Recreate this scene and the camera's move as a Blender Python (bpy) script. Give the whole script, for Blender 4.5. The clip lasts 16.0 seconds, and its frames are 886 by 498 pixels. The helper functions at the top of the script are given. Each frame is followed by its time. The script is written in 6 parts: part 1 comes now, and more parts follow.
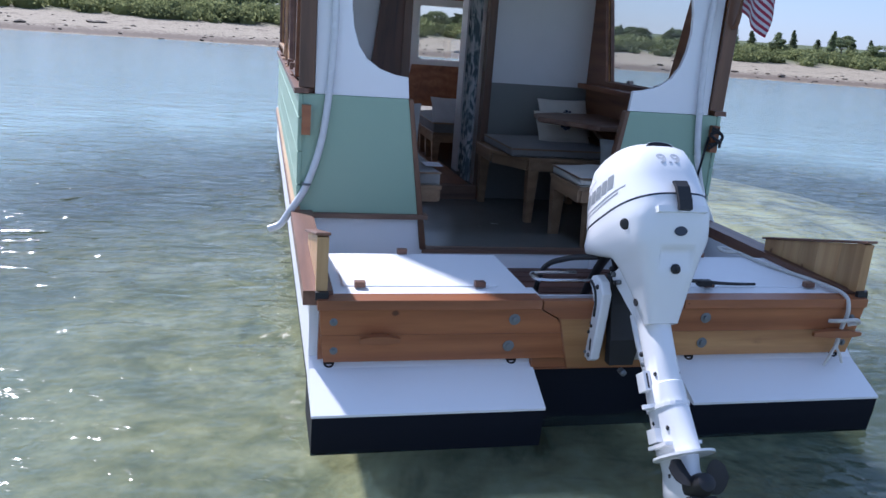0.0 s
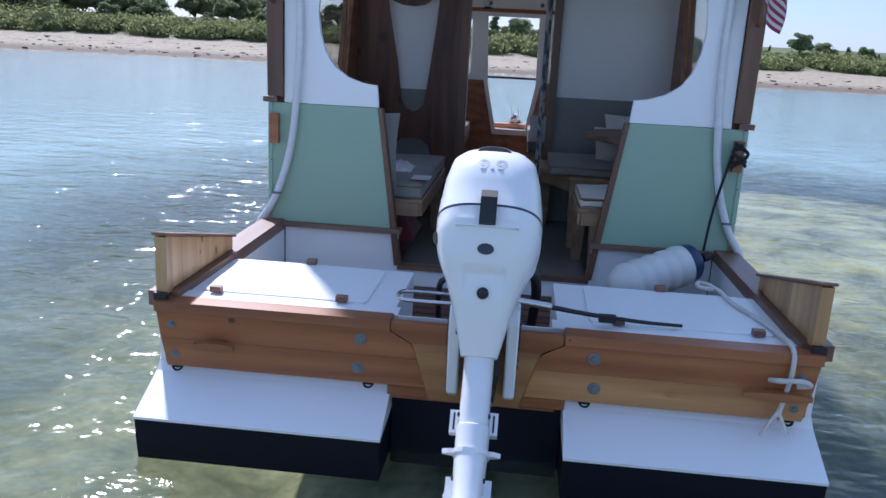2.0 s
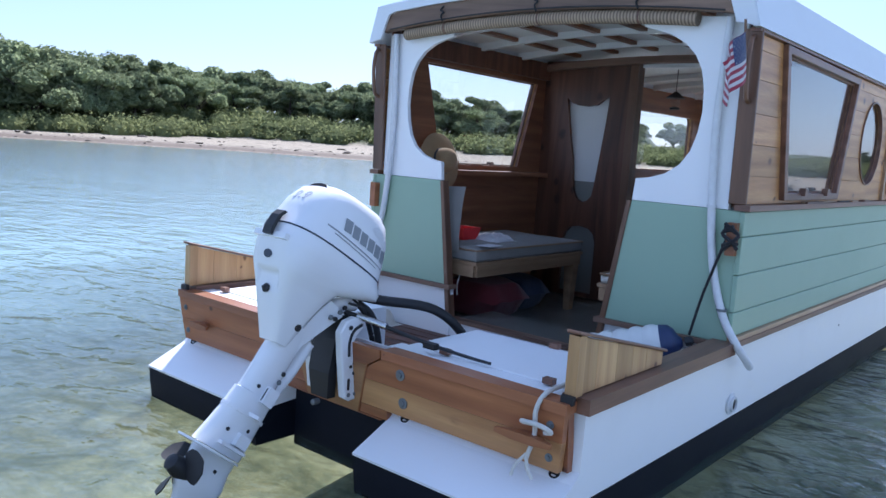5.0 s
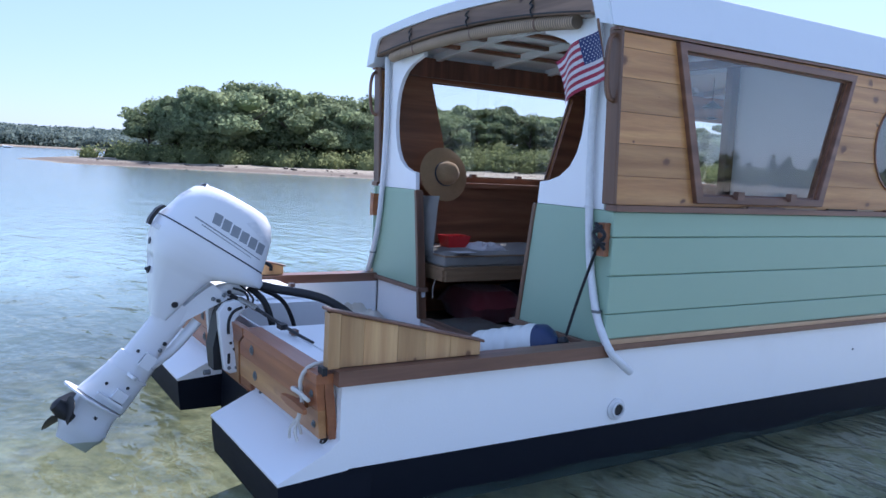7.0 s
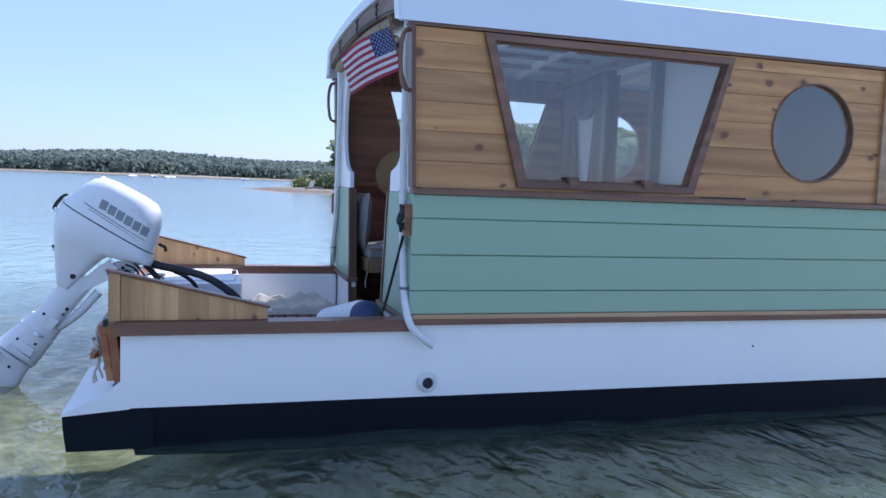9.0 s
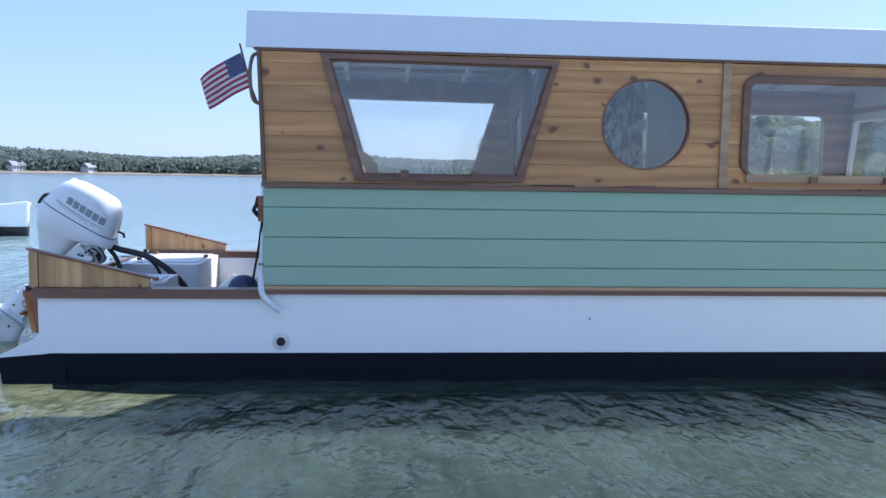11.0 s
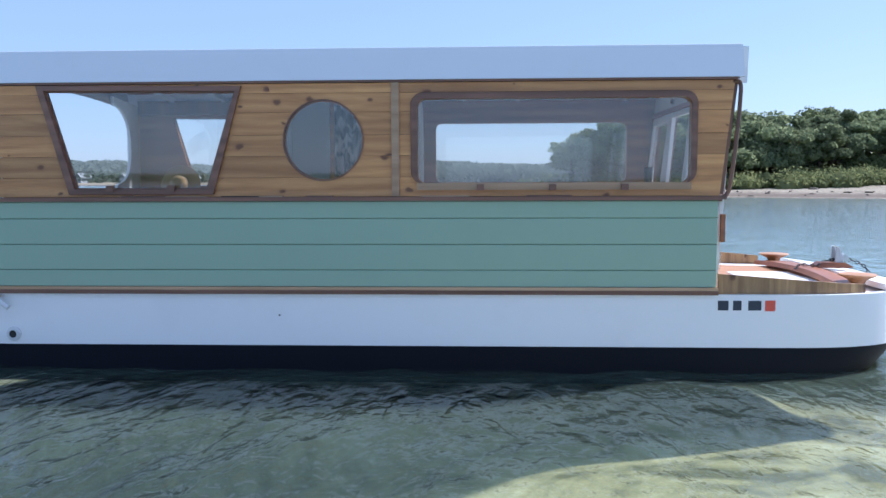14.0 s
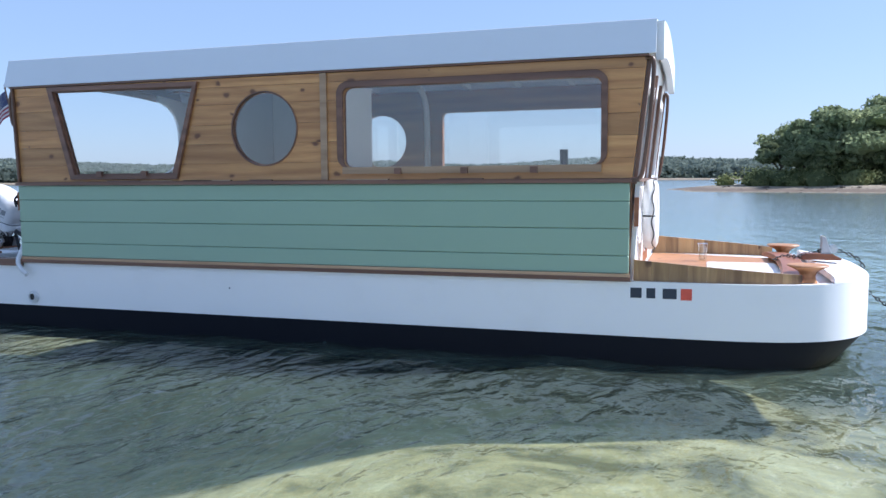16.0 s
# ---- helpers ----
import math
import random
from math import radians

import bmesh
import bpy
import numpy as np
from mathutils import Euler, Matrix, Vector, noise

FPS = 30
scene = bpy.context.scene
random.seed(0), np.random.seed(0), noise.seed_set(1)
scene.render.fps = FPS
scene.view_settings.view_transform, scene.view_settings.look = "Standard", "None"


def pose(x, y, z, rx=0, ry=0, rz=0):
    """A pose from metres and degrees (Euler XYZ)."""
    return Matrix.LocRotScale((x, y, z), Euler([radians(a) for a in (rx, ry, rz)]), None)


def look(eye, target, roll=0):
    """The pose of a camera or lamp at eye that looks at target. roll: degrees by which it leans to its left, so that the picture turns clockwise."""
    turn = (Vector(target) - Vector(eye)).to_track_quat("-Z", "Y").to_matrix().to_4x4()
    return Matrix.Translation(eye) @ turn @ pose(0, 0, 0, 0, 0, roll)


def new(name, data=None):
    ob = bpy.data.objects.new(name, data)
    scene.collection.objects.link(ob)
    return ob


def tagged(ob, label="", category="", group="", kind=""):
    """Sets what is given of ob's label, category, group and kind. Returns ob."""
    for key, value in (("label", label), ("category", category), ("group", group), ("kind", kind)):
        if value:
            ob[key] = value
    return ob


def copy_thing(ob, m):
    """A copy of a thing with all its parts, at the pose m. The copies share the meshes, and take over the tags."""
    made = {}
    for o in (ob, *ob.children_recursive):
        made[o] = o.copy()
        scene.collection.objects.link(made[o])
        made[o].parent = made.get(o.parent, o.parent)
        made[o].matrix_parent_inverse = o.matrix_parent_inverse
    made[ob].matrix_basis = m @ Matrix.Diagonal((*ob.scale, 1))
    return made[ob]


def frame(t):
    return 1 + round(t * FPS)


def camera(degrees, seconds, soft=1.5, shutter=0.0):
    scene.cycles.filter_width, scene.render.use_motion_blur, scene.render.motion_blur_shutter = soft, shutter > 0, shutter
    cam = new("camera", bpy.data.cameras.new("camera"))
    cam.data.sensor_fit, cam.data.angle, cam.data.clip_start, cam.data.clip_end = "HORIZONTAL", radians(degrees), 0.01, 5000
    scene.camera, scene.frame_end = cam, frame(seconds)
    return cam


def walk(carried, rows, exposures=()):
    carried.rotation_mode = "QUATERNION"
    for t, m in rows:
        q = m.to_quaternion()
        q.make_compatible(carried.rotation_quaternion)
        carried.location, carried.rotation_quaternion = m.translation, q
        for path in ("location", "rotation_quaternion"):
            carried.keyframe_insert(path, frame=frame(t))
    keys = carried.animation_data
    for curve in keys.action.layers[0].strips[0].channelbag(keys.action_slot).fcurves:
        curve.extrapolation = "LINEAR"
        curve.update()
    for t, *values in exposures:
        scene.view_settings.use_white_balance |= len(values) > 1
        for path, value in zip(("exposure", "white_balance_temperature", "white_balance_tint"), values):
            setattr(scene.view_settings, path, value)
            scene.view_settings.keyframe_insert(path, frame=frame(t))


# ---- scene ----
cam = camera(58.3, 16.0)
PATH = [
    (0, (-1.374, -2.769, 1.506), (-0.923, -0.892, 0.981), 4.3),
    (0.5, (-0.99, -2.767, 1.515), (-0.692, -0.866, 0.969), 4.1),
    (1, (-0.593, -2.765, 1.505), (-0.453, -0.845, 0.962), 4.1),
    (1.5, (-0.295, -2.716, 1.5), (-0.304, -0.788, 0.969), 3.6),
    (2, (0.104, -2.628, 1.478), (-0.072, -0.698, 0.983), 3.0),
    (2.5, (0.551, -2.633, 1.49), (0.228, -0.707, 1.058), 3.1),
    (3, (0.936, -2.62, 1.471), (0.384, -0.716, 1.209), 3.8),
    (3.5, (1.375, -2.57, 1.442), (0.549, -0.76, 1.237), 3.9),
    (3.7, (1.529, -2.559, 1.452), (0.608, -0.797, 1.233), 3.8),
    (5.8, (3.087, -1.878, 1.282), (1.657, -0.499, 1.052), 3.5),
    (6, (3.255, -1.764, 1.274), (1.777, -0.435, 1.05), 3.2),
    (6.5, (3.488, -1.492, 1.276), (1.906, -0.285, 1.072), 3.1),
    (7, (3.796, -1.153, 1.323), (2.107, -0.104, 1.114), 3.0),
    (7.5, (4.188, -0.801, 1.281), (2.411, 0.099, 1.098), 2.9),
    (8, (4.433, -0.401, 1.234), (2.59, 0.357, 1.066), 2.9),
    (8.5, (4.597, 0.028, 1.218), (2.712, 0.677, 1.061), 2.6),
    (9, (4.854, 0.412, 1.209), (2.944, 0.984, 1.046), 2.2),
    (9.2, (4.985, 0.618, 1.256), (3.065, 1.144, 1.067), 2.0),
    (11.5, (5.991, 2.427, 1.233), (4.0, 2.529, 1.074), 0.8),
    (12, (5.997, 2.844, 1.249), (4.004, 2.92, 1.097), 0.7),
    (12.5, (6.106, 3.207, 1.301), (4.112, 3.273, 1.156), 0.7),
    (13, (6.363, 3.726, 1.266), (4.368, 3.808, 1.14), 0.8),
    (13.5, (6.491, 4.162, 1.259), (4.497, 4.203, 1.105), 0.4),
    (14, (6.51, 4.68, 1.292), (4.519, 4.591, 1.121), -0.2),
    (14.5, (6.544, 5.217, 1.309), (4.564, 4.999, 1.133), -0.7),
    (15, (6.619, 5.819, 1.311), (4.661, 5.455, 1.122), -0.7),
    (15.5, (6.551, 6.304, 1.245), (4.623, 5.807, 1.059), -0.6),
    (16, (6.362, 6.677, 1.192), (4.466, 6.068, 1.016), -0.4),
]
walk(cam, [(t, look(eye, target, roll)) for t, eye, target, roll in PATH], [(0.0, 0.48, 5600, 20), (1.5, 0.49, 5600, 20), (2.5, 0.62, 5600, 18), (3.7, 0.72, 5600, 18), (6.0, 0.97, 5550, 21), (7.5, 0.83, 5530, 22), (9.0, 0.80, 5500, 21), (11.0, 0.80, 5500, 18), (13.0, 0.72, 5480, 18), (16.0, 0.60, 5720, 16)])

# ---- light ----
SUN_AZ, SUN_EL = radians(28), radians(45)      # to port of the bow, above the horizon
world = bpy.data.worlds.new("sky")
scene.world = world
world.use_nodes = True
wn = world.node_tree.nodes
sky = wn.new("ShaderNodeTexSky")
sky.sky_type, sky.sun_disc = "NISHITA", False
sky.sun_elevation, sky.sun_rotation = SUN_EL, -SUN_AZ
sky.air_density, sky.dust_density, sky.ozone_density = 1.0, 0.7, 1.5
sky.altitude = 300
wn["Background"].inputs["Strength"].default_value = 0.126
haze = wn.new("ShaderNodeMix")
haze.data_type, haze.inputs[0].default_value = "RGBA", 0.66
haze.inputs[7].default_value = (2.1, 2.92, 4.15, 1)          # light summer haze over the bay
world.node_tree.links.new(sky.outputs[0], haze.inputs[6])
world.node_tree.links.new(haze.outputs[2], wn["Background"].inputs["Color"])
sun = new("sun", bpy.data.lights.new("sun", "SUN"))
sun.data.energy, sun.data.angle, sun.data.color = 5.0, radians(3.0), (1.0, 0.95, 0.87)
sun_dir = Vector((-math.sin(SUN_AZ) * math.cos(SUN_EL), math.cos(SUN_AZ) * math.cos(SUN_EL), math.sin(SUN_EL)))
sun.matrix_world = look(sun_dir * 50, (0, 0, 0))


# ---- materials ----
def nodes_of(name):
    m = bpy.data.materials.new(name)
    m.use_nodes = True
    return m, m.node_tree.nodes, m.node_tree.links, m.node_tree.nodes["Principled BSDF"]


def ramp(n, *stops):
    r = n.new("ShaderNodeValToRGB")
    els = r.color_ramp.elements
    while len(els) < len(stops):
        els.new(0.5)
    for e, (p, c) in zip(els, stops):
        e.position, e.color = p, (*c, 1)
    return r


def coords(n, l, scale, shift=True):
    """Object coordinates, stretched, and shifted from piece to piece."""
    tc, mp = n.new("ShaderNodeTexCoord"), n.new("ShaderNodeMapping")
    mp.inputs["Scale"].default_value = scale
    l.new(tc.outputs["Object"], mp.inputs["Vector"])
    if shift:
        info = n.new("ShaderNodeObjectInfo")
        comb = n.new("ShaderNodeCombineXYZ")
        for s, k in zip("XYZ", (7.3, 4.1, 9.7)):
            m = n.new("ShaderNodeMath")
            m.operation, m.inputs[1].default_value = "MULTIPLY", k
            l.new(info.outputs["Random"], m.inputs[0])
            l.new(m.outputs[0], comb.inputs[s])
        l.new(comb.outputs[0], mp.inputs["Location"])
    return mp.outputs["Vector"]


def noise_tex(n, l, vec, scale, detail=4, rough=0.55, dist=0.0):
    t = n.new("ShaderNodeTexNoise")
    t.inputs["Scale"].default_value, t.inputs["Detail"].default_value = scale, detail
    t.inputs["Roughness"].default_value, t.inputs["Distortion"].default_value = rough, dist
    l.new(vec, t.inputs["Vector"])
    return t.outputs["Fac"]


def mixc(n, l, fac, a, b, kind="MIX"):
    m = n.new("ShaderNodeMix")
    m.data_type, m.blend_type = "RGBA", kind
    for sock, v in ((m.inputs[0], fac), (m.inputs[6], a), (m.inputs[7], b)):
        if hasattr(v, "links"):
            l.new(v, sock)
        else:
            sock.default_value = (*v, 1) if isinstance(v, tuple) else v
    return m.outputs[2]


def bump(n, l, b, height, strength, dist):
    k = n.new("ShaderNodeBump")
    k.inputs["Strength"].default_value, k.inputs["Distance"].default_value = strength, dist
    l.new(height, k.inputs["Height"])
    l.new(k.outputs[0], b.inputs["Normal"])


def paint(name, color, rough=0.45, dirt=(0.5, 0.45, 0.38), amount=0.25, grain=90.0, relief=0.25, metal=0.0, spec=0.5):
    """Brushed paint with faint stains and brush marks."""
    m, n, l, b = nodes_of(name)
    v = coords(n, l, (1, 1, 1))
    big = noise_tex(n, l, v, 1.7, 6, 0.65)
    r = ramp(n, (0.52, (0, 0, 0)), (0.85, (1, 1, 1)))
    l.new(big, r.inputs[0])
    k = n.new("ShaderNodeMath")
    k.operation, k.inputs[1].default_value = "MULTIPLY", amount
    l.new(r.outputs[0], k.inputs[0])
    dark = tuple(c * d for c, d in zip(color, dirt))
    l.new(mixc(n, l, k.outputs[0], color, dark), b.inputs["Base Color"])
    fine = noise_tex(n, l, v, grain, 3)
    rr = n.new("ShaderNodeMapRange")
    rr.inputs["To Min"].default_value, rr.inputs["To Max"].default_value = max(rough - 0.1, 0.05), min(rough + 0.12, 1)
    l.new(big, rr.inputs["Value"])
    l.new(rr.outputs[0], b.inputs["Roughness"])
    b.inputs["Metallic"].default_value, b.inputs["Specular IOR Level"].default_value = metal, spec
    bump(n, l, b, fine, relief, 0.002)
    return m


def wood(name, light, dark, along="y", rough=0.5, knots=0.0, coat=0.0, scale=1.0, normal=""):
    """Sawn boards: grain along one axis, year rings, some knots."""
    m, n, l, b = nodes_of(name)
    st = [9.0 * scale] * 3
    st["xyz".index(along)] = 0.75 * scale
    v = coords(n, l, st)
    g = noise_tex(n, l, v, 1.0, 3, 0.5, 1.2)
    w = n.new("ShaderNodeTexWave")
    w.wave_type, w.bands_direction = "BANDS", {"x": "Z", "y": "Z", "z": "Y"}[along]
    w.inputs["Scale"].default_value, w.inputs["Distortion"].default_value = 0.35, 9.0
    w.inputs["Detail"].default_value, w.inputs["Detail Scale"].default_value = 3, 0.8
    l.new(v, w.inputs["Vector"])
    f = noise_tex(n, l, v, 9.0, 4, 0.6)
    mid = tuple((p + q) / 2 for p, q in zip(light, dark))
    r1 = ramp(n, (0.25, dark), (0.5, mid), (0.75, light))
    l.new(g, r1.inputs[0])
    c = mixc(n, l, 0.16, r1.outputs[0], w.outputs["Color"], "SOFT_LIGHT")
    c = mixc(n, l, 0.2, c, f, "OVERLAY")
    info = n.new("ShaderNodeObjectInfo")
    hs = n.new("ShaderNodeHueSaturation")
    mr = n.new("ShaderNodeMapRange")
    mr.inputs["To Min"].default_value, mr.inputs["To Max"].default_value = 0.78, 1.15
    l.new(info.outputs["Random"], mr.inputs["Value"])
    l.new(mr.outputs[0], hs.inputs["Value"])
    l.new(c, hs.inputs["Color"])
    c = hs.outputs["Color"]
    if knots:
        st2 = [6.4] * 3
        st2["xyz".index(along)] = 4.6
        vo = n.new("ShaderNodeTexVoronoi")
        vo.inputs["Scale"].default_value = 1.0
        wob = n.new("ShaderNodeVectorMath")
        wob.operation = "ADD"
        kv = coords(n, l, st2)
        nn = n.new("ShaderNodeTexNoise")
        nn.inputs["Scale"].default_value = 3.0
        l.new(kv, nn.inputs["Vector"])
        sc = n.new("ShaderNodeVectorMath")
        sc.operation, sc.inputs["Scale"].default_value = "SCALE", 0.18
        l.new(nn.outputs["Color"], sc.inputs[0])
        if normal:                      # knots lie in the board's face
            sp, cb = n.new("ShaderNodeSeparateXYZ"), n.new("ShaderNodeCombineXYZ")
            l.new(kv, sp.inputs[0])
            for s, k in zip("XY", [c for c in "XYZ" if c != normal.upper()]):
                l.new(sp.outputs[k], cb.inputs[s])
            kv = cb.outputs[0]
            vo.voronoi_dimensions = "2D"
        l.new(kv, wob.inputs[0])
        l.new(sc.outputs[0], wob.inputs[1])
        l.new(wob.outputs[0], vo.inputs["Vector"])
        kr = ramp(n, (0.05, (0.95, 0.95, 0.95)), (0.06 + 0.022 * knots, (0.62, 0.62, 0.62)), (0.075 + 0.028 * knots, (0.16, 0.16, 0.16)), (0.11 + 0.06 * knots, (0, 0, 0)))
        sep, grow, div = n.new("ShaderNodeSeparateColor"), n.new("ShaderNodeMath"), n.new("ShaderNodeMath")
        l.new(vo.outputs["Color"], sep.inputs[0])
        grow.operation, grow.inputs[1].default_value, grow.inputs[2].default_value = "MULTIPLY_ADD", 3.2, -1.75
        l.new(sep.outputs[0], grow.inputs[0])
        some = n.new("ShaderNodeMath")          # only some cells bear a knot
        some.operation, some.inputs[1].default_value = "MAXIMUM", 0.03
        l.new(grow.outputs[0], some.inputs[0])
        div.operation = "DIVIDE"
        l.new(vo.outputs["Distance"], div.inputs[0])
        l.new(some.outputs[0], div.inputs[1])
        l.new(div.outputs[0], kr.inputs[0])
        c = mixc(n, l, kr.outputs[0], c, (0.30 * dark[0] + 0.02, 0.24 * dark[1] + 0.008, 0.22 * dark[2] + 0.005))
    l.new(c, b.inputs["Base Color"])
    b.inputs["Roughness"].default_value = rough
    b.inputs["Coat Weight"].default_value, b.inputs["Coat Roughness"].default_value = coat, 0.25
    bump(n, l, b, f, 0.3, 0.003)
    return m


def plain(name, color, rough=0.5, metal=0.0, var=0.15, scale=30.0):
    m, n, l, b = nodes_of(name)
    v = coords(n, l, (1, 1, 1))
    f = noise_tex(n, l, v, scale, 4)
    l.new(mixc(n, l, f, tuple(c * (1 - var) for c in color), tuple(min(c * (1 + var), 1) for c in color)), b.inputs["Base Color"])
    b.inputs["Roughness"].default_value, b.inputs["Metallic"].default_value = rough, metal
    bump(n, l, b, f, 0.15, 0.002)
    return m


def fabric(name, color, weave=260.0, var=0.2):
    m, n, l, b = nodes_of(name)
    v = coords(n, l, (1, 1, 1))
    big, fine = noise_tex(n, l, v, 6, 5), noise_tex(n, l, v, weave, 2)
    c = mixc(n, l, big, tuple(c * (1 - var) for c in color), tuple(min(c * (1 + var), 1) for c in color))
    l.new(mixc(n, l, 0.25, c, fine, "OVERLAY"), b.inputs["Base Color"])
    b.inputs["Roughness"].default_value = 0.95
    b.inputs["Sheen Weight"].default_value = 0.2
    bump(n, l, b, fine, 0.5, 0.003)
    return m


def slatted(name, color):
    """A rolled screen of thin reeds side by side, held by rows of thread."""
    m, n, l, b = nodes_of(name)
    tc, w = n.new("ShaderNodeTexCoord"), n.new("ShaderNodeTexWave")
    w.wave_type, w.bands_direction = "BANDS", "X"
    w.inputs["Scale"].default_value, w.inputs["Distortion"].default_value = 18.0, 0.6
    l.new(tc.outputs["Object"], w.inputs["Vector"])
    stain = noise_tex(n, l, tc.outputs["Object"], 7.0, 4)
    c = mixc(n, l, stain, tuple(0.75 * k for k in color), tuple(1.2 * k for k in color))
    l.new(mixc(n, l, 0.45, c, w.outputs["Color"], "OVERLAY"), b.inputs["Base Color"])
    b.inputs["Roughness"].default_value = 0.85
    bump(n, l, b, w.outputs["Color"], 0.7, 0.004)
    return m


def mirror_share(n, l, straight, normal=None):
    """How much a clear surface mirrors: little straight on, all at a glancing angle."""
    lw = n.new("ShaderNodeLayerWeight")
    lw.inputs["Blend"].default_value = 0.5
    if normal:
        l.new(normal, lw.inputs["Normal"])
    p, k = n.new("ShaderNodeMath"), n.new("ShaderNodeMath")
    p.operation, p.inputs[1].default_value = "POWER", 5.0
    k.operation, k.inputs[1].default_value, k.inputs[2].default_value = "MULTIPLY_ADD", 1 - straight, straight
    l.new(lw.outputs["Facing"], p.inputs[0])
    l.new(p.outputs[0], k.inputs[0])
    return k.outputs[0]


def glass(name, tint=(0.96, 0.97, 0.965)):
    """A thin pane: clear, with the mirror of a real one."""
    m, n, l, b = nodes_of(name)
    n.remove(b)
    tr, gl, mx = (n.new("ShaderNode" + k) for k in ("BsdfTransparent", "BsdfGlossy", "MixShader"))
    tr.inputs["Color"].default_value = (*tint, 1)
    gl.inputs["Roughness"].default_value = 0.03
    l.new(mirror_share(n, l, 0.09), mx.inputs[0])
    l.new(tr.outputs[0], mx.inputs[1])
    l.new(gl.outputs[0], mx.inputs[2])
    l.new(mx.outputs[0], n["Material Output"].inputs["Surface"])
    return m


def water_material():
    """Shallow murky sea water: partly clear down to the sand, rippled; sky sheen offshore in its colour."""
    m, n, l, b = nodes_of("sea_water")
    n.remove(b)
    tc = n.new("ShaderNodeTexCoord")
    h = None
    for size, stretch, weight in ((0.6, (1.0, 1.7, 1), 0.44), (1.7, (1.0, 2.2, 1), 0.46), (4.5, (1.1, 2.0, 1), 0.21), (12.0, (1, 1.5, 1), 0.05)):
        mp = n.new("ShaderNodeMapping")
        mp.inputs["Scale"].default_value, mp.inputs["Rotation"].default_value = stretch, (0, 0, 0.5 + size * 0.03)
        l.new(tc.outputs["Object"], mp.inputs["Vector"])
        f = noise_tex(n, l, mp.outputs[0], size, 2, 0.5, 0.6)
        k = n.new("ShaderNodeMath")
        k.operation, k.inputs[1].default_value = "MULTIPLY", weight
        l.new(f, k.inputs[0])
        if h is None:
            h = k.outputs[0]
        else:
            s = n.new("ShaderNodeMath")
            l.new(h, s.inputs[0])
            l.new(k.outputs[0], s.inputs[1])
            h = s.outputs[0]
    bp = n.new("ShaderNodeBump")
    bp.inputs["Distance"].default_value = 0.20
    l.new(h, bp.inputs["Height"])
    far, calm = n.new("ShaderNodeVectorMath"), n.new("ShaderNodeMapRange")      # the chop flattens out over the bay
    far.operation, far.inputs[1].default_value = "DISTANCE", (2.5, 5.0, 0)
    l.new(tc.outputs["Object"], far.inputs[0])
    calm.inputs["From Min"].default_value, calm.inputs["From Max"].default_value = 3.5, 6.3
    calm.inputs["To Min"].default_value, calm.inputs["To Max"].default_value = 0.74, 0.46
    l.new(far.outputs["Value"], calm.inputs["Value"])
    l.new(calm.outputs[0], bp.inputs["Strength"])
    off = n.new("ShaderNodeVectorMath")              # how far out from the clear shoal round the boat
    off.operation, off.inputs[1].default_value = "DISTANCE", (1.9, 2.6, 0)
    l.new(tc.outputs["Object"], off.inputs[0])
    ragged, out = n.new("ShaderNodeMath"), n.new("ShaderNodeMath")
    ragged.operation, ragged.inputs[1].default_value, ragged.inputs[2].default_value = "MULTIPLY_ADD", 4.4, -2.2
    l.new(noise_tex(n, l, tc.outputs["Object"], 0.22, 4, 0.55, 0.8), ragged.inputs[0])
    l.new(off.outputs["Value"], out.inputs[0])
    l.new(ragged.outputs[0], out.inputs[1])
    tr, df, gl = (n.new("ShaderNode" + k) for k in ("BsdfTransparent", "BsdfDiffuse", "BsdfGlossy"))
    tr.inputs["Color"].default_value = (0.87, 0.91, 0.78, 1)
    reach = n.new("ShaderNodeMapRange")
    l.new(bp.outputs[0], gl.inputs["Normal"])
    l.new(bp.outputs[0], df.inputs["Normal"])
    m1, m2 = n.new("ShaderNodeMixShader"), n.new("ShaderNodeMixShader")
    turbid_sheen = n.new("ShaderNodeMapRange")              # clear over the shoal; milky offshore, standing in for mirrored sky
    turbid_sheen.inputs["From Min"].default_value, turbid_sheen.inputs["From Max"].default_value = 4.5, 7.8
    turbid_sheen.inputs["To Min"].default_value, turbid_sheen.inputs["To Max"].default_value = 0.25, 0.76
    l.new(out.outputs[0], turbid_sheen.inputs["Value"])
    l.new(turbid_sheen.outputs[0], m1.inputs[0])
    reach.inputs["From Min"].default_value, reach.inputs["From Max"].default_value = 4.5, 8.6
    l.new(out.outputs[0], reach.inputs["Value"])
    blur = n.new("ShaderNodeMapRange")
    blur.inputs["To Min"].default_value, blur.inputs["To Max"].default_value = 0.07, 0.12
    l.new(reach.outputs[0], blur.inputs["Value"])
    l.new(blur.outputs[0], gl.inputs["Roughness"])
    # Brighter colour further out carries the sky light that wave faces would mirror.
    l.new(mixc(n, l, reach.outputs[0], (0.125, 0.175, 0.145), (0.35, 0.505, 0.49)), df.inputs["Color"])
    l.new(tr.outputs[0], m1.inputs[1])
    l.new(df.outputs[0], m1.inputs[2])
    flat, mean = n.new("ShaderNodeMath"), n.new("ShaderNodeMath")
    flat.operation, flat.inputs[1].default_value = "MULTIPLY", 0.35
    mean.operation, mean.inputs[1].default_value = "MULTIPLY_ADD", 0.70
    l.new(mirror_share(n, l, 0.022), flat.inputs[0])
    l.new(mirror_share(n, l, 0.022, bp.outputs[0]), mean.inputs[0])
    l.new(flat.outputs[0], mean.inputs[2])
    l.new(mean.outputs[0], m2.inputs[0])
    l.new(m1.outputs[0], m2.inputs[1])
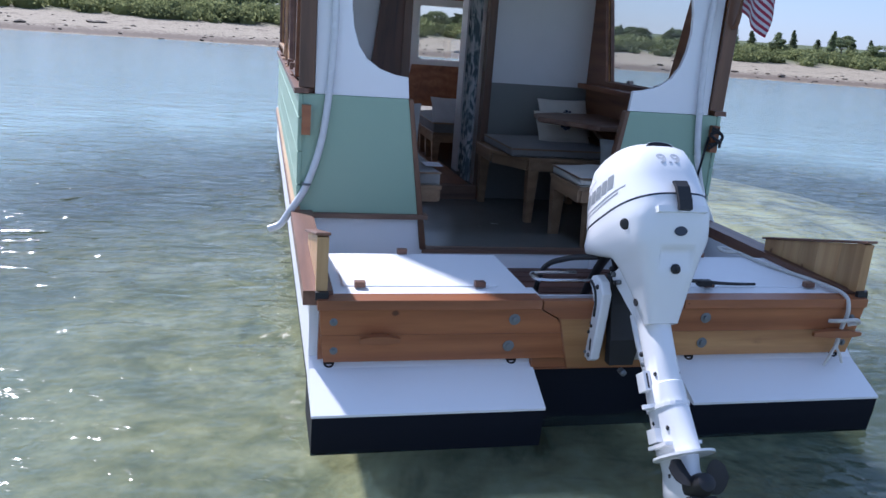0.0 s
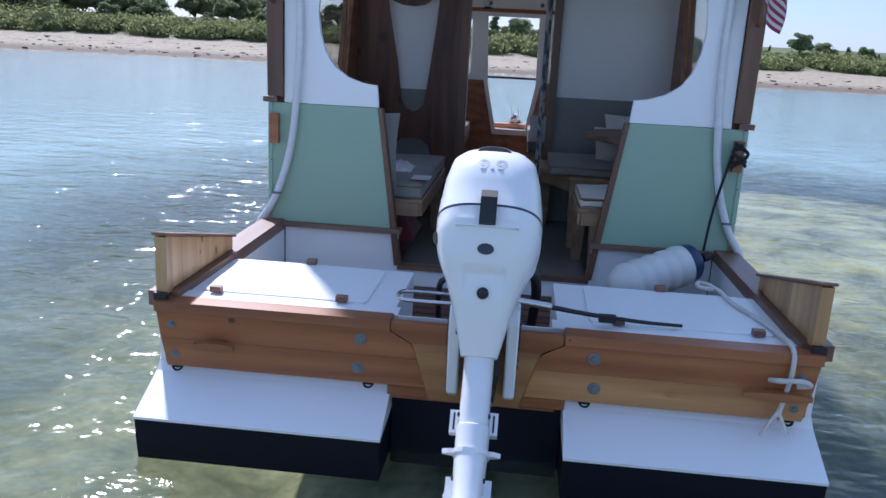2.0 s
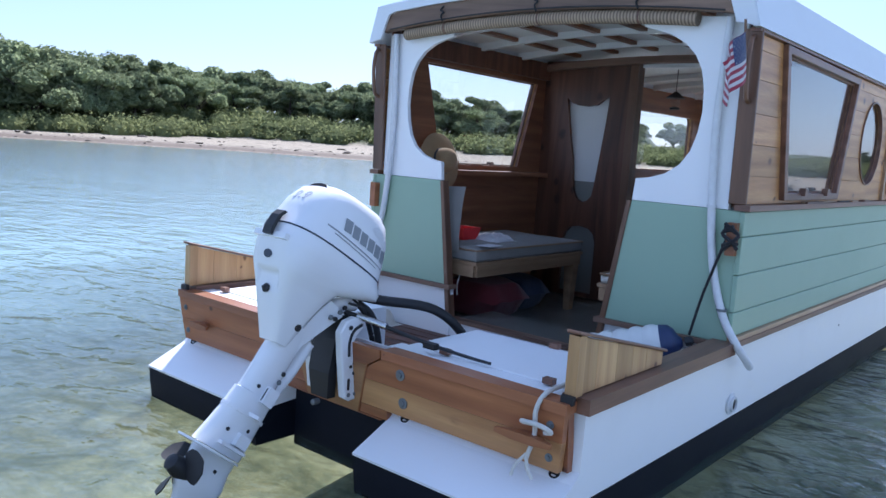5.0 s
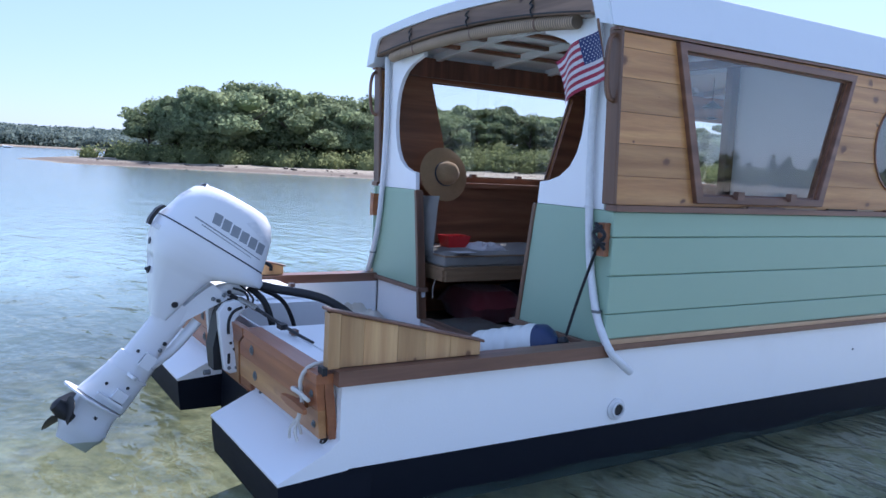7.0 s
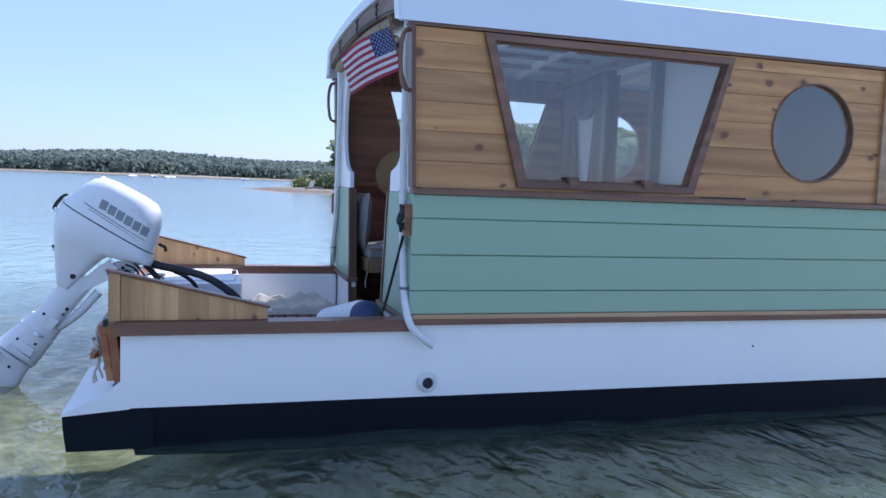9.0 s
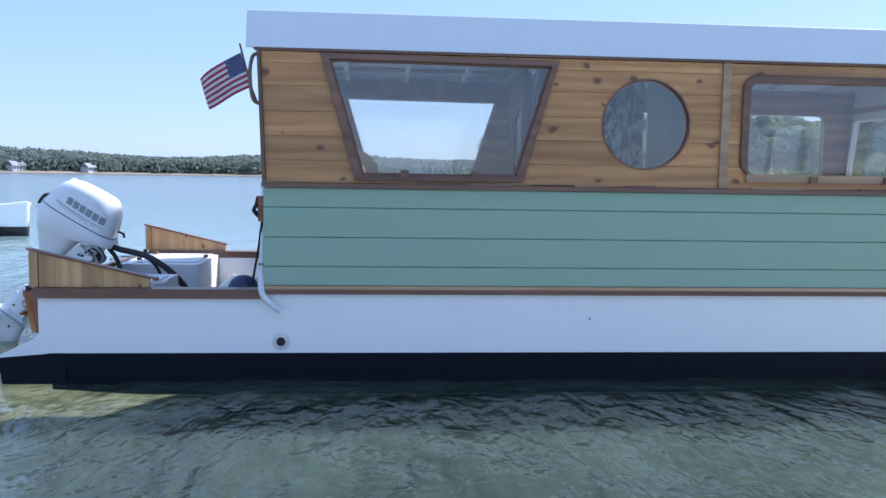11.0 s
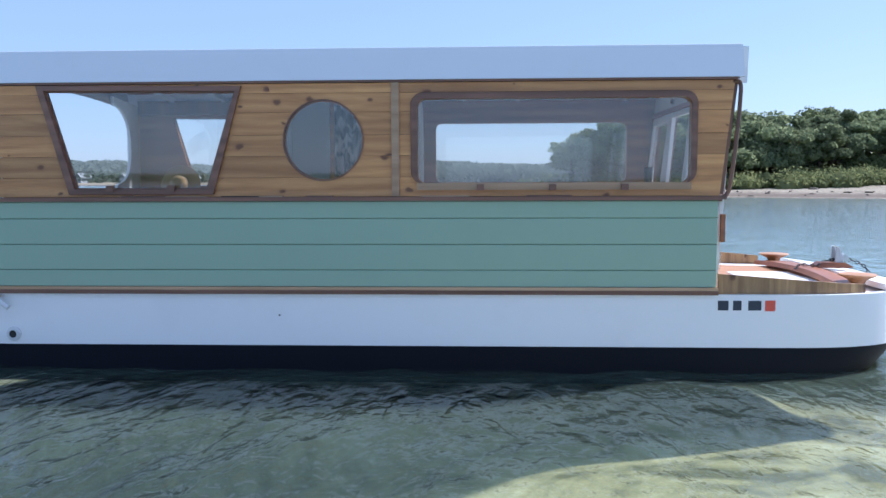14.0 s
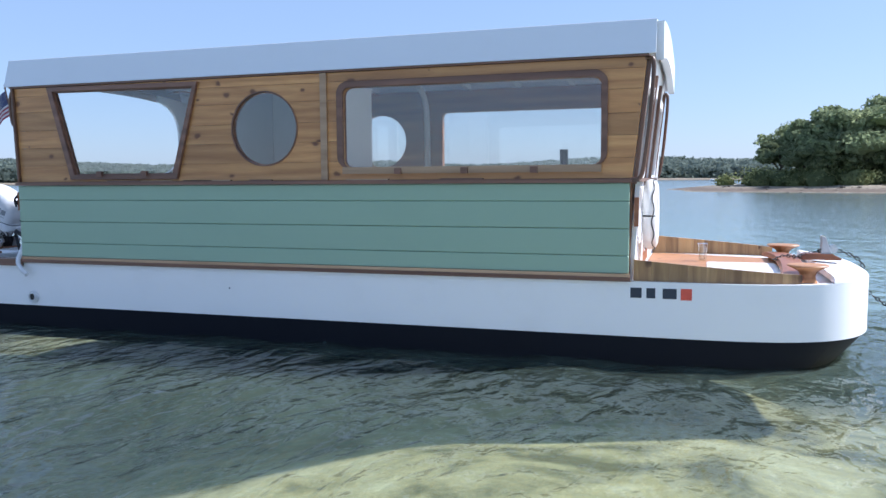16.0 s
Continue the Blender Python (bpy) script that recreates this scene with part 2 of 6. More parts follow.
    l.new(gl.outputs[0], m2.inputs[2])
    l.new(m2.outputs[0], n["Material Output"].inputs["Surface"])
    return m


def ground_material():
    """Wet seabed sand dimmed with depth, dry beach sand with weed lines, and grassy soil by height."""
    m, n, l, b = nodes_of("sandy_ground")
    tc, sx = n.new("ShaderNodeTexCoord"), n.new("ShaderNodeSeparateXYZ")
    l.new(tc.outputs["Object"], sx.inputs[0])
    v = tc.outputs["Object"]
    big, fine = noise_tex(n, l, v, 0.7, 6, 0.6, 0.5), noise_tex(n, l, v, 6.0, 6, 0.65)
    patch = noise_tex(n, l, v, 1.7, 5, 0.58, 0.5)
    bed = ramp(n, (0.36, (0.17, 0.155, 0.08)), (0.47, (0.47, 0.425, 0.26)), (0.56, (0.61, 0.55, 0.36)), (0.66, (0.74, 0.70, 0.53)))
    l.new(patch, bed.inputs[0])
    beach = ramp(n, (0.3, (0.175, 0.145, 0.10)), (0.5, (0.275, 0.235, 0.17)), (0.7, (0.35, 0.31, 0.235)))
    l.new(fine, beach.inputs[0])
    soil = ramp(n, (0.35, (0.04, 0.06, 0.02)), (0.65, (0.10, 0.12, 0.04)))
    l.new(fine, soil.inputs[0])
    wob = n.new("ShaderNodeMath")
    wob.operation, wob.inputs[1].default_value, wob.inputs[2].default_value = "MULTIPLY_ADD", 0.5, -0.25
    l.new(fine, wob.inputs[0])
    hz = n.new("ShaderNodeMath")
    l.new(sx.outputs["Z"], hz.inputs[0])
    l.new(wob.outputs[0], hz.inputs[1])

    def step(lo, hi):
        r = n.new("ShaderNodeMapRange")
        r.inputs["From Min"].default_value, r.inputs["From Max"].default_value = lo, hi
        l.new(hz.outputs[0], r.inputs["Value"])
        return r.outputs[0]

    wet = mixc(n, l, step(0.20, 0.40), (0.125, 0.095, 0.07), beach.outputs[0])
    weed = noise_tex(n, l, v, 1.1, 8, 0.75)
    wr = ramp(n, (0.55, (0, 0, 0)), (0.63, (1, 1, 1)))
    l.new(weed, wr.inputs[0])
    wet = mixc(n, l, wr.outputs[0], wet, (0.11, 0.08, 0.05))
    # Light lost in deeper water is put into the bed colour, darker below.
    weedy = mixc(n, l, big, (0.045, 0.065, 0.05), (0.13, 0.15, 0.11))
    bed_dimmed = mixc(n, l, step(-1.0, -0.55), weedy, bed.outputs[0])
    c = mixc(n, l, step(-0.12, 0.05), bed_dimmed, wet)
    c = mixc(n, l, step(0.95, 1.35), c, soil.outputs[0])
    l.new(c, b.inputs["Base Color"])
    b.inputs["Roughness"].default_value = 0.95
    bump(n, l, b, fine, 0.6, 0.05)
    return m


def leaf_material(name, dark, light):
    m, n, l, b = nodes_of(name)
    n.remove(b)
    geo, info = n.new("ShaderNodeNewGeometry"), n.new("ShaderNodeObjectInfo")
    r = ramp(n, (0.0, dark), (0.6, tuple((p + q) / 2 for p, q in zip(dark, light))), (1.0, light))
    l.new(geo.outputs["Random Per Island"], r.inputs[0])
    hs, mr = n.new("ShaderNodeHueSaturation"), n.new("ShaderNodeMapRange")
    mr.inputs["To Min"].default_value, mr.inputs["To Max"].default_value = 0.80, 1.35
    l.new(info.outputs["Random"], mr.inputs["Value"])
    l.new(mr.outputs[0], hs.inputs["Value"])
    tc = n.new("ShaderNodeTexCoord")
    big = noise_tex(n, l, tc.outputs["Object"], 0.25, 3)
    fine = noise_tex(n, l, tc.outputs["Object"], 3.2, 5, 0.7)
    l.new(mixc(n, l, 0.4, mixc(n, l, 0.3, r.outputs[0], big, "OVERLAY"), fine, "OVERLAY"), hs.inputs["Color"])
    bp = n.new("ShaderNodeBump")
    bp.inputs["Strength"].default_value, bp.inputs["Distance"].default_value = 0.8, 0.25
    l.new(fine, bp.inputs["Height"])
    df, tl, mx = n.new("ShaderNodeBsdfDiffuse"), n.new("ShaderNodeBsdfTranslucent"), n.new("ShaderNodeMixShader")
    mx.inputs[0].default_value = 0.55
    for s in (df, tl):
        l.new(hs.outputs["Color"], s.inputs["Color"])
        l.new(bp.outputs[0], s.inputs["Normal"])
    l.new(df.outputs[0], mx.inputs[1])
    l.new(tl.outputs[0], mx.inputs[2])
    l.new(mx.outputs[0], n["Material Output"].inputs["Surface"])
    return m


M = {
    "white": paint("white_hull_paint", (0.84, 0.845, 0.85), 0.38, amount=0.10),
    "roofwhite": paint("white_roof_paint", (0.71, 0.735, 0.77), 0.45, amount=0.08),
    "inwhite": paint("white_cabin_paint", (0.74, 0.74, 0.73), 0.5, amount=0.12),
    "black": paint("black_bottom_paint", (0.007, 0.009, 0.016), 0.6, amount=0.2, spec=0.15),
    "green": paint("sea_green_paint", (0.295, 0.425, 0.315), 0.42, dirt=(0.8, 0.8, 0.8), amount=0.18),
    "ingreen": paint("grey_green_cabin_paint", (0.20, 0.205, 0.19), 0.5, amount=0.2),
    "pine": wood("knotty_pine_planks", (0.60, 0.305, 0.105), (0.39, 0.172, 0.054), "y", 0.45, 1.5, 0.25, scale=1.4, normal="x"),
    "brown": wood("stained_brown_trim", (0.225, 0.110, 0.068), (0.125, 0.058, 0.037), "y", 0.45, 0, 0.2),
    "brownx": wood("stained_brown_beam", (0.26, 0.15, 0.10), (0.085, 0.048, 0.034), "x", 0.55, 1.6, 0.05, normal="y"),
    "brownz": wood("stained_brown_post", (0.20, 0.095, 0.05), (0.09, 0.045, 0.026), "z", 0.45, 0, 0.2),
    "beam": wood("weathered_beam", (0.36, 0.225, 0.15), (0.062, 0.036, 0.026), "x", 0.6, 2.2, 0.0, normal="y"),
    "dark": wood("dark_cedar_panel", (0.23, 0.095, 0.052), (0.055, 0.022, 0.014), "z", 0.5, 3.0, 0.15, normal="y"),
    "cedar": wood("red_cedar_board", (0.35, 0.125, 0.045), (0.23, 0.076, 0.027), "x", 0.45, 0.25, 0.25, normal="y"),
    "deckcedar": wood("oiled_cedar_deck", (0.48, 0.23, 0.095), (0.33, 0.145, 0.055), "y", 0.5, 0.2, 0.1, normal="z"),
    "cedary": wood("red_cedar_lining", (0.33, 0.14, 0.065), (0.17, 0.065, 0.032), "y", 0.5, 0.3, 0.2),
    "fir": wood("pale_fir_board", (0.56, 0.335, 0.145), (0.46, 0.255, 0.10), "z", 0.45, 0.5, 0.25, normal="x"),
    "aged": wood("aged_fir_board", (0.50, 0.30, 0.125), (0.19, 0.095, 0.04), "z", 0.5, 2.4, 0.2, normal="x"),
    "firx": wood("pale_fir_plank", (0.48, 0.25, 0.095), (0.32, 0.14, 0.05), "x", 0.45, 0.5, 0.25),
    "birch": wood("varnished_frame_strip", (0.50, 0.33, 0.20), (0.36, 0.22, 0.12), "y", 0.45, 0, 0.2),
    "slat": wood("reddish_deck_slat", (0.17, 0.075, 0.05), (0.08, 0.035, 0.025), "x", 0.6),
    "floor": paint("grey_floor_paint", (0.16, 0.16, 0.145), 0.22, amount=0.55),
    "bench": wood("blond_bench_wood", (0.34, 0.215, 0.12), (0.22, 0.13, 0.07), "y", 0.5, 0, 0.2),
    "cushion": fabric("grey_cushion_cloth", (0.225, 0.213, 0.195)),
    "canvas": fabric("cream_canvas", (0.62, 0.58, 0.50)),
    "roll": slatted("tan_reed_screen", (0.30, 0.22, 0.15)),
    "navy": fabric("navy_cloth", (0.035, 0.05, 0.09)),
    "redcloth": fabric("dark_red_cloth", (0.16, 0.018, 0.025)),
    "straw": fabric("plaited_straw", (0.36, 0.235, 0.12), 120),
    "red": plain("red_plastic", (0.62, 0.03, 0.03), 0.4),
    "motor": paint("white_motor_enamel", (0.76, 0.77, 0.78), 0.22, amount=0.08, grain=15, relief=0.03),
    "grey": plain("grey_decal", (0.24, 0.26, 0.28), 0.4),
    "palegrey": plain("pale_grey_decal", (0.42, 0.44, 0.46), 0.4),
    "ink": plain("dark_ink", (0.03, 0.04, 0.06), 0.5),
    "rubber": plain("black_rubber", (0.014, 0.014, 0.016), 0.55),
    "steel": plain("stainless_steel", (0.55, 0.55, 0.55), 0.25, 1.0),
    "galv": plain("galvanised_steel", (0.20, 0.215, 0.225), 0.55, 0.8),
    "bright": plain("brushed_bright_metal", (0.40, 0.41, 0.42), 0.4, 0.5),
    "iron": plain("dark_chain_iron", (0.06, 0.06, 0.06), 0.6, 0.7),
    "vinyl": paint("white_fender_vinyl", (0.70, 0.70, 0.67), 0.4, amount=0.4),
    "bluev": plain("navy_fender_end", (0.02, 0.035, 0.10), 0.4),
    "hose": plain("white_drain_hose", (0.66, 0.67, 0.68), 0.35),
    "rope": fabric("white_rope", (0.60, 0.58, 0.53), 150),
    "blackrope": fabric("black_rope", (0.012, 0.012, 0.014), 150),
    "glass": glass("window_glass"),
    "flagred": fabric("flag_red", (0.30, 0.03, 0.06)),
    "flagwhite": fabric("flag_white", (0.58, 0.56, 0.58)),
    "flagblue": fabric("flag_blue", (0.03, 0.045, 0.13)),
    "sticker": plain("orange_red_sticker", (0.70, 0.10, 0.06), 0.4),
    "rock": plain("weedy_rock", (0.10, 0.08, 0.06), 0.9, 0, 0.5, 4),
    "bark": plain("grey_bark", (0.10, 0.08, 0.065), 0.9, 0, 0.4, 9),
    "water": water_material(),
    "ground": ground_material(),
    # Leaf tone raised well above real foliage, distance haze put into the colour.
    "leaf": leaf_material("hazed_tree_leaves", (0.18, 0.22, 0.125), (0.31, 0.355, 0.19)),
    "shrub": leaf_material("shrub_leaves", (0.12, 0.145, 0.07), (0.29, 0.31, 0.14)),
    # Greyed and lightened: haze over the bay is mixed into this colour.
    "hazyleaf": leaf_material("hazy_far_woods_leaves", (0.165, 0.205, 0.18), (0.20, 0.24, 0.20)),
}


# ---- building helpers ----
def link_mesh(name, bm, material):
    bmesh.ops.recalc_face_normals(bm, faces=bm.faces)
    me = bpy.data.meshes.new(name)
    bm.to_mesh(me)
    bm.free()
    me.materials.append(M[material])
    return new(name, me)


def part(name, bm, material, parent, label="", smooth=False):
    ob = link_mesh(name, bm, material)
    ob.parent = parent
    if smooth:
        for f in ob.data.polygons:
            f.use_smooth = True
        ob.data.set_sharp_from_angle(angle=radians(46))
    return tagged(ob, label)


def thing(name, label, category, at=(0, 0, 0), group="", turn=0.0):
    ob = new(name)
    ob.empty_display_size = 0.1
    ob.matrix_world = pose(*at, 0, 0, turn)
    return tagged(ob, label, category, group)


def bx(bm, x0, x1, y0, y1, z0, z1):
    v = [bm.verts.new(p) for p in ((x0, y0, z0), (x1, y0, z0), (x1, y1, z0), (x0, y1, z0), (x0, y0, z1), (x1, y0, z1), (x1, y1, z1), (x0, y1, z1))]
    for f in ((0, 3, 2, 1), (4, 5, 6, 7), (0, 1, 5, 4), (1, 2, 6, 5), (2, 3, 7, 6), (3, 0, 4, 7)):
        bm.faces.new([v[i] for i in f])
    return bm


def bevel(bm, width, seg=2, sharp=30):
    edges = [e for e in bm.edges if len(e.link_faces) == 2 and e.calc_face_angle(0) > radians(sharp)]
    bmesh.ops.bevel(bm, geom=edges, offset=width, segments=seg, affect="EDGES", profile=0.5)
    return bm


def box(x0, x1, y0, y1, z0, z1, r=0.004, seg=1):
    bm = bx(bmesh.new(), x0, x1, y0, y1, z0, z1)
    return bevel(bm, r, seg) if r else bm


def shape(axis, at, thick, a, b):
    """A point of a drawing with coordinates a, b on the plane axis = at, and its twin thick further on."""
    put = {"x": lambda d: (at + d, a, b), "y": lambda d: (a, at + d, b), "z": lambda d: (a, b, at + d)}[axis]
    return put


def plate(axis, at, thick, outer, holes=(), r=0.0):
    """A board cut to an outline, with holes through it; axis names the normal."""
    bm = bmesh.new()
    edges = []
    for loop in (outer, *holes):
        vs = [bm.verts.new(shape(axis, at, thick, a, b)(0)) for a, b in loop]
        edges += [bm.edges.new((p, q)) for p, q in zip(vs, vs[1:] + vs[:1])]
    if holes:
        bmesh.ops.triangle_fill(bm, edges=edges, use_beauty=True)
    else:
        bm.faces.new([v for v in bm.verts])
    out = bmesh.ops.extrude_face_region(bm, geom=list(bm.faces))
    step = {"x": (thick, 0, 0), "y": (0, thick, 0), "z": (0, 0, thick)}[axis]
    bmesh.ops.translate(bm, verts=[v for v in out["geom"] if isinstance(v, bmesh.types.BMVert)], vec=step)
    bmesh.ops.recalc_face_normals(bm, faces=bm.faces)
    return bevel(bm, r, 1, 50) if r else bm


def cut(bm, co, no):
    """Keeps what lies behind the plane and closes the cut."""
    bmesh.ops.bisect_plane(bm, geom=list(bm.verts) + list(bm.edges) + list(bm.faces), plane_co=co, plane_no=no, clear_outer=True)
    bmesh.ops.holes_fill(bm, edges=[e for e in bm.edges if e.is_boundary])
    return bm


def circle(cx, cy, r, n=48, ry=None):
    return [(cx + r * math.cos(2 * math.pi * i / n), cy + (ry or r) * math.sin(2 * math.pi * i / n)) for i in range(n)]


def rounded(x0, x1, y0, y1, r, n=6):
    pts = []
    for cx, cy, a in ((x1 - r, y1 - r, 0), (x0 + r, y1 - r, 90), (x0 + r, y0 + r, 180), (x1 - r, y0 + r, 270)):
        pts += [(cx + r * math.cos(radians(a + 90 * i / n)), cy + r * math.sin(radians(a + 90 * i / n))) for i in range(n + 1)]
    return pts


def smooth_line(points, n=8):
    """Catmull-Rom through the points."""
    p = [Vector(q) for q in points]
    p = [2 * p[0] - p[1], *p, 2 * p[-1] - p[-2]]
    out = []
    for i in range(1, len(p) - 2):
        for k in range(n):
            t = k / n
            out.append(0.5 * (2 * p[i] + (p[i + 1] - p[i - 1]) * t + (2 * p[i - 1] - 5 * p[i] + 4 * p[i + 1] - p[i + 2]) * t * t + (3 * p[i] - p[i - 1] - 3 * p[i + 1] + p[i + 2]) * t ** 3))
    return out + [p[-2]]


def tube(points, r, seg=10, n=8, bm=None, ends=True, r_end=None):
    """A round rod or hose along a smooth line."""
    bm = bm or bmesh.new()
    line = smooth_line(points, n) if n > 1 else [Vector(q) for q in points]
    rings, side = [], None
    for i, p in enumerate(line):
        d = (line[min(i + 1, len(line) - 1)] - line[max(i - 1, 0)]).normalized()
        if side is None:
            side = d.orthogonal().normalized()
        side = (side - d * side.dot(d)).normalized()
        up, rad = d.cross(side), r if r_end is None else r + (r_end - r) * i / (len(line) - 1)
        rings.append([bm.verts.new(p + rad * (side * math.cos(a) + up * math.sin(a))) for a in (2 * math.pi * k / seg for k in range(seg))])
    for a, b in zip(rings, rings[1:]):
        for k in range(seg):
            bm.faces.new((a[k], a[(k + 1) % seg], b[(k + 1) % seg], b[k]))
    if ends:
        bm.faces.new(rings[0][::-1])
        bm.faces.new(rings[-1])
    return bm


def lathe(profile, at=(0, 0, 0), seg=20, m=None, bm=None):
    """Turned on the z axis from (radius, height) pairs, then posed by m."""
    bm = bm or bmesh.new()
    m = m or Matrix.Translation(at)
    rings = [[bm.verts.new(m @ Vector((r * math.cos(a), r * math.sin(a), z))) for a in (2 * math.pi * k / seg for k in range(seg))] for r, z in profile]
    for a, b in zip(rings, rings[1:]):
        for k in range(seg):
            bm.faces.new((a[k], a[(k + 1) % seg], b[(k + 1) % seg], b[k]))
    bm.faces.new(rings[0][::-1])
    bm.faces.new(rings[-1])
    return bm


def loft(rings, bm=None, closed=True):
    """Skins over rings of points, with the ends closed or left open."""
    bm = bm or bmesh.new()
    rows = [[bm.verts.new(p) for p in ring] for ring in rings]
    k = len(rows[0])
    for a, b in zip(rows, rows[1:]):
        for i in range(k):
            bm.faces.new((a[i], a[(i + 1) % k], b[(i + 1) % k], b[i]))
    if closed:
        bm.faces.new(rows[0][::-1])
        bm.faces.new(rows[-1])
    return bm


def islands(bm):
    """The loose pieces of a mesh, each on its own."""
    left, out = set(bm.verts), []
    while left:
        todo, group = [left.pop()], set()
        while todo:
            v = todo.pop()
            group.add(v)
            for e in v.link_edges:
                w = e.other_vert(v)
                if w in left:
                    left.remove(w)
                    todo.append(w)
        piece, made = bmesh.new(), {}
        for v in group:
            made[v] = piece.verts.new(v.co)
        for f in bm.faces:
            if f.verts[0] in group:
                piece.faces.new([made[v] for v in f.verts])
        out.append(piece)
    bm.free()
    return out


def pillow(w, d, h, bm=None, n=8, m=None):
    """A stuffed cushion about its middle, w by d by h."""
    bm = bm or bmesh.new()
    m = m or Matrix()
    top, bot = {}, {}
    for i in range(n + 1):
        for j in range(n + 1):
            u, v = 2 * i / n - 1, 2 * j / n - 1
            k = (max(0, 1 - u ** 4) * max(0, 1 - v ** 4)) ** 0.45
            pinch = 1 - 0.05 * (1 - abs(u) ** 2) * abs(v) ** 3
            pinchv = 1 - 0.05 * (1 - abs(v) ** 2) * abs(u) ** 3
            x, y = u * w / 2 * pinchv, v * d / 2 * pinch
            wob = 0.06 * h * noise.noise((x * 9, y * 9, w * 7))
            top[i, j] = bm.verts.new(m @ Vector((x, y, h / 2 * k + wob)))
            bot[i, j] = bm.verts.new(m @ Vector((x, y, -h / 2 * k + wob))) if 0 < i < n and 0 < j < n else top[i, j]
    for i in range(n):
        for j in range(n):
            for g, flip in ((top, 1), (bot, -1)):
                q = [g[i, j], g[i + 1, j], g[i + 1, j + 1], g[i, j + 1]]
                if len(set(q)) == 4 and not bm.faces.get(q):
                    bm.faces.new(q[::flip])
    return bm


# ---- sea, shore and woods ----
SHORE = [(260, 20), (90, 36), (45, 43), (22, 47), (0, 46), (-22, 44), (-40, 40), (-49, 32), (-54, 22), (-58, 11.5), (-64, 5.5), (-76, 4.5), (-96, 11), (-150, 52), (-220, 190), (-260, 420), (260, 420)]


def shore_distance(px, py):
    """Metres from the near shoreline, positive on land."""
    px, py = np.asarray(px, float), np.asarray(py, float)
    best, inside = np.full(px.shape, 1e9), np.zeros(px.shape, bool)
    for (ax, ay), (bx_, by_) in zip(SHORE, SHORE[1:] + SHORE[:1]):
        dx, dy = bx_ - ax, by_ - ay
        t = np.clip(((px - ax) * dx + (py - ay) * dy) / (dx * dx + dy * dy), 0, 1)
        best = np.minimum(best, np.hypot(px - ax - t * dx, py - ay - t * dy))
        with np.errstate(divide="ignore", invalid="ignore"):
            cross = ((ay > py) != (by_ > py)) & (px < dx * (py - ay) / (dy if dy else 1e-9) + ax)
        inside ^= cross
    return np.where(inside, best, -best)


def rumple(px, py, size, seed=0.0):
    return np.array([noise.noise((a / size, b / size, seed)) for a, b in zip(np.ravel(px), np.ravel(py))]).reshape(np.shape(px))


FAR = 330.0


def land_height(px, py):
    px, py = np.asarray(px, float), np.asarray(py, float)
    d = shore_distance(px, py) + 1.6 * rumple(px, py, 9.0)
    near = np.where(d < 0, np.maximum(d * 0.055, -1.15), np.interp(d, [0, 3, 9, 15, 19, 40, 90], [0, 0.35, 0.6, 1.0, 1.5, 2.2, 4.0]))
    hill = 2.2 * np.exp(-(((px + 66) / 22) ** 2 + ((py - 36) / 20) ** 2)) * np.clip((d - 14) / 14, 0, 1)
    r = np.hypot(px, py) - FAR - 30 * rumple(px, py, 120.0, 3.0)
    az = np.degrees(np.arctan2(-px, py))
    far = np.where((az > 60) | (az < -95), np.interp(r, [-80, 0, 12, 60, 500], [-1.5, 0, 0.8, 5.0, 9.0]), -2.0)
    bank = np.exp(-((np.hypot(px - 3.6, py - 7.2) / 4.6) ** 2.4))          # the sandbank off the bow
    flat = np.exp(-((np.hypot(px - 0.5, py - 1.0) / 8.5) ** 4))          # the shoal on which the boat lies
    pool = np.exp(-((np.hypot((px - 3.9) / 2.2, (py - 1.0) / 2.2)) ** 2.6))     # a deeper hollow abeam, darkened by the depth colour
    ridge = np.exp(-((px / 1.1) ** 4) - ((py - 3.7) / 4.2) ** 6)          # sand added under the hull, hiding the sunlit bed beyond
    near = np.where(d < 0, np.maximum(near, -1.15 + np.maximum(np.maximum(0.92 * bank, 0.32 * flat) * (1 - 0.7 * pool), 0.78 * ridge)), near)
    bed = 0.035 * rumple(px, py, 0.9, 5.0) + 0.05 * rumple(px, py, 4.0, 8.0)
    return np.maximum(near + hill, far) + bed * np.clip(1 - d / 12, 0.3, 1)


def ground_sheet():
    angles = np.radians(np.arange(0, 360, 1.0))
    radii = np.concatenate([np.linspace(0.4, 16, 70), np.geomspace(16.4, 130, 90), np.geomspace(135, 4000, 45)])
    rr, aa = np.meshgrid(radii, angles, indexing="ij")
    px, py = rr * np.cos(aa), 3.5 + rr * np.sin(aa)
    pz = land_height(px, py)
    verts = np.stack([px, py, pz], -1).reshape(-1, 3)
    n = len(angles)
    i, j = np.meshgrid(np.arange(len(radii) - 1), np.arange(n), indexing="ij")
    quads = np.stack([i * n + j, (i + 1) * n + j, (i + 1) * n + (j + 1) % n, i * n + (j + 1) % n], -1).reshape(-1, 4)
    me = bpy.data.meshes.new("ground")
    me.from_pydata(verts.tolist(), [], quads.tolist() + [list(range(n))])
    me.materials.append(M["ground"])
    for f in me.polygons:
        f.use_smooth = True
    return tagged(new("ground", me), "pale sandy beach and seabed under shallow water", kind="structure")


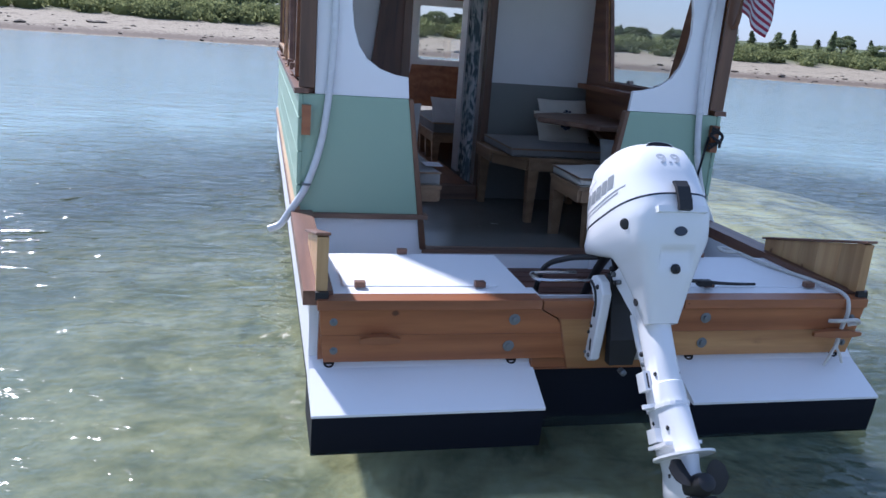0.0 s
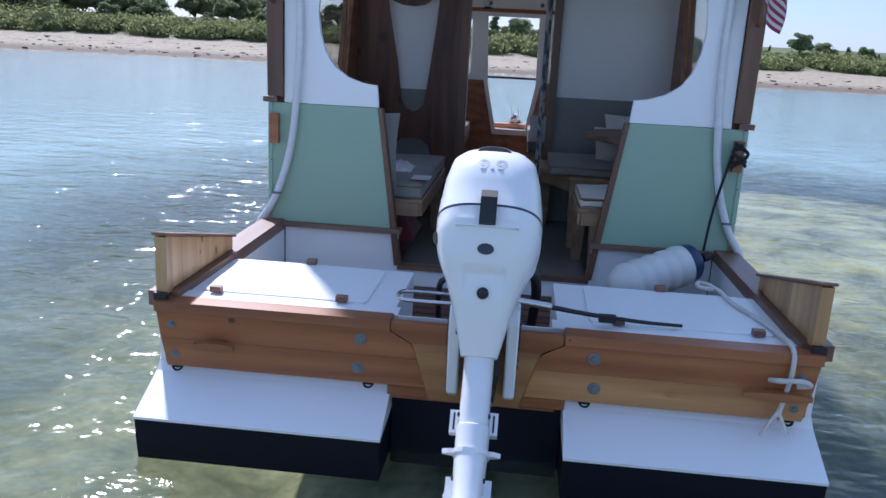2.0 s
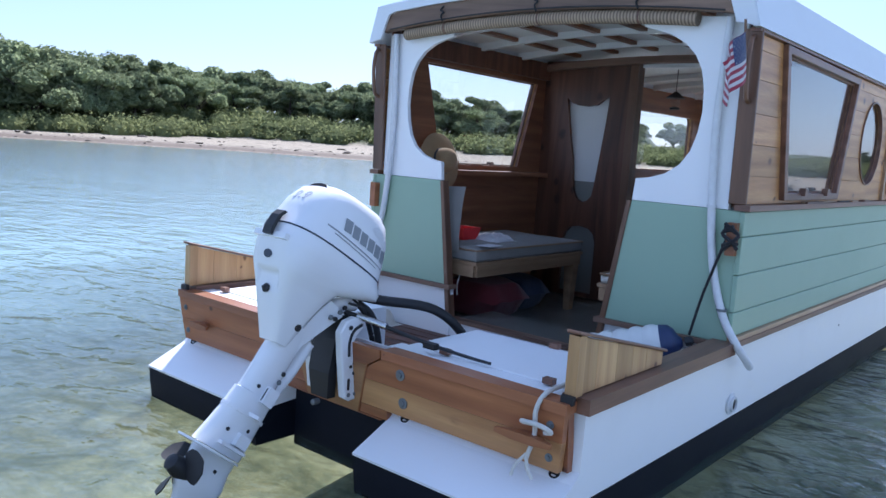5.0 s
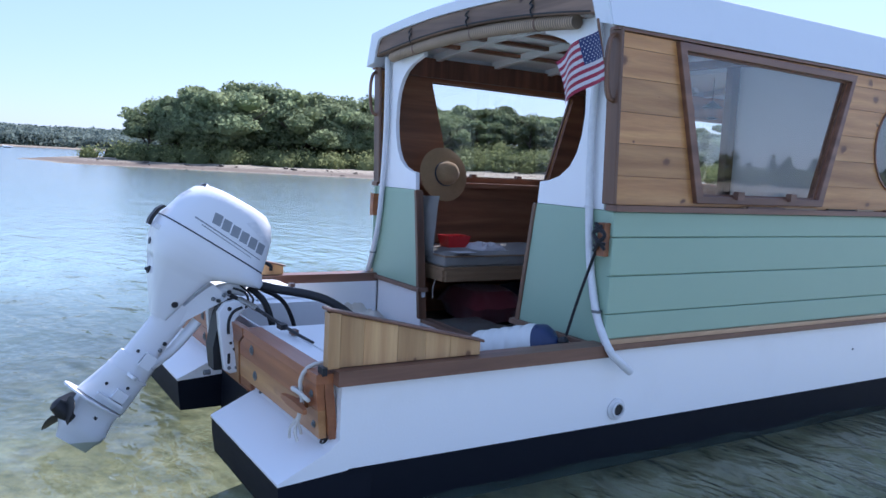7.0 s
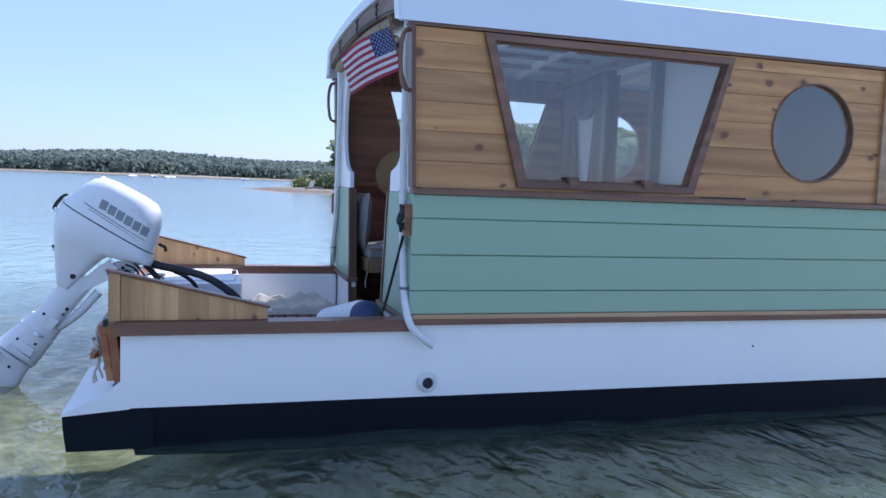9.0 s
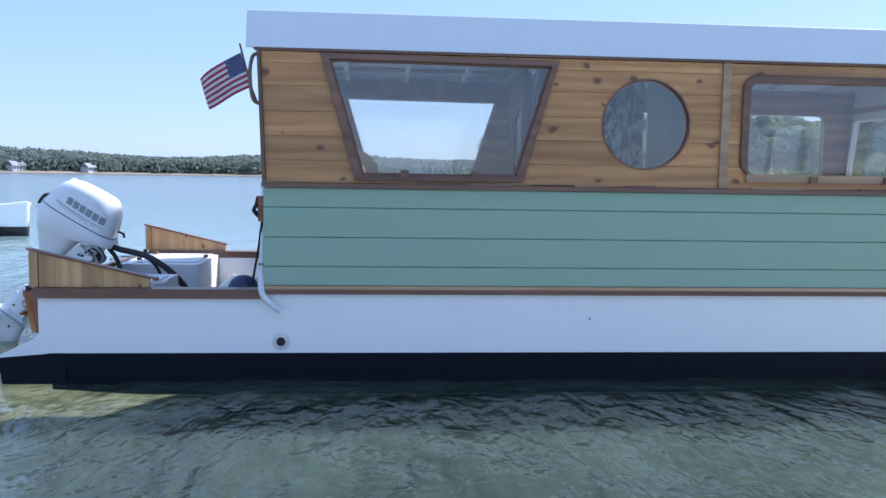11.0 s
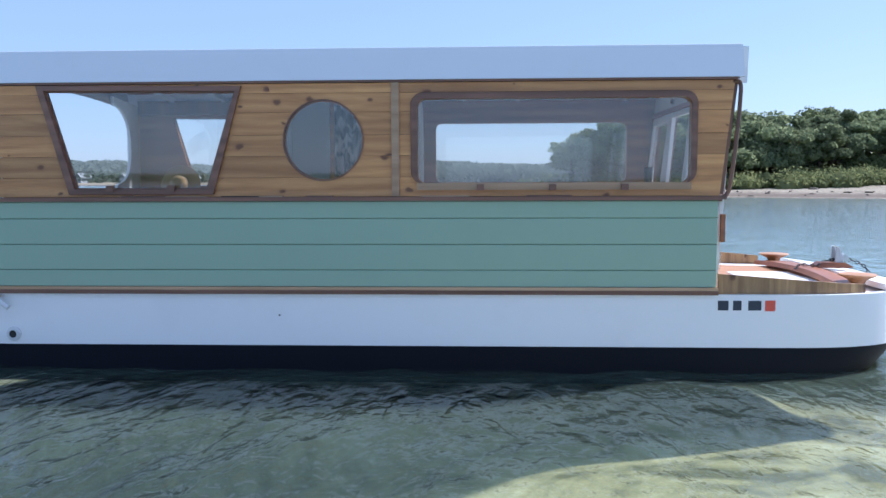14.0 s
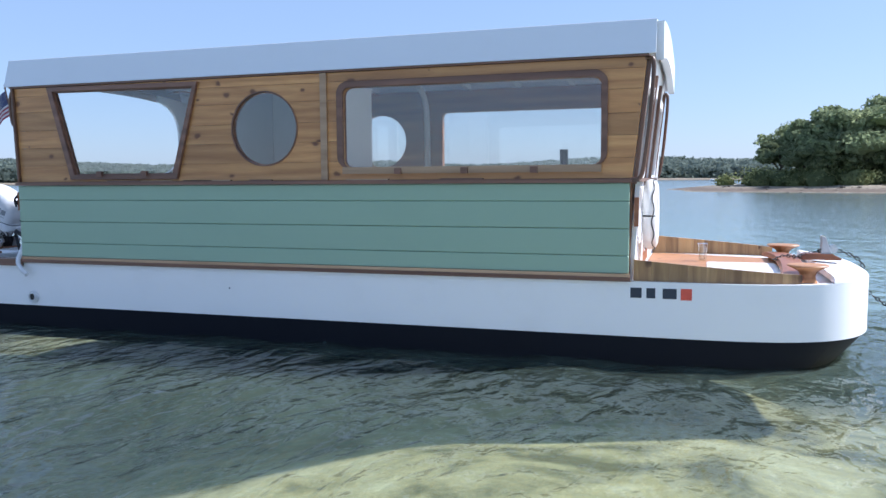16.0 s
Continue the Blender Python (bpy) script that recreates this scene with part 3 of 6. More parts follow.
def water_sheet():
    s = np.linspace(-1, 1, 301)
    w = np.sign(s) * (11 * np.abs(s) + 4000 * np.abs(s) ** 12)
    px, py = np.meshgrid(w + 1.5, w + 3.5, indexing="ij")
    near = np.clip(1.3 - np.hypot(px - 3.0, py - 5.0) / 10, 0.12, 1)
    pz = near * (0.026 * rumple(px + 0.4 * py, py * 1.6, 0.9) + 0.017 * rumple(px + 0.2 * py, py * 1.8, 0.40, 2.0))
    verts = np.stack([px, py, pz], -1).reshape(-1, 3)
    k = len(s)
    i, j = np.meshgrid(np.arange(k - 1), np.arange(k - 1), indexing="ij")
    quads = np.stack([i * k + j, (i + 1) * k + j, (i + 1) * k + j + 1, i * k + j + 1], -1).reshape(-1, 4)
    me = bpy.data.meshes.new("water")
    me.from_pydata(verts.tolist(), [], quads.tolist())
    me.materials.append(M["water"])
    for f in me.polygons:
        f.use_smooth = True
    return tagged(new("water", me), "rippled grey-green shallow sea water", kind="structure")


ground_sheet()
water_sheet()


def leaf_quads(centres, normals, sizes, rng):
    """Small leaf sprays: bent quads at the given places."""
    n = len(centres)
    nv = normals + rng.normal(0, 0.55, (n, 3))
    nv /= np.linalg.norm(nv, axis=1, keepdims=True)
    t = np.cross(nv, rng.normal(0, 1, (n, 3)))
    t /= np.linalg.norm(t, axis=1, keepdims=True) + 1e-9
    u = np.cross(nv, t)
    s = (sizes * rng.uniform(0.6, 1.3, n))[:, None]
    a, b = t * s, u * s * rng.uniform(0.45, 0.8, n)[:, None]
    return np.stack([centres - a, centres - 0.2 * a + b, centres + a + nv * s * 0.3, centres - b], 1)


def leaf_mesh(name, quads, material, cores=()):
    """Leaf sprays, round dense clumps of twigs and inner leaves."""
    n = len(quads)
    verts, faces = quads.reshape(-1, 3).tolist(), np.arange(4 * n).reshape(n, 4).tolist()
    if cores:
        ball = bmesh.new()
        bmesh.ops.create_icosphere(ball, subdivisions=1, radius=1.0)
        ball.verts.ensure_lookup_table()
        unit, tris = [v.co.copy() for v in ball.verts], [[v.index for v in f.verts] for f in ball.faces]
        ball.free()
        for c, br in cores:
            base = len(verts)
            for u in unit:
                r = br * (0.74 + 0.22 * noise.noise(u * 2.2 + Vector(c)) + 0.16 * noise.noise(u * 5.5 + Vector(c)))
                verts.append((c[0] + u.x * r, c[1] + u.y * r, c[2] + u.z * r * 0.8))
            faces += [[base + i for i in t] for t in tris]
    me = bpy.data.meshes.new(name)
    me.from_pydata(verts, [], faces)
    me.materials.append(M[material])
    return me


def crown_quads(rng, width, height, base, blobs, leaves, size):
    out, cores = [], []
    for k in range(blobs):
        a, rad = rng.uniform(0, 2 * math.pi), width * math.sqrt(rng.uniform(0, 0.75))
        z = base + height * (0.12 + 0.78 * rng.uniform(0, 1) * (1 - 0.55 * (rad / width) ** 2))
        c = np.array([rad * math.cos(a), rad * math.sin(a), z])
        br = width * rng.uniform(0.22, 0.38)
        d = rng.normal(0, 1, (leaves, 3))
        d[:, 2] = np.abs(d[:, 2]) * 1.0 - 0.25
        d /= np.linalg.norm(d, axis=1, keepdims=True)
        p = c + d * br * rng.uniform(0.72, 1.10, (leaves, 1)) * np.array([1, 1, 0.8])
        out.append(leaf_quads(p, d, np.full(leaves, size), rng))
        cores.append((c, br))
    return np.concatenate(out), cores


def spire_quads(rng, width, height, base, blobs, leaves, size):
    """A thin ragged crown that narrows to its top."""
    out, cores = [], []
    for k in range(blobs):
        h = (k + rng.uniform(0, 0.9)) / blobs
        a, rad = rng.uniform(0, 2 * math.pi), width * (1 - 0.85 * h) * rng.uniform(0.1, 0.6)
        c = np.array([rad * math.cos(a), rad * math.sin(a), base + height * h * 0.95])
        br = width * (0.52 - 0.36 * h) * rng.uniform(0.75, 1.2)
        d = rng.normal(0, 1, (leaves, 3))
        d /= np.linalg.norm(d, axis=1, keepdims=True)
        out.append(leaf_quads(c + d * br * rng.uniform(0.3, 1.4, (leaves, 1)), d, np.full(leaves, size), rng))
        cores.append((c, 0.5 * br))
    return np.concatenate(out), cores


def tree(label, seed, width, height, base, group, slim=False):
    rng = np.random.default_rng(seed)
    ob = thing("tree", label, "tree", group=group)
    top = base + height * 0.55
    line = [(0, 0, -0.4), (0.1, 0.05, base * 0.6), (0.05, -0.1, base * 1.1), (0.15, 0, top)]
    bm = tube(line, 0.2, 7, 4, r_end=0.07)
    for k in range(6):
        a = k * 2.4 + seed
        z = base * (0.7 + 0.14 * k)
        tube([(0.05, 0, z), (0.45 * width * math.cos(a), 0.45 * width * math.sin(a), z + 0.5 * width), (0.8 * width * math.cos(a), 0.8 * width * math.sin(a), z + 0.75 * width)], 0.09, 5, 3, bm, r_end=0.03)
    part("trunk", bm, "bark", ob)
    quads, cores = spire_quads(rng, width, height, base, 18, 170, 0.115) if slim else crown_quads(rng, width, height, base, 26, 230, 0.15)
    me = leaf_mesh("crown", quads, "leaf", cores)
    crown = new("crown", me)
    crown.parent = ob
    return ob


def on_land(az, back):
    """A place seen from the boat at az degrees to port of the bow, so many metres behind the shoreline."""
    d = np.array([-math.sin(radians(az)), math.cos(radians(az))])
    r = np.linspace(5, 320, 1200)
    s = shore_distance(4 + r * d[0], 1 + r * d[1])
    hits = np.nonzero(s > back)[0]
    return (4 + r[hits[0]] * d[0], 1 + r[hits[0]] * d[1]) if len(hits) else None


# Heights of the tree line, by the direction from the boat.
LINE_AZ = [-48, -40, -32, -24, -16, -8, 0, 8, 16, 24, 30, 36, 42, 50, 66, 78, 84]
LINE_TOP = [4.5, 4.4, 3.8, 3.4, 3.2, 3.8, 4.4, 4.4, 4.8, 5.2, 5.4, 6.0, 7.2, 8.2, 7.6, 6.8, 5.0]
rng = np.random.default_rng(7)
kinds = [tree("full green broadleaf tree behind the beach", 3, 2.6, 4.0, 1.6, "shore trees"),
         tree("full green broadleaf tree behind the beach", 8, 2.2, 3.4, 1.9, "shore trees"),
         tree("full green broadleaf tree behind the beach", 12, 3.1, 3.8, 1.3, "shore trees")]
spots = []
for row, back in enumerate((25, 30, 36, 44)):
    az = -50.0
    while az < 84:
        step = (1.25 if az > 34 else 2.6 if az > 14 else 3.4) + 0.5 * row
        az += step * rng.uniform(0.6, 1.4)
        if row and az < 14 and rng.uniform() < 0.55:
            continue
        if az < -12 and rng.uniform() < 0.45:
            continue
        p = on_land(az, (back if az < 58 else back * np.interp(az, [58, 68, 84], [0.9, 0.5, 0.28])) + rng.uniform(-1.5, 1.5))
        if p is None or math.hypot(p[0], p[1]) > 150:
            continue
        ground = float(land_height([p[0]], [p[1]])[0])
        top = np.interp(az, LINE_AZ, LINE_TOP) * rng.uniform(0.78, 1.04) * (0.8 if row == 0 else 1.0) * (1 + 0.05 * row)
        spots.append((p, ground, max(top - ground, 1.6)))
for k, ((x, y), g, tall) in enumerate(spots):
    kind = kinds[k % 3]
    own = (5.6, 5.3, 5.1)[k % 3]
    s = tall / own
    wide = s * rng.uniform(0.95, 1.35)
    m = pose(x, y, g, 0, 0, rng.uniform(0, 360))
    if k < 3:
        ob = kind
        ob.matrix_world = m @ Matrix.Diagonal((wide, wide, s, 1))
    else:
        ob = copy_thing(kind, m)
        ob.scale = (wide, wide, s)
# Thin ragged trees stand in a loose row behind the scrub off the bow.
slim = [tree("thin ragged tree behind the low scrub", seed, w, 4.6, 0.9, "thin shore trees", True) for seed, w in ((5, 0.95), (17, 1.25))]
az, count = -46.0, 0
while az < 13:
    az += rng.uniform(0.7, 2.6)
    p = on_land(az, rng.uniform(27, 38))
    g = float(land_height([p[0]], [p[1]])[0])
    size = (np.interp(az, LINE_AZ, LINE_TOP) * rng.uniform(0.68, 1.12) - g) / 5.3
    ob = slim[count] if count < 2 else copy_thing(slim[count % 2], Matrix())
    ob.matrix_world = pose(p[0], p[1], g, 0, 0, rng.uniform(0, 360))
    ob.scale = (size * rng.uniform(1.5, 2.4),) * 2 + (size,)
    count += 1
# A thin lone tree stands clear of the rest.
lone = copy_thing(kinds[1], pose(*on_land(-15.5, 24), 1.6))
lone.scale = (0.45, 0.45, 0.5)


def shrub_belt():
    """Low bushes and beach grass along the top of the beach."""
    rng, out, cores = np.random.default_rng(21), [], []
    for k in range(1500):
        az = rng.uniform(-52, 86)
        p = on_land(az, rng.choice([15.5, 17, 19, 22, 25, 28, 33]) * np.interp(az, [56, 66, 86], [1, 0.55, 0.32]) + rng.uniform(-1.2, 1.2))
        if p is None or math.hypot(*p) > 160:
            continue
        g = float(land_height([p[0]], [p[1]])[0])
        big = rng.uniform(0.5, 1.3) * (1.25 if az > 34 else 0.95 if az > -5 else 0.7)
        n = 150
        d = rng.normal(0, 1, (n, 3))
        d[:, 2] = np.abs(d[:, 2])
        d /= np.linalg.norm(d, axis=1, keepdims=True)
        c = np.array([p[0], p[1], g + 0.15 * big])
        lump = c + d * np.array([1.15, 1.15, 0.9]) * big * rng.uniform(0.70, 1.14, (n, 1))
        out.append(leaf_quads(lump, d, np.full(n, 0.12), rng))
        cores.append((c, 1.15 * big))
    ob = new("shrubs", leaf_mesh("shrubs", np.concatenate(out), "shrub", cores))
    return tagged(ob, "dense low green shrubs along the top of the beach", "shrubs", kind="stuff")


def far_woods():
    rng, out = np.random.default_rng(31), []
    for k in range(5200):
        az = rng.uniform(64, 150)
        r = FAR + 30 * noise.noise((-math.sin(radians(az)) * FAR / 120, math.cos(radians(az)) * FAR / 120, 3.0)) + rng.uniform(14, 80)
        x, y = -math.sin(radians(az)) * r, math.cos(radians(az)) * r
        g = float(np.interp(r - FAR, [0, 12, 60, 500], [0, 0.8, 5.0, 9]))
        tall = rng.uniform(0.85, 1.15) * (4.4 + 2.6 * noise.noise((az / 11, r / 80, 2.0)))
        n = 46
        d = rng.normal(0, 1, (n, 3))
        d[:, 2] = np.abs(d[:, 2])
        d /= np.linalg.norm(d, axis=1, keepdims=True)
        p = np.array([x, y, g]) + d * np.array([4.5, 4.5, tall])
        out.append(leaf_quads(p, d, np.full(n, 0.85), rng))
    ob = new("far_woods", leaf_mesh("far_woods", np.concatenate(out), "hazyleaf"))
    return tagged(ob, "low wooded far shore across the bay", "woods", kind="stuff")


def beach_rocks():
    rng = np.random.default_rng(5)
    bm = bmesh.new()
    for k in range(420):
        p = on_land(rng.uniform(-45, 84), rng.choice([0.6, 1.6, 2.4, 2.8, 3.0, 6.5, 10]) + rng.uniform(-0.5, 0.6))
        if p is None or math.hypot(*p) > 140:
            continue
        g = float(land_height([p[0]], [p[1]])[0])
        s = rng.uniform(0.03, 0.12) * (2 if rng.uniform() < 0.08 else 1)
        geo = bmesh.ops.create_icosphere(bm, subdivisions=1, radius=s, matrix=pose(p[0], p[1], g + 0.2 * s, 0, 0, rng.uniform(0, 360)) @ Matrix.Diagonal((rng.uniform(1, 3.0), 1, 0.5, 1)))
        for v in geo["verts"]:
            v.co += Vector(rng.normal(0, 0.12 * s, 3))
    ob = link_mesh("beach_rocks", bm, "rock")
    return tagged(ob, "dark weedy stones scattered along the beach", "rocks", kind="stuff")


shrub_belt()
far_woods()
beach_rocks()



# ---- the houseboat ----
boat = thing("houseboat", "white and sea-green wooden houseboat with knotty pine cabin sides", "houseboat")
W = 1.19            # half the beam
BOW = 7.80


def half_beam(y):
    return W * (1 - (max(0.0, y - 6.45) / (BOW - 6.45)) ** 3.4) ** (1 / 3.0) if y < BOW else 0.0


def plan(inset=0.0, y0=0.06, y1=BOW):
    """The hull's outline from above, port stern round the bow to starboard stern."""
    start = max(6.45, y0 + 0.01)
    ys = list(np.linspace(y0, start, 7)[:-1]) + [start + (y1 - start) * math.sin(radians(a)) ** 0.625 for a in np.arange(0, 90.1, 1.5)]
    k = (BOW - 6.45) / (y1 - 6.45)
    side = [(max(half_beam(6.45 + (y - 6.45) * k if y > 6.45 else y) - inset, 0.0), y) for y in ys]
    side[-1] = (0.0, y1)
    return [(-x, y) for x, y in side] + [(x, y) for x, y in side[-2::-1]]


def hull_band(z0, z1, in0, in1, y0, y1b=BOW, y1t=BOW):
    a, b, c = plan(in0, y0, y1b), plan(in1, y0, y1t), plan(in1 + 0.04, y0 + 0.01, y1t - 0.04)
    return loft([[(x, y, z0) for x, y in a], [(x, y, z1) for x, y in b], [(x, y, z1) for x, y in c], [(x, y, z0) for x, y in c]], closed=False)


hull = part("hull", hull_band(0.172, 0.528, 0.004, 0.0, 0.06), "white", boat, "glossy white hull topsides", True)
part("bottom", loft([[(x, y, -0.16) for x, y in plan(0.30, 0.55, BOW - 0.60)], [(x, y, -0.05) for x, y in plan(0.03, 0.12, BOW - 0.20)], [(x, y, 0.169) for x, y in plan(0.003, 0.09, BOW - 0.01)]]), "black", boat, "black bottom paint along the waterline", True)
# Swim steps either side of the engine.
for x0, x1 in ((-1.187, -0.303), (0.322, 1.187)):
    prof = [(0.10, 0.295), (0.055, 0.285), (0.02, 0.252), (-0.16, 0.165), (-0.178, 0.156), (-0.176, 0.146), (0.10, 0.168)]
    step = part("swim_step", plate("x", x0, x1 - x0, prof), "white", boat, "sloping white swim step")
    part("step_skirt", plate("x", x0 + 0.003, x1 - x0 - 0.006, [(0.2, 0.166), (0.10, 0.166), (-0.174, 0.144), (-0.170, 0.08), (-0.158, -0.012), (0.2, -0.012)]), "black", step)
    for hx in (x0 + 0.075, x1 - 0.085):
        # The black filled centre stands in for the dark open hole.
        part("scupper", lathe([(0.021, 0), (0.021, 0.012), (0.015, 0.012), (0.013, 0.008), (0.0, 0.008)], m=pose(hx, 0.042, 0.262, 45)), "rubber", step)
# Black board added across the gap, standing in for the dark tunnel behind.
part("apron", box(-0.300, 0.319, 0.052, 0.088, -0.05, 0.233, 0), "black", boat)
part("tunnel", box(-0.30, 0.32, 0.2, 0.22, -0.05, 0.24, 0), "black", boat)


def raked(bm, at=0.42, k=0.13):
    """Leans the transom: lower parts lie further forward."""
    for v in bm.verts:
        v.co.y += (at - v.co.z) * k
    return bm


transom = part("transom", raked(box(-1.155, 1.155, 0.014, 0.05, 0.285, 0.505, 0.003)), "cedar", boat, "varnished red cedar transom")
part("plank", raked(plate("y", -0.018, 0.03, [(-1.15, 0.398), (-1.158, 0.502), (-0.31, 0.502), (-0.235, 0.46), (-0.19, 0.398)], r=0.0012)), "cedar", transom)
part("plank", raked(plate("y", -0.018, 0.03, [(-1.135, 0.285), (-1.15, 0.3973), (-0.188, 0.3973), (-0.172, 0.285)], r=0.0012)), "cedar", transom)
part("plank", raked(plate("y", -0.018, 0.03, [(0.19, 0.398), (0.235, 0.46), (0.31, 0.502), (1.158, 0.502), (1.15, 0.398)], r=0.0012)), "cedar", transom)
part("plank", raked(plate("y", -0.018, 0.03, [(0.172, 0.285), (0.188, 0.3973), (1.15, 0.3973), (1.135, 0.285)], r=0.0012)), "firx", transom)
part("engine_pad", raked(plate("y", -0.022, 0.035, [(-0.30, 0.242), (-0.165, 0.242), (-0.228, 0.462), (-0.30, 0.502), (-0.30, 0.538), (0.30, 0.538), (0.30, 0.502), (0.228, 0.462), (0.165, 0.242), (0.29, 0.242), (0.29, 0.235), (-0.30, 0.235)], r=0.002)), "cedar", transom, "red cedar engine pad")
part("engine_pad", raked(plate("y", -0.024, 0.038, [(-0.16, 0.24), (0.16, 0.24), (0.222, 0.46), (-0.222, 0.46)], r=0.002)), "firx", transom)
for x0, x1 in ((-0.312, -0.168), (0.168, 0.325)):
    part("plank", raked(box(x0, x1, -0.017, 0.012, 0.2435, 0.2835, 0.0012)), "cedar", transom)
for x0, x1 in ((-1.165, -0.305), (0.305, 1.165)):
    part("top_rail", bevel(bx(bmesh.new(), x0, x1, -0.032, 0.05, 0.503, 0.540), 0.014, 3), "cedar", transom, smooth=False)
for bxp, bz in ((-0.41, 0.46), (-0.42, 0.345), (0.41, 0.46), (0.42, 0.345), (-1.105, 0.455), (-1.10, 0.335), (1.105, 0.455), (1.10, 0.335)):
    r = 0.023 if abs(bxp) < 1 else 0.015
    yb = -0.019 + (0.42 - bz) * 0.13
    part("bolt", lathe([(r, 0), (r, 0.003), (r * 0.5, 0.004), (r * 0.5, 0.009), (r * 0.3, 0.010)], seg=12, m=pose(bxp, yb, bz, 90)), "galv", transom)

# Stern deck: two white lockers with lids, a slatted well between and before them.
for x0, x1, lx0, lx1, c in ((-1.13, -0.312, -1.06, -0.425, -1), (0.282, 1.13, 0.40, 1.06, 1)):
    locker = part("stern_locker", box(x0, x1, 0.055, 0.632, 0.236, 0.528, 0.006), "white", boat, "white painted stern locker")
    part("locker_rim", box(x0 - 0.02, x1 + 0.02, 0.052, 0.14, 0.529, 0.5345, 0.002), "white", locker)
    lid = part("hatch_lid", plate("z", 0.5285, 0.011, rounded(lx0, lx1, 0.145, 0.60, 0.035), r=0.003), "white", locker)
    for cx, cy in ((lx0 + 0.065 if c < 0 else lx1 - 0.07, 0.133), (lx1 - 0.09 if c < 0 else lx0 + 0.10, 0.135), ((lx0 + lx1) / 2 - 0.01, 0.60)):
        part("turn_button", box(cx - 0.021, cx + 0.021, cy - 0.015, cy + 0.015, 0.5405, 0.562, 0.005, 2), "brown", locker)
part("well_sole", box(-1.10, 1.10, 0.06, 1.39, 0.195, 0.212, 0), "brown", boat)
for k in range(15):
    y = 0.075 + k * 0.0885
    full = y > 0.63
    x0, x1 = (-1.095, 1.095) if full else (-0.306, 0.277)
    part("deck_slat", box(x0, x1, y, y + 0.075, 0.213, 0.236, 0.004), "slat", boat)
for s in (-1, 1):
    a, b = sorted((s * 1.105, s * 1.150))
    part("well_side", box(a, b, 0.634, 1.36, 0.20, 0.50, 0.003), "white", boat)
    a, b = sorted((s * 1.105, s * 1.215))
    part("rail_cap", bevel(bx(bmesh.new(), a, b, 0.035, 1.365, 0.500, 0.556), 0.014, 2), "brown", boat, "stained wooden rail cap")
    a, b = sorted((s * 0.50, s * 1.103))
    part("well_bulkhead", box(a, b, 1.372, 1.40, 0.20, 0.518, 0.002), "white", boat)
    a, b = sorted((s * 0.485, s * 1.15))
    part("wing_sill", box(a, b, 1.335, 1.41, 0.520, 0.545, 0.006, 2), "brownx", boat)
    # Upright boards at the quarters, sloping down forwards.
    a = s * 1.175 if s < 0 else 1.125
    quarter = part("quarter_board", box(a + 0.004, a + 0.046, 0.008, 0.055, 0.558, 0.768, 0.003), "fir", boat, "pale upright quarter board")
    seams = (0.058, 0.155, 0.300, 0.425, 0.540, 0.688)
    for y0, y1 in zip(seams, seams[1:]):
        t = lambda y: 0.768 - 0.158 * (y - 0.02) / 0.68
        part("board", plate("x", a + 0.012, 0.026, [(y0, 0.558), (y1, 0.558), (y1, t(y1)), (y0, t(y0))], r=0.002), "fir", quarter)
    part("cap_strip", plate("x", a - 0.002, 0.054, [(-0.004, 0.777), (-0.004, 0.789), (0.700, 0.621), (0.700, 0.609)], r=0.003), "brown", quarter)
    part("foot_block", box(a + 0.002, a + 0.05, -0.012, 0.006, 0.535, 0.565, 0.004), "rubber", quarter)
part("companion_step", box(-0.498, 0.498, 1.385, 1.41, 0.20, 0.322, 0.003), "white", boat)
part("companion_sill", box(-0.50, 0.50, 1.375, 1.44, 0.3225, 0.346, 0.006, 2), "brownx", boat)
part("porch_sole", box(-1.115, 1.115, 1.42, 3.20, 0.22, 0.260, 0.0), "floor", boat, "grey painted floor")
part("cabin_sole", box(-1.115, 1.115, 3.235, 6.245, 0.26, 0.340, 0.0), "floor", boat, "grey painted floor")
part("entry_ledge", box(-0.49, 0.49, 1.442, 1.80, 0.2605, 0.336, 0.004), "floor", boat, "worn grey painted entry ledge")
part("floor_hatch", box(-0.42, 0.40, 1.84, 2.95, 0.2605, 0.266, 0.002), "floor", boat)
part("mat", box(-0.305, 0.262, 3.26, 6.1, 0.3405, 0.347, 0.002), "cedary", boat)


# Aft face: green wings, white boards with a great oval opening between them.
def mirrored(pts, s):
    return [(s * a, b) for a, b in pts]


OVAL = [(-0.622, 1.160), (-0.632, 1.268), (-0.70, 1.277), (-0.78, 1.302), (-0.85, 1.350), (-0.895, 1.415), (-0.922, 1.50), (-0.935, 1.60), (-0.930, 1.70), (-0.912, 1.79), (-0.875, 1.86), (-0.82, 1.915), (-0.75, 1.955), (-0.66, 1.985), (-0.60, 2.00)]
for s in (-1, 1):
    part("wing_panel", plate("y", 1.36, 0.035, mirrored([(-1.168, 0.545), (-0.515, 0.545), (-0.625, 1.158), (-1.168, 1.158)], s), r=0.002), "green", boat, "sea-green painted panel")
    part("wing_edge", plate("y", 1.352, 0.055, mirrored([(-0.514, 0.348), (-0.480, 0.348), (-0.600, 1.158), (-0.624, 1.158)], s), r=0.003), "brownz", boat)
    part("aft_board", plate("y", 1.364, 0.028, mirrored([(-1.108, 1.160), *OVAL, (-0.60, 2.06), (-1.108, 2.02)], s), r=0.002), "white", boat, "white board with a curved cutout")
    a, b = sorted((s * 1.110, s * 1.19))
    part("corner_post", plate("x", a, b - a, [(1.344, 1.188), (1.364, 1.188), (1.336, 1.962), (1.316, 1.962)], r=0.004), "brownz", boat)


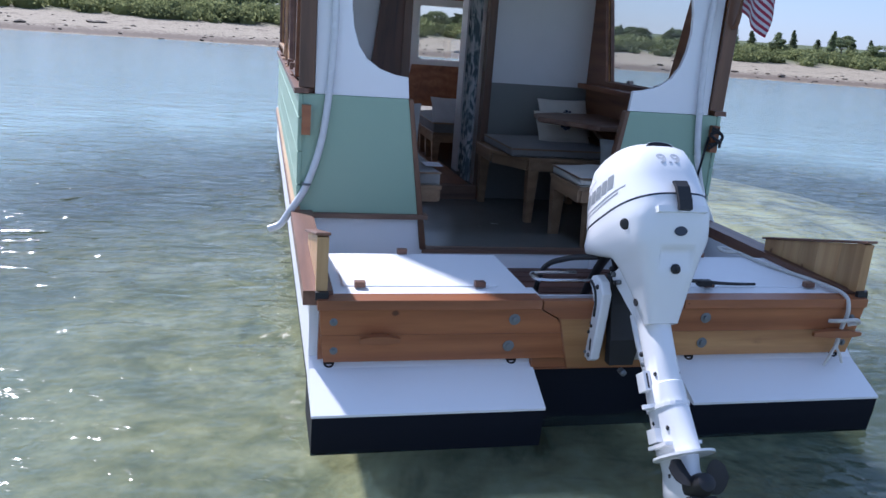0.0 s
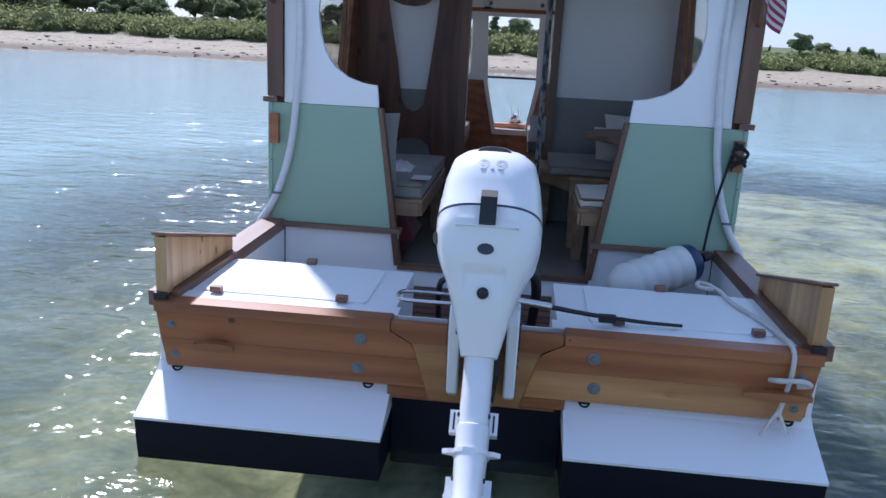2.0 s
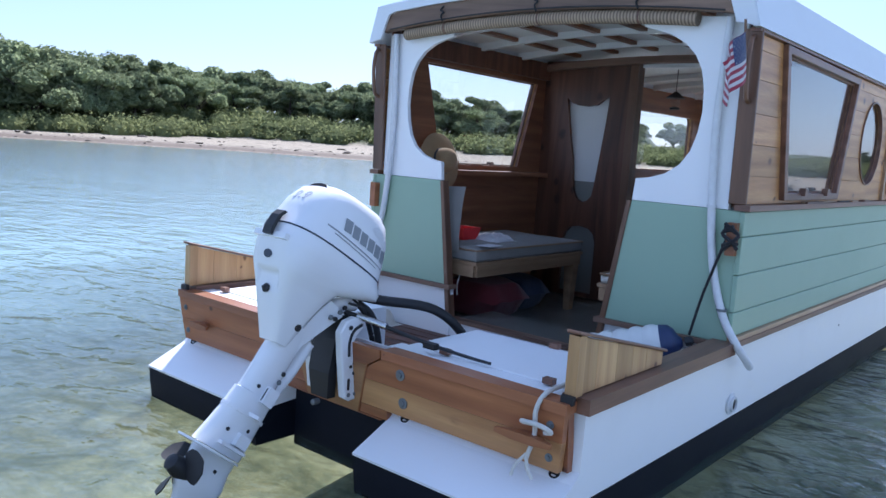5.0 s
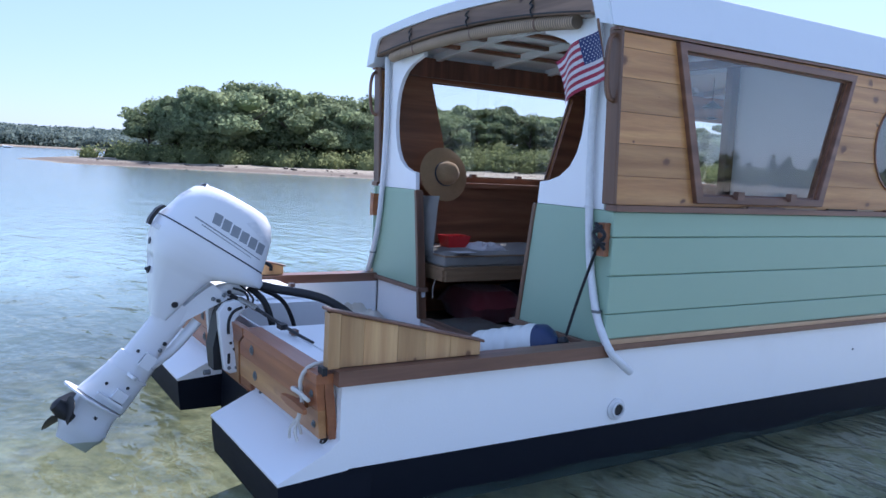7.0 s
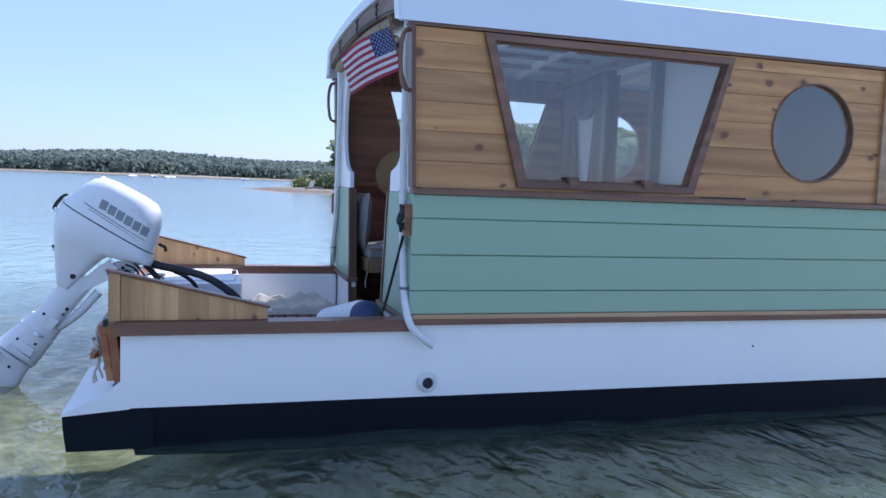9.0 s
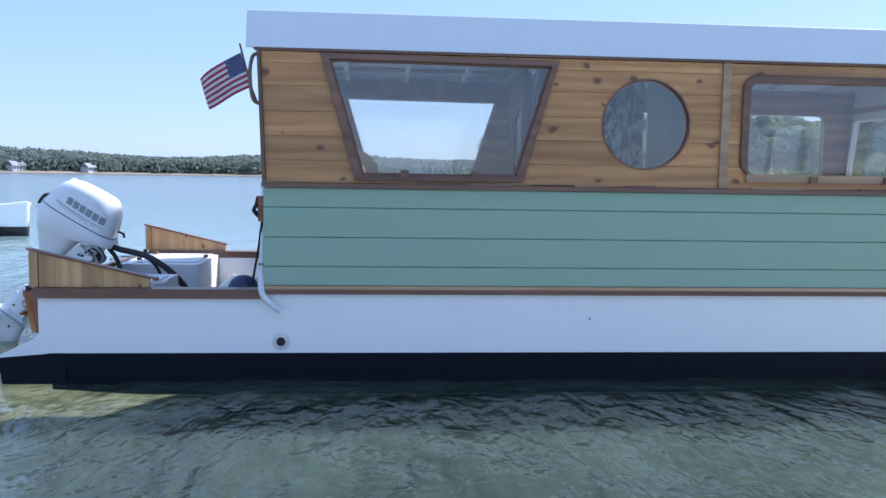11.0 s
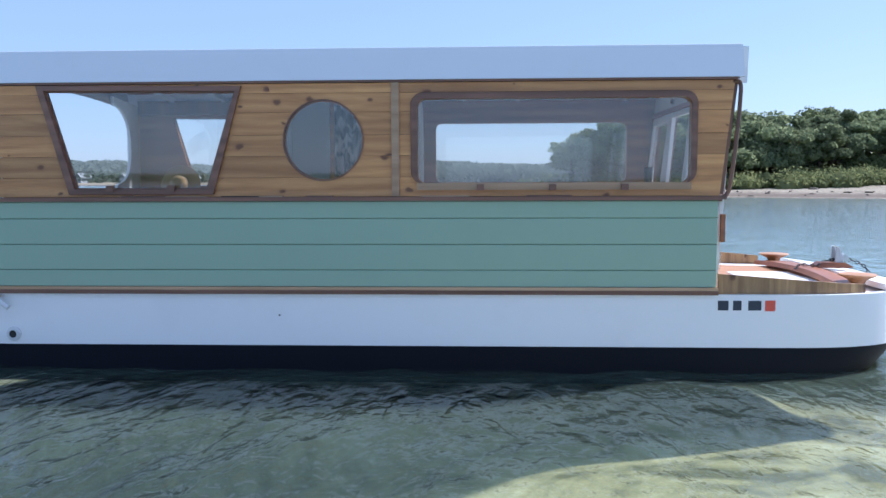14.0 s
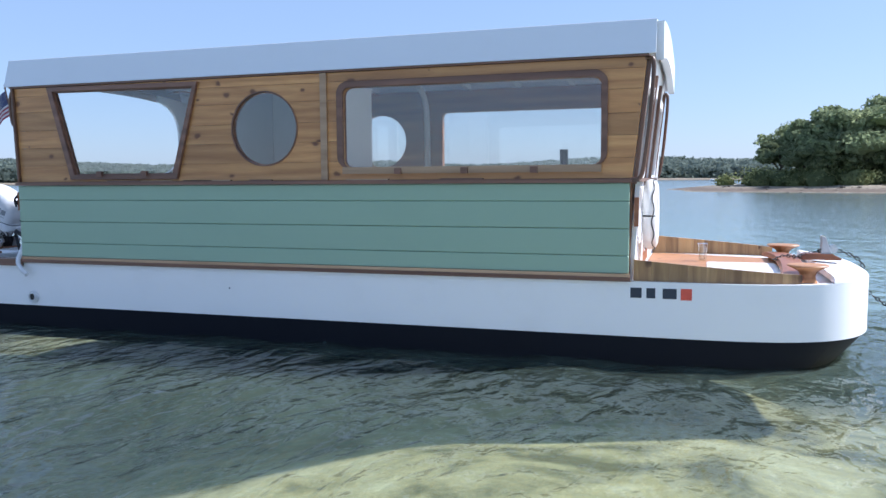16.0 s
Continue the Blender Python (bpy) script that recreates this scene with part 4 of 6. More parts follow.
# Roof: cambered, with deep white edges.
def camber(x, z=2.178, rise=0.068):
    return z + rise * (1 - (x / 1.13) ** 2)


def arch(x0, x1, z_of, thick, y0, y1, n=24, r=0.0):
    xs = [x0 + (x1 - x0) * i / n for i in range(n + 1)]
    bm = plate("y", y0, y1 - y0, [(x, z_of(x)) for x in xs] + [(x, z_of(x) + thick) for x in xs[::-1]])
    return bm


roof = part("roof", arch(-1.13, 1.13, lambda x: camber(x, 2.125), 0.053, 1.262, 6.41), "roofwhite", boat, "white cambered roof with deep edges")
for s in (-1, 1):
    part("roof_edge", plate("y", 1.262, 5.148, mirrored([(-1.195, 1.962), (-1.165, 1.962), (-1.10, 2.13), (-1.10, 2.15), (-1.131, 2.182), (-1.134, 2.178)], s)), "roofwhite", roof)
    a, b = sorted((s * 1.14, s * 1.186))
    part("eave_strip", box(a, b, 1.30, 6.37, 1.948, 1.961, 0.002), "brown", roof)
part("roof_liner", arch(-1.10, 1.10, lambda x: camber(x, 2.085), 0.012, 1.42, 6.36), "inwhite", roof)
part("aft_fascia", plate("y", 1.256, 0.016, [(x, camber(x, 2.173)) for x in np.linspace(-1.128, 1.128, 25)] + [(1.19, 1.962), (1.09, 1.985), (1.06, 2.07), (1.03, 2.125)] + [(x, camber(x, 2.125, 0.062)) for x in np.linspace(0.98, -0.98, 21)] + [(-1.03, 2.125), (-1.06, 2.07), (-1.09, 1.985), (-1.19, 1.962)]), "roofwhite", roof)
part("aft_beam", plate("y", 1.274, 0.045, [(x, camber(x, 2.127, 0.062)) for x in np.linspace(-1.06, 1.06, 25)] + [(x, camber(x, 2.018, 0.075)) for x in np.linspace(1.09, -1.09, 25)], r=0.004), "beam", roof, "weathered dark brown beam")
for k, y in enumerate((1.75, 2.25, 2.75, 3.6, 4.55, 5.05, 5.55, 6.05)):
    part("roof_beam", arch(-1.11, 1.11, lambda x: camber(x, 2.035, 0.08), 0.05, y - 0.02, y + 0.02), "inwhite", roof)
for x in (-0.78, -0.47, -0.16, 0.16, 0.47, 0.78):
    part("stringer", box(x - 0.022, x + 0.022, 1.45, 3.06, camber(x, 2.085) - 0.026, camber(x, 2.085) - 0.003, 0.003), "cedary", roof)
part("front_brow", plate("y", 6.405, 0.05, [(x, camber(x, 2.165, 0.09)) for x in np.linspace(-1.12, 1.12, 25)] + [(1.10, 1.93)] + [(x, camber(x, 1.93, 0.10)) for x in np.linspace(0.95, -0.95, 21)] + [(-1.10, 1.93)]), "roofwhite", roof)
part("rain_gutter", arch(-1.04, 1.04, lambda x: camber(x, 1.97, 0.1), 0.03, 6.40, 6.44), "cedar", roof)

# Cabin sides.
TRAP = [(1.735, 1.906), (1.925, 1.242), (2.845, 1.242), (3.045, 1.894)]
TRAP_OUT = [(1.68, 1.943), (1.885, 1.205), (2.885, 1.205), (3.09, 1.930)]
ROUND = (3.637, 1.566, 0.268)
BIG = (4.275, 6.078, 1.276, 1.834)
SIDE = [(1.366, 1.188), (6.275, 1.188), (6.358, 1.946), (1.338, 1.946)]
for s in (-1, 1):
    lining = part("side_wall", plate("x", s * 1.118 - (0.022 if s < 0 else 0), 0.022, [(1.40, 0.24), (6.262, 0.24), (6.275, 1.18), (6.35, 2.05), (1.40, 2.05)], [TRAP, circle(ROUND[0], ROUND[1], ROUND[2]), rounded(*BIG, 0.06)]), "cedary", boat, "red cedar wall lining")
    # Four green siding boards with open grooves.
    for z0, z1 in ((0.578, 0.690), (0.693, 0.864), (0.867, 1.040), (1.043, 1.157)):
        a = s * 1.166 - (0.024 if s < 0 else 0)
        part("siding_board", plate("x", a, 0.024, [(1.352, z0), (6.262, z0), (6.262, z1), (1.352, z1)], r=0.004), "green", lining, "sea-green painted siding board")
    a, b = sorted((s * 1.141, s * 1.165))
    part("siding_back", box(a, b, 1.40, 6.258, 0.54, 1.16, 0), "green", lining)
    # Knotty pine planks, cut round the windows.
    zs = [1.188, 1.318, 1.462, 1.602, 1.752, 1.880, 1.946]
    for z0, z1 in zip(zs, zs[1:]):
        for ya, yb in ((1.3, 4.124), (4.126, 6.5)):
            bm = plate("x", s * 1.142 - (0.022 if s < 0 else 0), 0.022, SIDE, [TRAP, circle(*ROUND), rounded(*BIG, 0.06)])
            cut(bm, (0, 0, z1 - 0.001), (0, 0, 1))
            cut(bm, (0, 0, z0 + 0.001), (0, 0, -1))
            cut(bm, (0, yb, 0), (0, 1, 0))
            cut(bm, (0, ya, 0), (0, -1, 0))
            bmesh.ops.dissolve_limit(bm, angle_limit=0.01, verts=bm.verts, edges=bm.edges)
            for piece in islands(bm):
                part("plank", piece, "pine", lining, "knotty pine plank")
    a, b = sorted((s * 1.140, s * 1.212))
    part("window_sill", box(a, b, 1.345, 6.275, 1.160, 1.1865, 0.005, 1), "brown", boat, "dark brown sill strip")
    for k, (ya, yb) in enumerate(((2.25, 2.55), (3.2, 3.36), (3.52, 3.70), (4.3, 4.62), (5.0, 5.3))):
        a, b = sorted((s * 1.166, s * 1.200))
        part("sill_strip", box(a, b, ya, yb, 1.187, 1.195, 0.002), "birch" if k % 2 else "brown", boat)
    a, b = sorted((s * 1.166, s * 1.208))
    part("rub_strip", box(a, b, 1.365, 6.27, 0.556, 0.577, 0.004), "birch", boat, "pale upper rubbing strip")
    a, b = sorted((s * 1.170, s * 1.214))
    part("rub_strip", box(a, b, 1.365, 6.27, 0.529, 0.555, 0.005), "brown", boat)
    a, b = sorted((s * 1.164, s * 1.182))
    part("batten", box(a, b, 4.100, 4.150, 1.19, 1.945, 0.003), "birch", boat, "pale upright batten")
    # Slant-sided window.
    o = s * 1.160 - (0.030 if s < 0 else 0)
    win = part("window", plate("x", o, 0.030, TRAP_OUT, [TRAP], r=0.003), "brown", boat, "slant-sided window in a brown frame")
    part("pane", plate("x", s * 1.152, 0.004 * s, [(y + (0.012 if y < 2.4 else -0.012) * -1, z + (0.01 if z > 1.5 else -0.01)) for y, z in TRAP]), "glass", win)
    a, b = sorted((s * 1.190, s * 1.206))
    bead = [(y + (0.014 if y < 2.4 else -0.014), z + (-0.010 if z > 1.5 else 0.009)) for y, z in TRAP]
    part("bead", plate("x", s * 1.154 if s > 0 else -1.162, 0.008, TRAP, [bead]), "brown", win)
    for y in (2.178, 2.598):
        part("latch", box(*sorted((s * 1.178, s * 1.21)), y - 0.024, y + 0.024, 1.228, 1.268, 0.005, 2), "brown", win, "small dark turn button")
    # Round window.
    cy, cz, cr = ROUND
    win = part("window", plate("x", s * 1.150 - (0.022 if s < 0 else 0), 0.022, circle(cy, cz, cr + 0.006), [circle(cy, cz, cr - 0.003)]), "brown", boat, "round window with a thin dark rim")
    part("rim", plate("x", s * 1.125 - (0.02 if s < 0 else 0), 0.02, circle(cy, cz, cr - 0.002), [circle(cy, cz, cr - 0.010)]), "cedary", win)
    part("pane", plate("x", s * 1.146, 0.004 * s, circle(cy, cz, cr - 0.004)), "glass", win)
    # Long window with rounded corners.
    y0, y1, z0, z1 = BIG
    ring = plate("x", s * 1.160 - (0.028 if s < 0 else 0), 0.028, rounded(y0 - 0.046, y1 + 0.04, z0 - 0.005, z1 + 0.044, 0.085), [rounded(y0, y1, z0, z1, 0.05)], r=0.003)
    win = part("window", ring, "brown", boat, "long window with rounded corners")
    part("pane", plate("x", s * 1.152, 0.004 * s, rounded(y0 - 0.006, y1 + 0.006, z0 - 0.006, z1 + 0.006, 0.05)), "glass", win)
    part("bottom_rail", box(*sorted((s * 1.164, s * 1.190)), y0 - 0.004, y1 + 0.004, z0 - 0.045, z0 + 0.002, 0.004), "birch", win)
    for y in (4.693, 5.172, 5.647):
        part("latch", box(*sorted((s * 1.172, s * 1.208)), y - 0.024, y + 0.024, 1.228, 1.268, 0.005, 2), "brown", win)
    # Grab handles at the corners.
    x = s * 1.155
    part("grab_handle", tube([(x, 1.330, 1.93), (x, 1.292, 1.915), (x, 1.275, 1.84), (x, 1.278, 1.74), (x, 1.296, 1.66), (x, 1.345, 1.64)], 0.011, 8, 5), "brownz", boat, "looped wooden grab handle")
    part("grab_handle", tube([(x, 6.345, 1.935), (x, 6.392, 1.925), (x, 6.395, 1.80), (x, 6.372, 1.50), (x, 6.345, 1.27), (x, 6.32, 1.19), (x, 6.27, 1.185)], 0.014, 8, 5), "brownz", boat, "long wooden grab handle")

# Front wall, leaning out towards the top.
FRONT = [(-1.112, 0.34), (1.112, 0.34), (1.112, 2.08), (-1.112, 2.08)]
W_DOOR = [(-0.35, 1.815), (-0.31, 1.10), (-0.20, 0.62), (0.125, 0.62), (0.21, 1.10), (0.20, 1.815)]
FRONT_WINS = [rounded(-1.05, -0.50, 1.20, 1.79, 0.02, 2), W_DOOR, rounded(0.32, 0.95, 1.20, 1.79, 0.02, 2)]


def lean(bm, base=1.17, k=0.11):
    for v in bm.verts:
        v.co.y += max(0.0, v.co.z - base) * k
    return bm


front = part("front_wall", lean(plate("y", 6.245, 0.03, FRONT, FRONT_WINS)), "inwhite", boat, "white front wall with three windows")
part("wainscot", plate("y", 6.232, 0.010, [(-1.11, 0.345), (1.11, 0.345), (1.11, 1.14), (0.27, 1.14), (0.16, 0.56), (-0.23, 0.56), (-0.36, 1.14), (-1.11, 1.14)]), "cedary", front, "red cedar wainscot")
part("header", lean(box(-1.08, 1.08, 6.222, 6.243, 1.86, 1.90, 0.003)), "cedar", front)
for x0, x1 in ((-1.09, -0.46), (0.29, 1.0)):
    part("pane", lean(box(x0, x1, 6.256, 6.260, 1.17, 1.83, 0)), "glass", front)
for x in (-0.33, 0.22):
    part("knob", lathe([(0.012, 0), (0.022, 0.012), (0.022, 0.022), (0.012, 0.03)], m=pose(x, 6.325, 1.95, 90), seg=12), "brown", front, smooth=True)
part("door_apron", plate("y", 6.276, 0.012, [(-0.33, 0.54), (0.258, 0.54), (0.258, 1.16), (0.225, 1.16), (0.215, 1.10), (0.13, 0.612), (-0.205, 0.612), (-0.317, 1.10), (-0.322, 1.16), (-0.33, 1.16)], r=0.002), "cedar", front)
for x0, x1 in ((-1.10, -0.46), (0.29, 1.0)):
    part("window_frame", lean(plate("y", 6.276, 0.015, [(x0, 1.15), (x1, 1.15), (x1, 1.84), (x0, 1.84)], [rounded(x0 + 0.06, x1 - 0.06, 1.21, 1.78, 0.02, 2)])), "inwhite", front)
for x in (-1.112, -0.40, 0.26, 1.112):
    part("mullion", lean(box(x - 0.03, x + 0.03, 6.276, 6.30, 1.15, 1.93, 0.004)), "brownz", front)
part("outer_sill", box(-1.18, 1.18, 6.27, 6.32, 1.165, 1.188, 0.004), "brownx", front)
for x0 in (-1.13, -0.97, -0.81, -0.65, -0.49, 0.26, 0.42, 0.58, 0.74, 0.90):
    part("tongue_board", box(x0, x0 + 0.157, 6.276, 6.288, 0.54, 1.163, 0.003), "white", front)
part("cleat_bar", box(1.14, 1.165, 6.289, 6.318, 0.88, 1.065, 0.006), "cedar", front)

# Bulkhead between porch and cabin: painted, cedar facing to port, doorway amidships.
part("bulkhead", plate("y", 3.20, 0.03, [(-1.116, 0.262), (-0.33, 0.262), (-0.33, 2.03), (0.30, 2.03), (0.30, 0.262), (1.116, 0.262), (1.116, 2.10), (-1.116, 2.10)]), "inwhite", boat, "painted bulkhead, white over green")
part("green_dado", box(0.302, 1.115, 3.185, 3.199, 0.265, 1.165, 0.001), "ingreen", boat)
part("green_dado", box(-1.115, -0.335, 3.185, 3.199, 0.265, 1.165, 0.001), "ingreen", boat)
KEY = [(-0.905, 1.80), (-0.86, 1.765), (-0.80, 1.745), (-0.72, 1.738), (-0.64, 1.75), (-0.585, 1.79), (-0.535, 1.81), (-0.55, 1.62), (-0.575, 1.40), (-0.605, 1.15), (-0.62, 1.06), (-0.655, 1.02), (-0.70, 1.005), (-0.75, 1.03), (-0.785, 1.09), (-0.82, 1.35), (-0.87, 1.60)]
ARCH = [(-0.845, 0.30), (-0.845, 0.70), (-0.825, 0.76), (-0.78, 0.805), (-0.70, 0.82), (-0.62, 0.805), (-0.575, 0.765), (-0.555, 0.70), (-0.555, 0.30)]
part("cedar_facing", plate("y", 3.150, 0.030, [(-1.115, 0.265), (-0.335, 0.265), (-0.345, 2.09), (-1.115, 2.08)], [KEY, ARCH]), "dark", boat, "dark knotty cedar facing with curved cutouts")
for x0, x1 in ((-0.372, -0.312), (0.270, 0.325)):
    part("door_post", box(x0, x1, 3.13, 3.232, 0.265, 2.06, 0.004), "brownz", boat)
part("door_sill", box(-0.311, 0.269, 3.14, 3.232, 0.2605, 0.365, 0.004), "brownx", boat)
part("porch_header", arch(-1.11, 1.11, lambda x: camber(x, 1.99, 0.06), 0.05, 3.08, 3.145), "brownx", boat)
for s in (-1, 1):
    a, b = sorted((s * 1.02, s * 1.117))
    part("wall_rail", box(a, b, 1.41, 3.14, 1.17, 1.205, 0.004), "cedary", boat)
    a, b = sorted((s * 1.07, s * 1.117))
    part("eave_rail", box(a, b, 1.41, 3.14, 1.93, 2.06, 0.004), "dark", boat)
part("closet_wall", plate("x", 0.300, 0.025, [(3.232, 0.342), (3.52, 0.342), (3.52, 2.0), (3.93, 2.0), (3.93, 0.342), (4.10, 0.342), (4.10, 2.12), (3.232, 2.12)]), "inwhite", boat)
part("closet_wall", box(0.300, 1.115, 4.102, 4.127, 0.342, 2.10, 0), "inwhite", boat)
for s in (-1, 1):
    part("knee", tube([(s * 1.09, 4.13, 1.2), (s * 1.085, 4.13, 1.7), (s * 1.03, 4.13, 1.95), (s * 0.85, 4.13, 2.06)], 0.03, 8, 5), "inwhite", boat)
# Round fairlead through the hull side, and a small screw head.
part("hull_vent", lathe([(0.052, 0), (0.052, 0.006), (0.036, 0.010), (0.036, 0.022), (0.028, 0.022), (0.028, 0.004)], seg=24, m=pose(1.189, 1.453, 0.243, 0, 90)), "hose", boat, "white through-hull fitting", True)
# Black disc in place of the shaded bore.
part("vent_bore", lathe([(0.026, 0), (0.026, 0.008)], m=pose(1.196, 1.453, 0.243, 0, 90)), "rubber", boat)
part("screw_head", lathe([(0.007, 0), (0.006, 0.004)], seg=8, m=pose(1.187, 3.321, 0.381, 0, 90)), "ink", boat)
for ya, yb, m in ((2.235, 2.312, "birch"), (2.46, 2.84, "birch"), (2.94, 3.27, "rubber")):
    part("drain_slot", box(1.176, 1.189, ya, yb, 1.188, 1.194, 0), m, boat)
# Registration as plain bars, and its sticker.
for k, (ya, yb) in enumerate(((6.275, 6.345), (6.375, 6.43), (6.475, 6.56))):
    part("lettering_bar", box(1.1865, 1.192, ya, yb, 0.425, 0.490, 0), "ink", boat)
part("sticker", box(1.1865, 1.192, 6.585, 6.652, 0.42, 0.492, 0), "sticker", boat, "orange-red square sticker")

# Foredeck: cambered planks inside a low coaming.
deck = part("foredeck", loft([[(x, y, 0.488) for x, y in plan(0.05, 6.28, BOW - 0.05)], [(x, y, 0.505) for x, y in plan(0.05, 6.28, BOW - 0.05)]]), "white", boat, "white foredeck")
part("deck_panel", plate("z", 0.5055, 0.016, [(-0.95, 6.30), (0.95, 6.30), (0.62, 7.42), (-0.62, 7.42)]), "deckcedar", deck)
# White plate stands in for the sunlit stretch of the cedar deck.
part("deck_patch", plate("z", 0.522, 0.006, rounded(-0.2, 0.5, 6.75, 7.25, 0.04)), "white", deck)
for s in (-1, 1):
    for k in range(9):
        y0 = 6.29 + 0.112 * k
        xa, xb = half_beam(y0) - 0.045, half_beam(y0 + 0.1114) - 0.045
        h0, h1 = 0.664 - 0.080 * k / 9, 0.664 - 0.080 * (k + 1) / 9
        bm = bmesh.new()
        v = [bm.verts.new(p) for p in ((s * xa, y0, 0.498), (s * xb, y0 + 0.1114, 0.498), (s * (xb - 0.025), y0 + 0.1114, 0.498), (s * (xa - 0.025), y0, 0.498), (s * xa, y0, h0), (s * xb, y0 + 0.1114, h1), (s * (xb - 0.025), y0 + 0.1114, h1), (s * (xa - 0.025), y0, h0))]
        for f in ((0, 3, 2, 1), (4, 5, 6, 7), (0, 1, 5, 4), (1, 2, 6, 5), (2, 3, 7, 6), (3, 0, 4, 7)):
            bm.faces.new([v[i] for i in f])
        part("coaming_board", bm, "aged", deck, "aged upright coaming board")
    part("bollard", lathe([(0.062, 0), (0.050, 0.02), (0.046, 0.05), (0.056, 0.072), (0.088, 0.092), (0.122, 0.106), (0.127, 0.112), (0.122, 0.118), (0.06, 0.121), (0.0, 0.122)], (s * 0.80, 7.36, 0.508), 28), "deckcedar", deck, "mushroom-shaped wooden bollard", True)
stem = [[(x, y, z) for x, y in plan(inset, 7.49, BOW - inset)] for z, inset in ((0.529, 0.001), (0.562, 0.003), (0.571, 0.010), (0.574, 0.024))]
stem = [[(x, y, z - 0.08 * max(0.0, y - 7.45) * (z > 0.53)) for x, y, z in ring] for ring in stem]
part("stem_block", loft(stem), "white", deck, "raised white bow block with rounded edges", True)
beam = [[Vector((x, y + 0.04 * (x / 0.8) ** 2 * -1, z + 0.03 * (1 - (x / 0.8) ** 2))) for y, z in ((7.24, 0.524), (7.40, 0.524), (7.39, 0.562), (7.25, 0.562))] for x in np.linspace(-0.84, 0.84, 13)]
part("cross_beam", bevel(loft(beam), 0.008, 1, 40), "cedar", deck, "curved red cedar beam between the bollards")


# ---- outboard motor, tilted up on the transom ----
motor = thing("outboard_motor", "white outboard motor tilted up on the transom", "outboard motor", (0.024, 0, 0.24))
MO = Vector((0, -0.1, 0.8 - 0.24))
MU, MV = Vector((0, 0.469, 0.883)), Vector((0, 0.883, -0.469))
SECT = [(0.322, -0.15, 0.06, 0.075), (0.314, -0.20, 0.11, 0.112), (0.285, -0.245, 0.150, 0.137), (0.22, -0.285, 0.188, 0.153), (0.14, -0.308, 0.207, 0.163), (0.066, -0.328, 0.222, 0.168),
        (0.060, -0.328, 0.224, 0.166), (0.02, -0.330, 0.250, 0.166), (-0.005, -0.322, 0.245, 0.160), (-0.03, -0.310, 0.160, 0.152), (-0.067, -0.292, 0.020, 0.138), (-0.11, -0.270, -0.004, 0.118), (-0.20, -0.222, -0.035, 0.088), (-0.29, -0.168, -0.060, 0.066), (-0.33, -0.145, -0.072, 0.056)]


def section(u):
    us = [s[0] for s in SECT][::-1]
    return [float(np.interp(u, us, [s[k] for s in SECT][::-1])) for k in (1, 2, 3)]


def cowl_ring(u, grow=0.0, n=3.0, seg=48, pocket=False):
    v0, v1, hw = section(u)
    out = []
    for k in range(seg):
        a = 2 * math.pi * k / seg
        c, s = math.cos(a), math.sin(a)
        v = (v0 + v1) / 2 + ((v1 - v0) / 2 + grow) * math.copysign(abs(c) ** (2 / n), c)
        x = (hw + grow) * math.copysign(abs(s) ** (2 / n), s)
        lean = max(0.0, 1 - abs(u - 0.064) / 0.09) * (0.010 - 0.06 * v)        # the seam slopes forwards
        if pocket and c < 0 and abs(x) < 0.066:
            v += 0.020 * min(1, (0.066 - abs(x)) / 0.010) * max(0.0, min((-0.082 - u) / 0.010, (u + 0.165) / 0.075, 1))
        out.append(MO + MU * (u + lean) + MV * v + Vector((x, 0, 0)))
    return out


def on_cowl(u, v, side, lift=0.0015, n=3.0):
    v0, v1, hw = section(u)
    t = min(abs((v - (v0 + v1) / 2) / ((v1 - v0) / 2)), 1)
    return MO + MU * u + MV * v + Vector((side * (hw * (1 - t ** n) ** (1 / n) + lift), 0, 0))


us_top = [0.0675, 0.09, 0.115, 0.14, 0.18, 0.22, 0.25, 0.285, 0.303, 0.314, 0.320, 0.322]
cowl = part("cowl", loft([cowl_ring(u) for u in us_top]), "motor", motor, "glossy white engine cowl", True)
us_low = [-0.33, -0.31, -0.29, -0.26, -0.23] + [round(-0.20 + 0.008 * k, 3) for k in range(22)] + [-0.018, -0.005, 0.008, 0.02, 0.04, 0.0615]
part("lower_cowl", loft([cowl_ring(u, 0, float(np.interp(u, [-0.3, -0.05, 0.06], [4.2, 4.2, 3.0])), 144, True) for u in us_low]), "motor", motor, "white lower engine cover with a recessed rear panel", True)
part("cowl_seam", loft([cowl_ring(0.0608, 0.0008), cowl_ring(0.0680, 0.0008)]), "ink", motor, "dark seam round the cowl")
grip_n = Vector((0, -0.62, 0.785))
grip_m = Matrix.Translation(MO + MU * 0.297 + MV * -0.224 - grip_n * 0.004) @ Matrix((Vector((1, 0, 0)), grip_n.cross(Vector((1, 0, 0))), grip_n)).transposed().to_4x4()
part("grip_lip", lathe([(0.058, -0.03), (0.057, 0.002), (0.054, 0.004), (0.051, 0.002)], seg=28, m=grip_m @ Matrix.Diagonal((1.0, 0.44, 1, 1))), "motor", cowl, "white lip round the top grip", True)
part("top_grip", lathe([(0.052, 0.0035), (0.048, 0.002), (0.0, 0.002)], seg=28, m=grip_m @ Matrix.Diagonal((1.0, 0.44, 1, 1))), "black", cowl, "black recessed top grip")


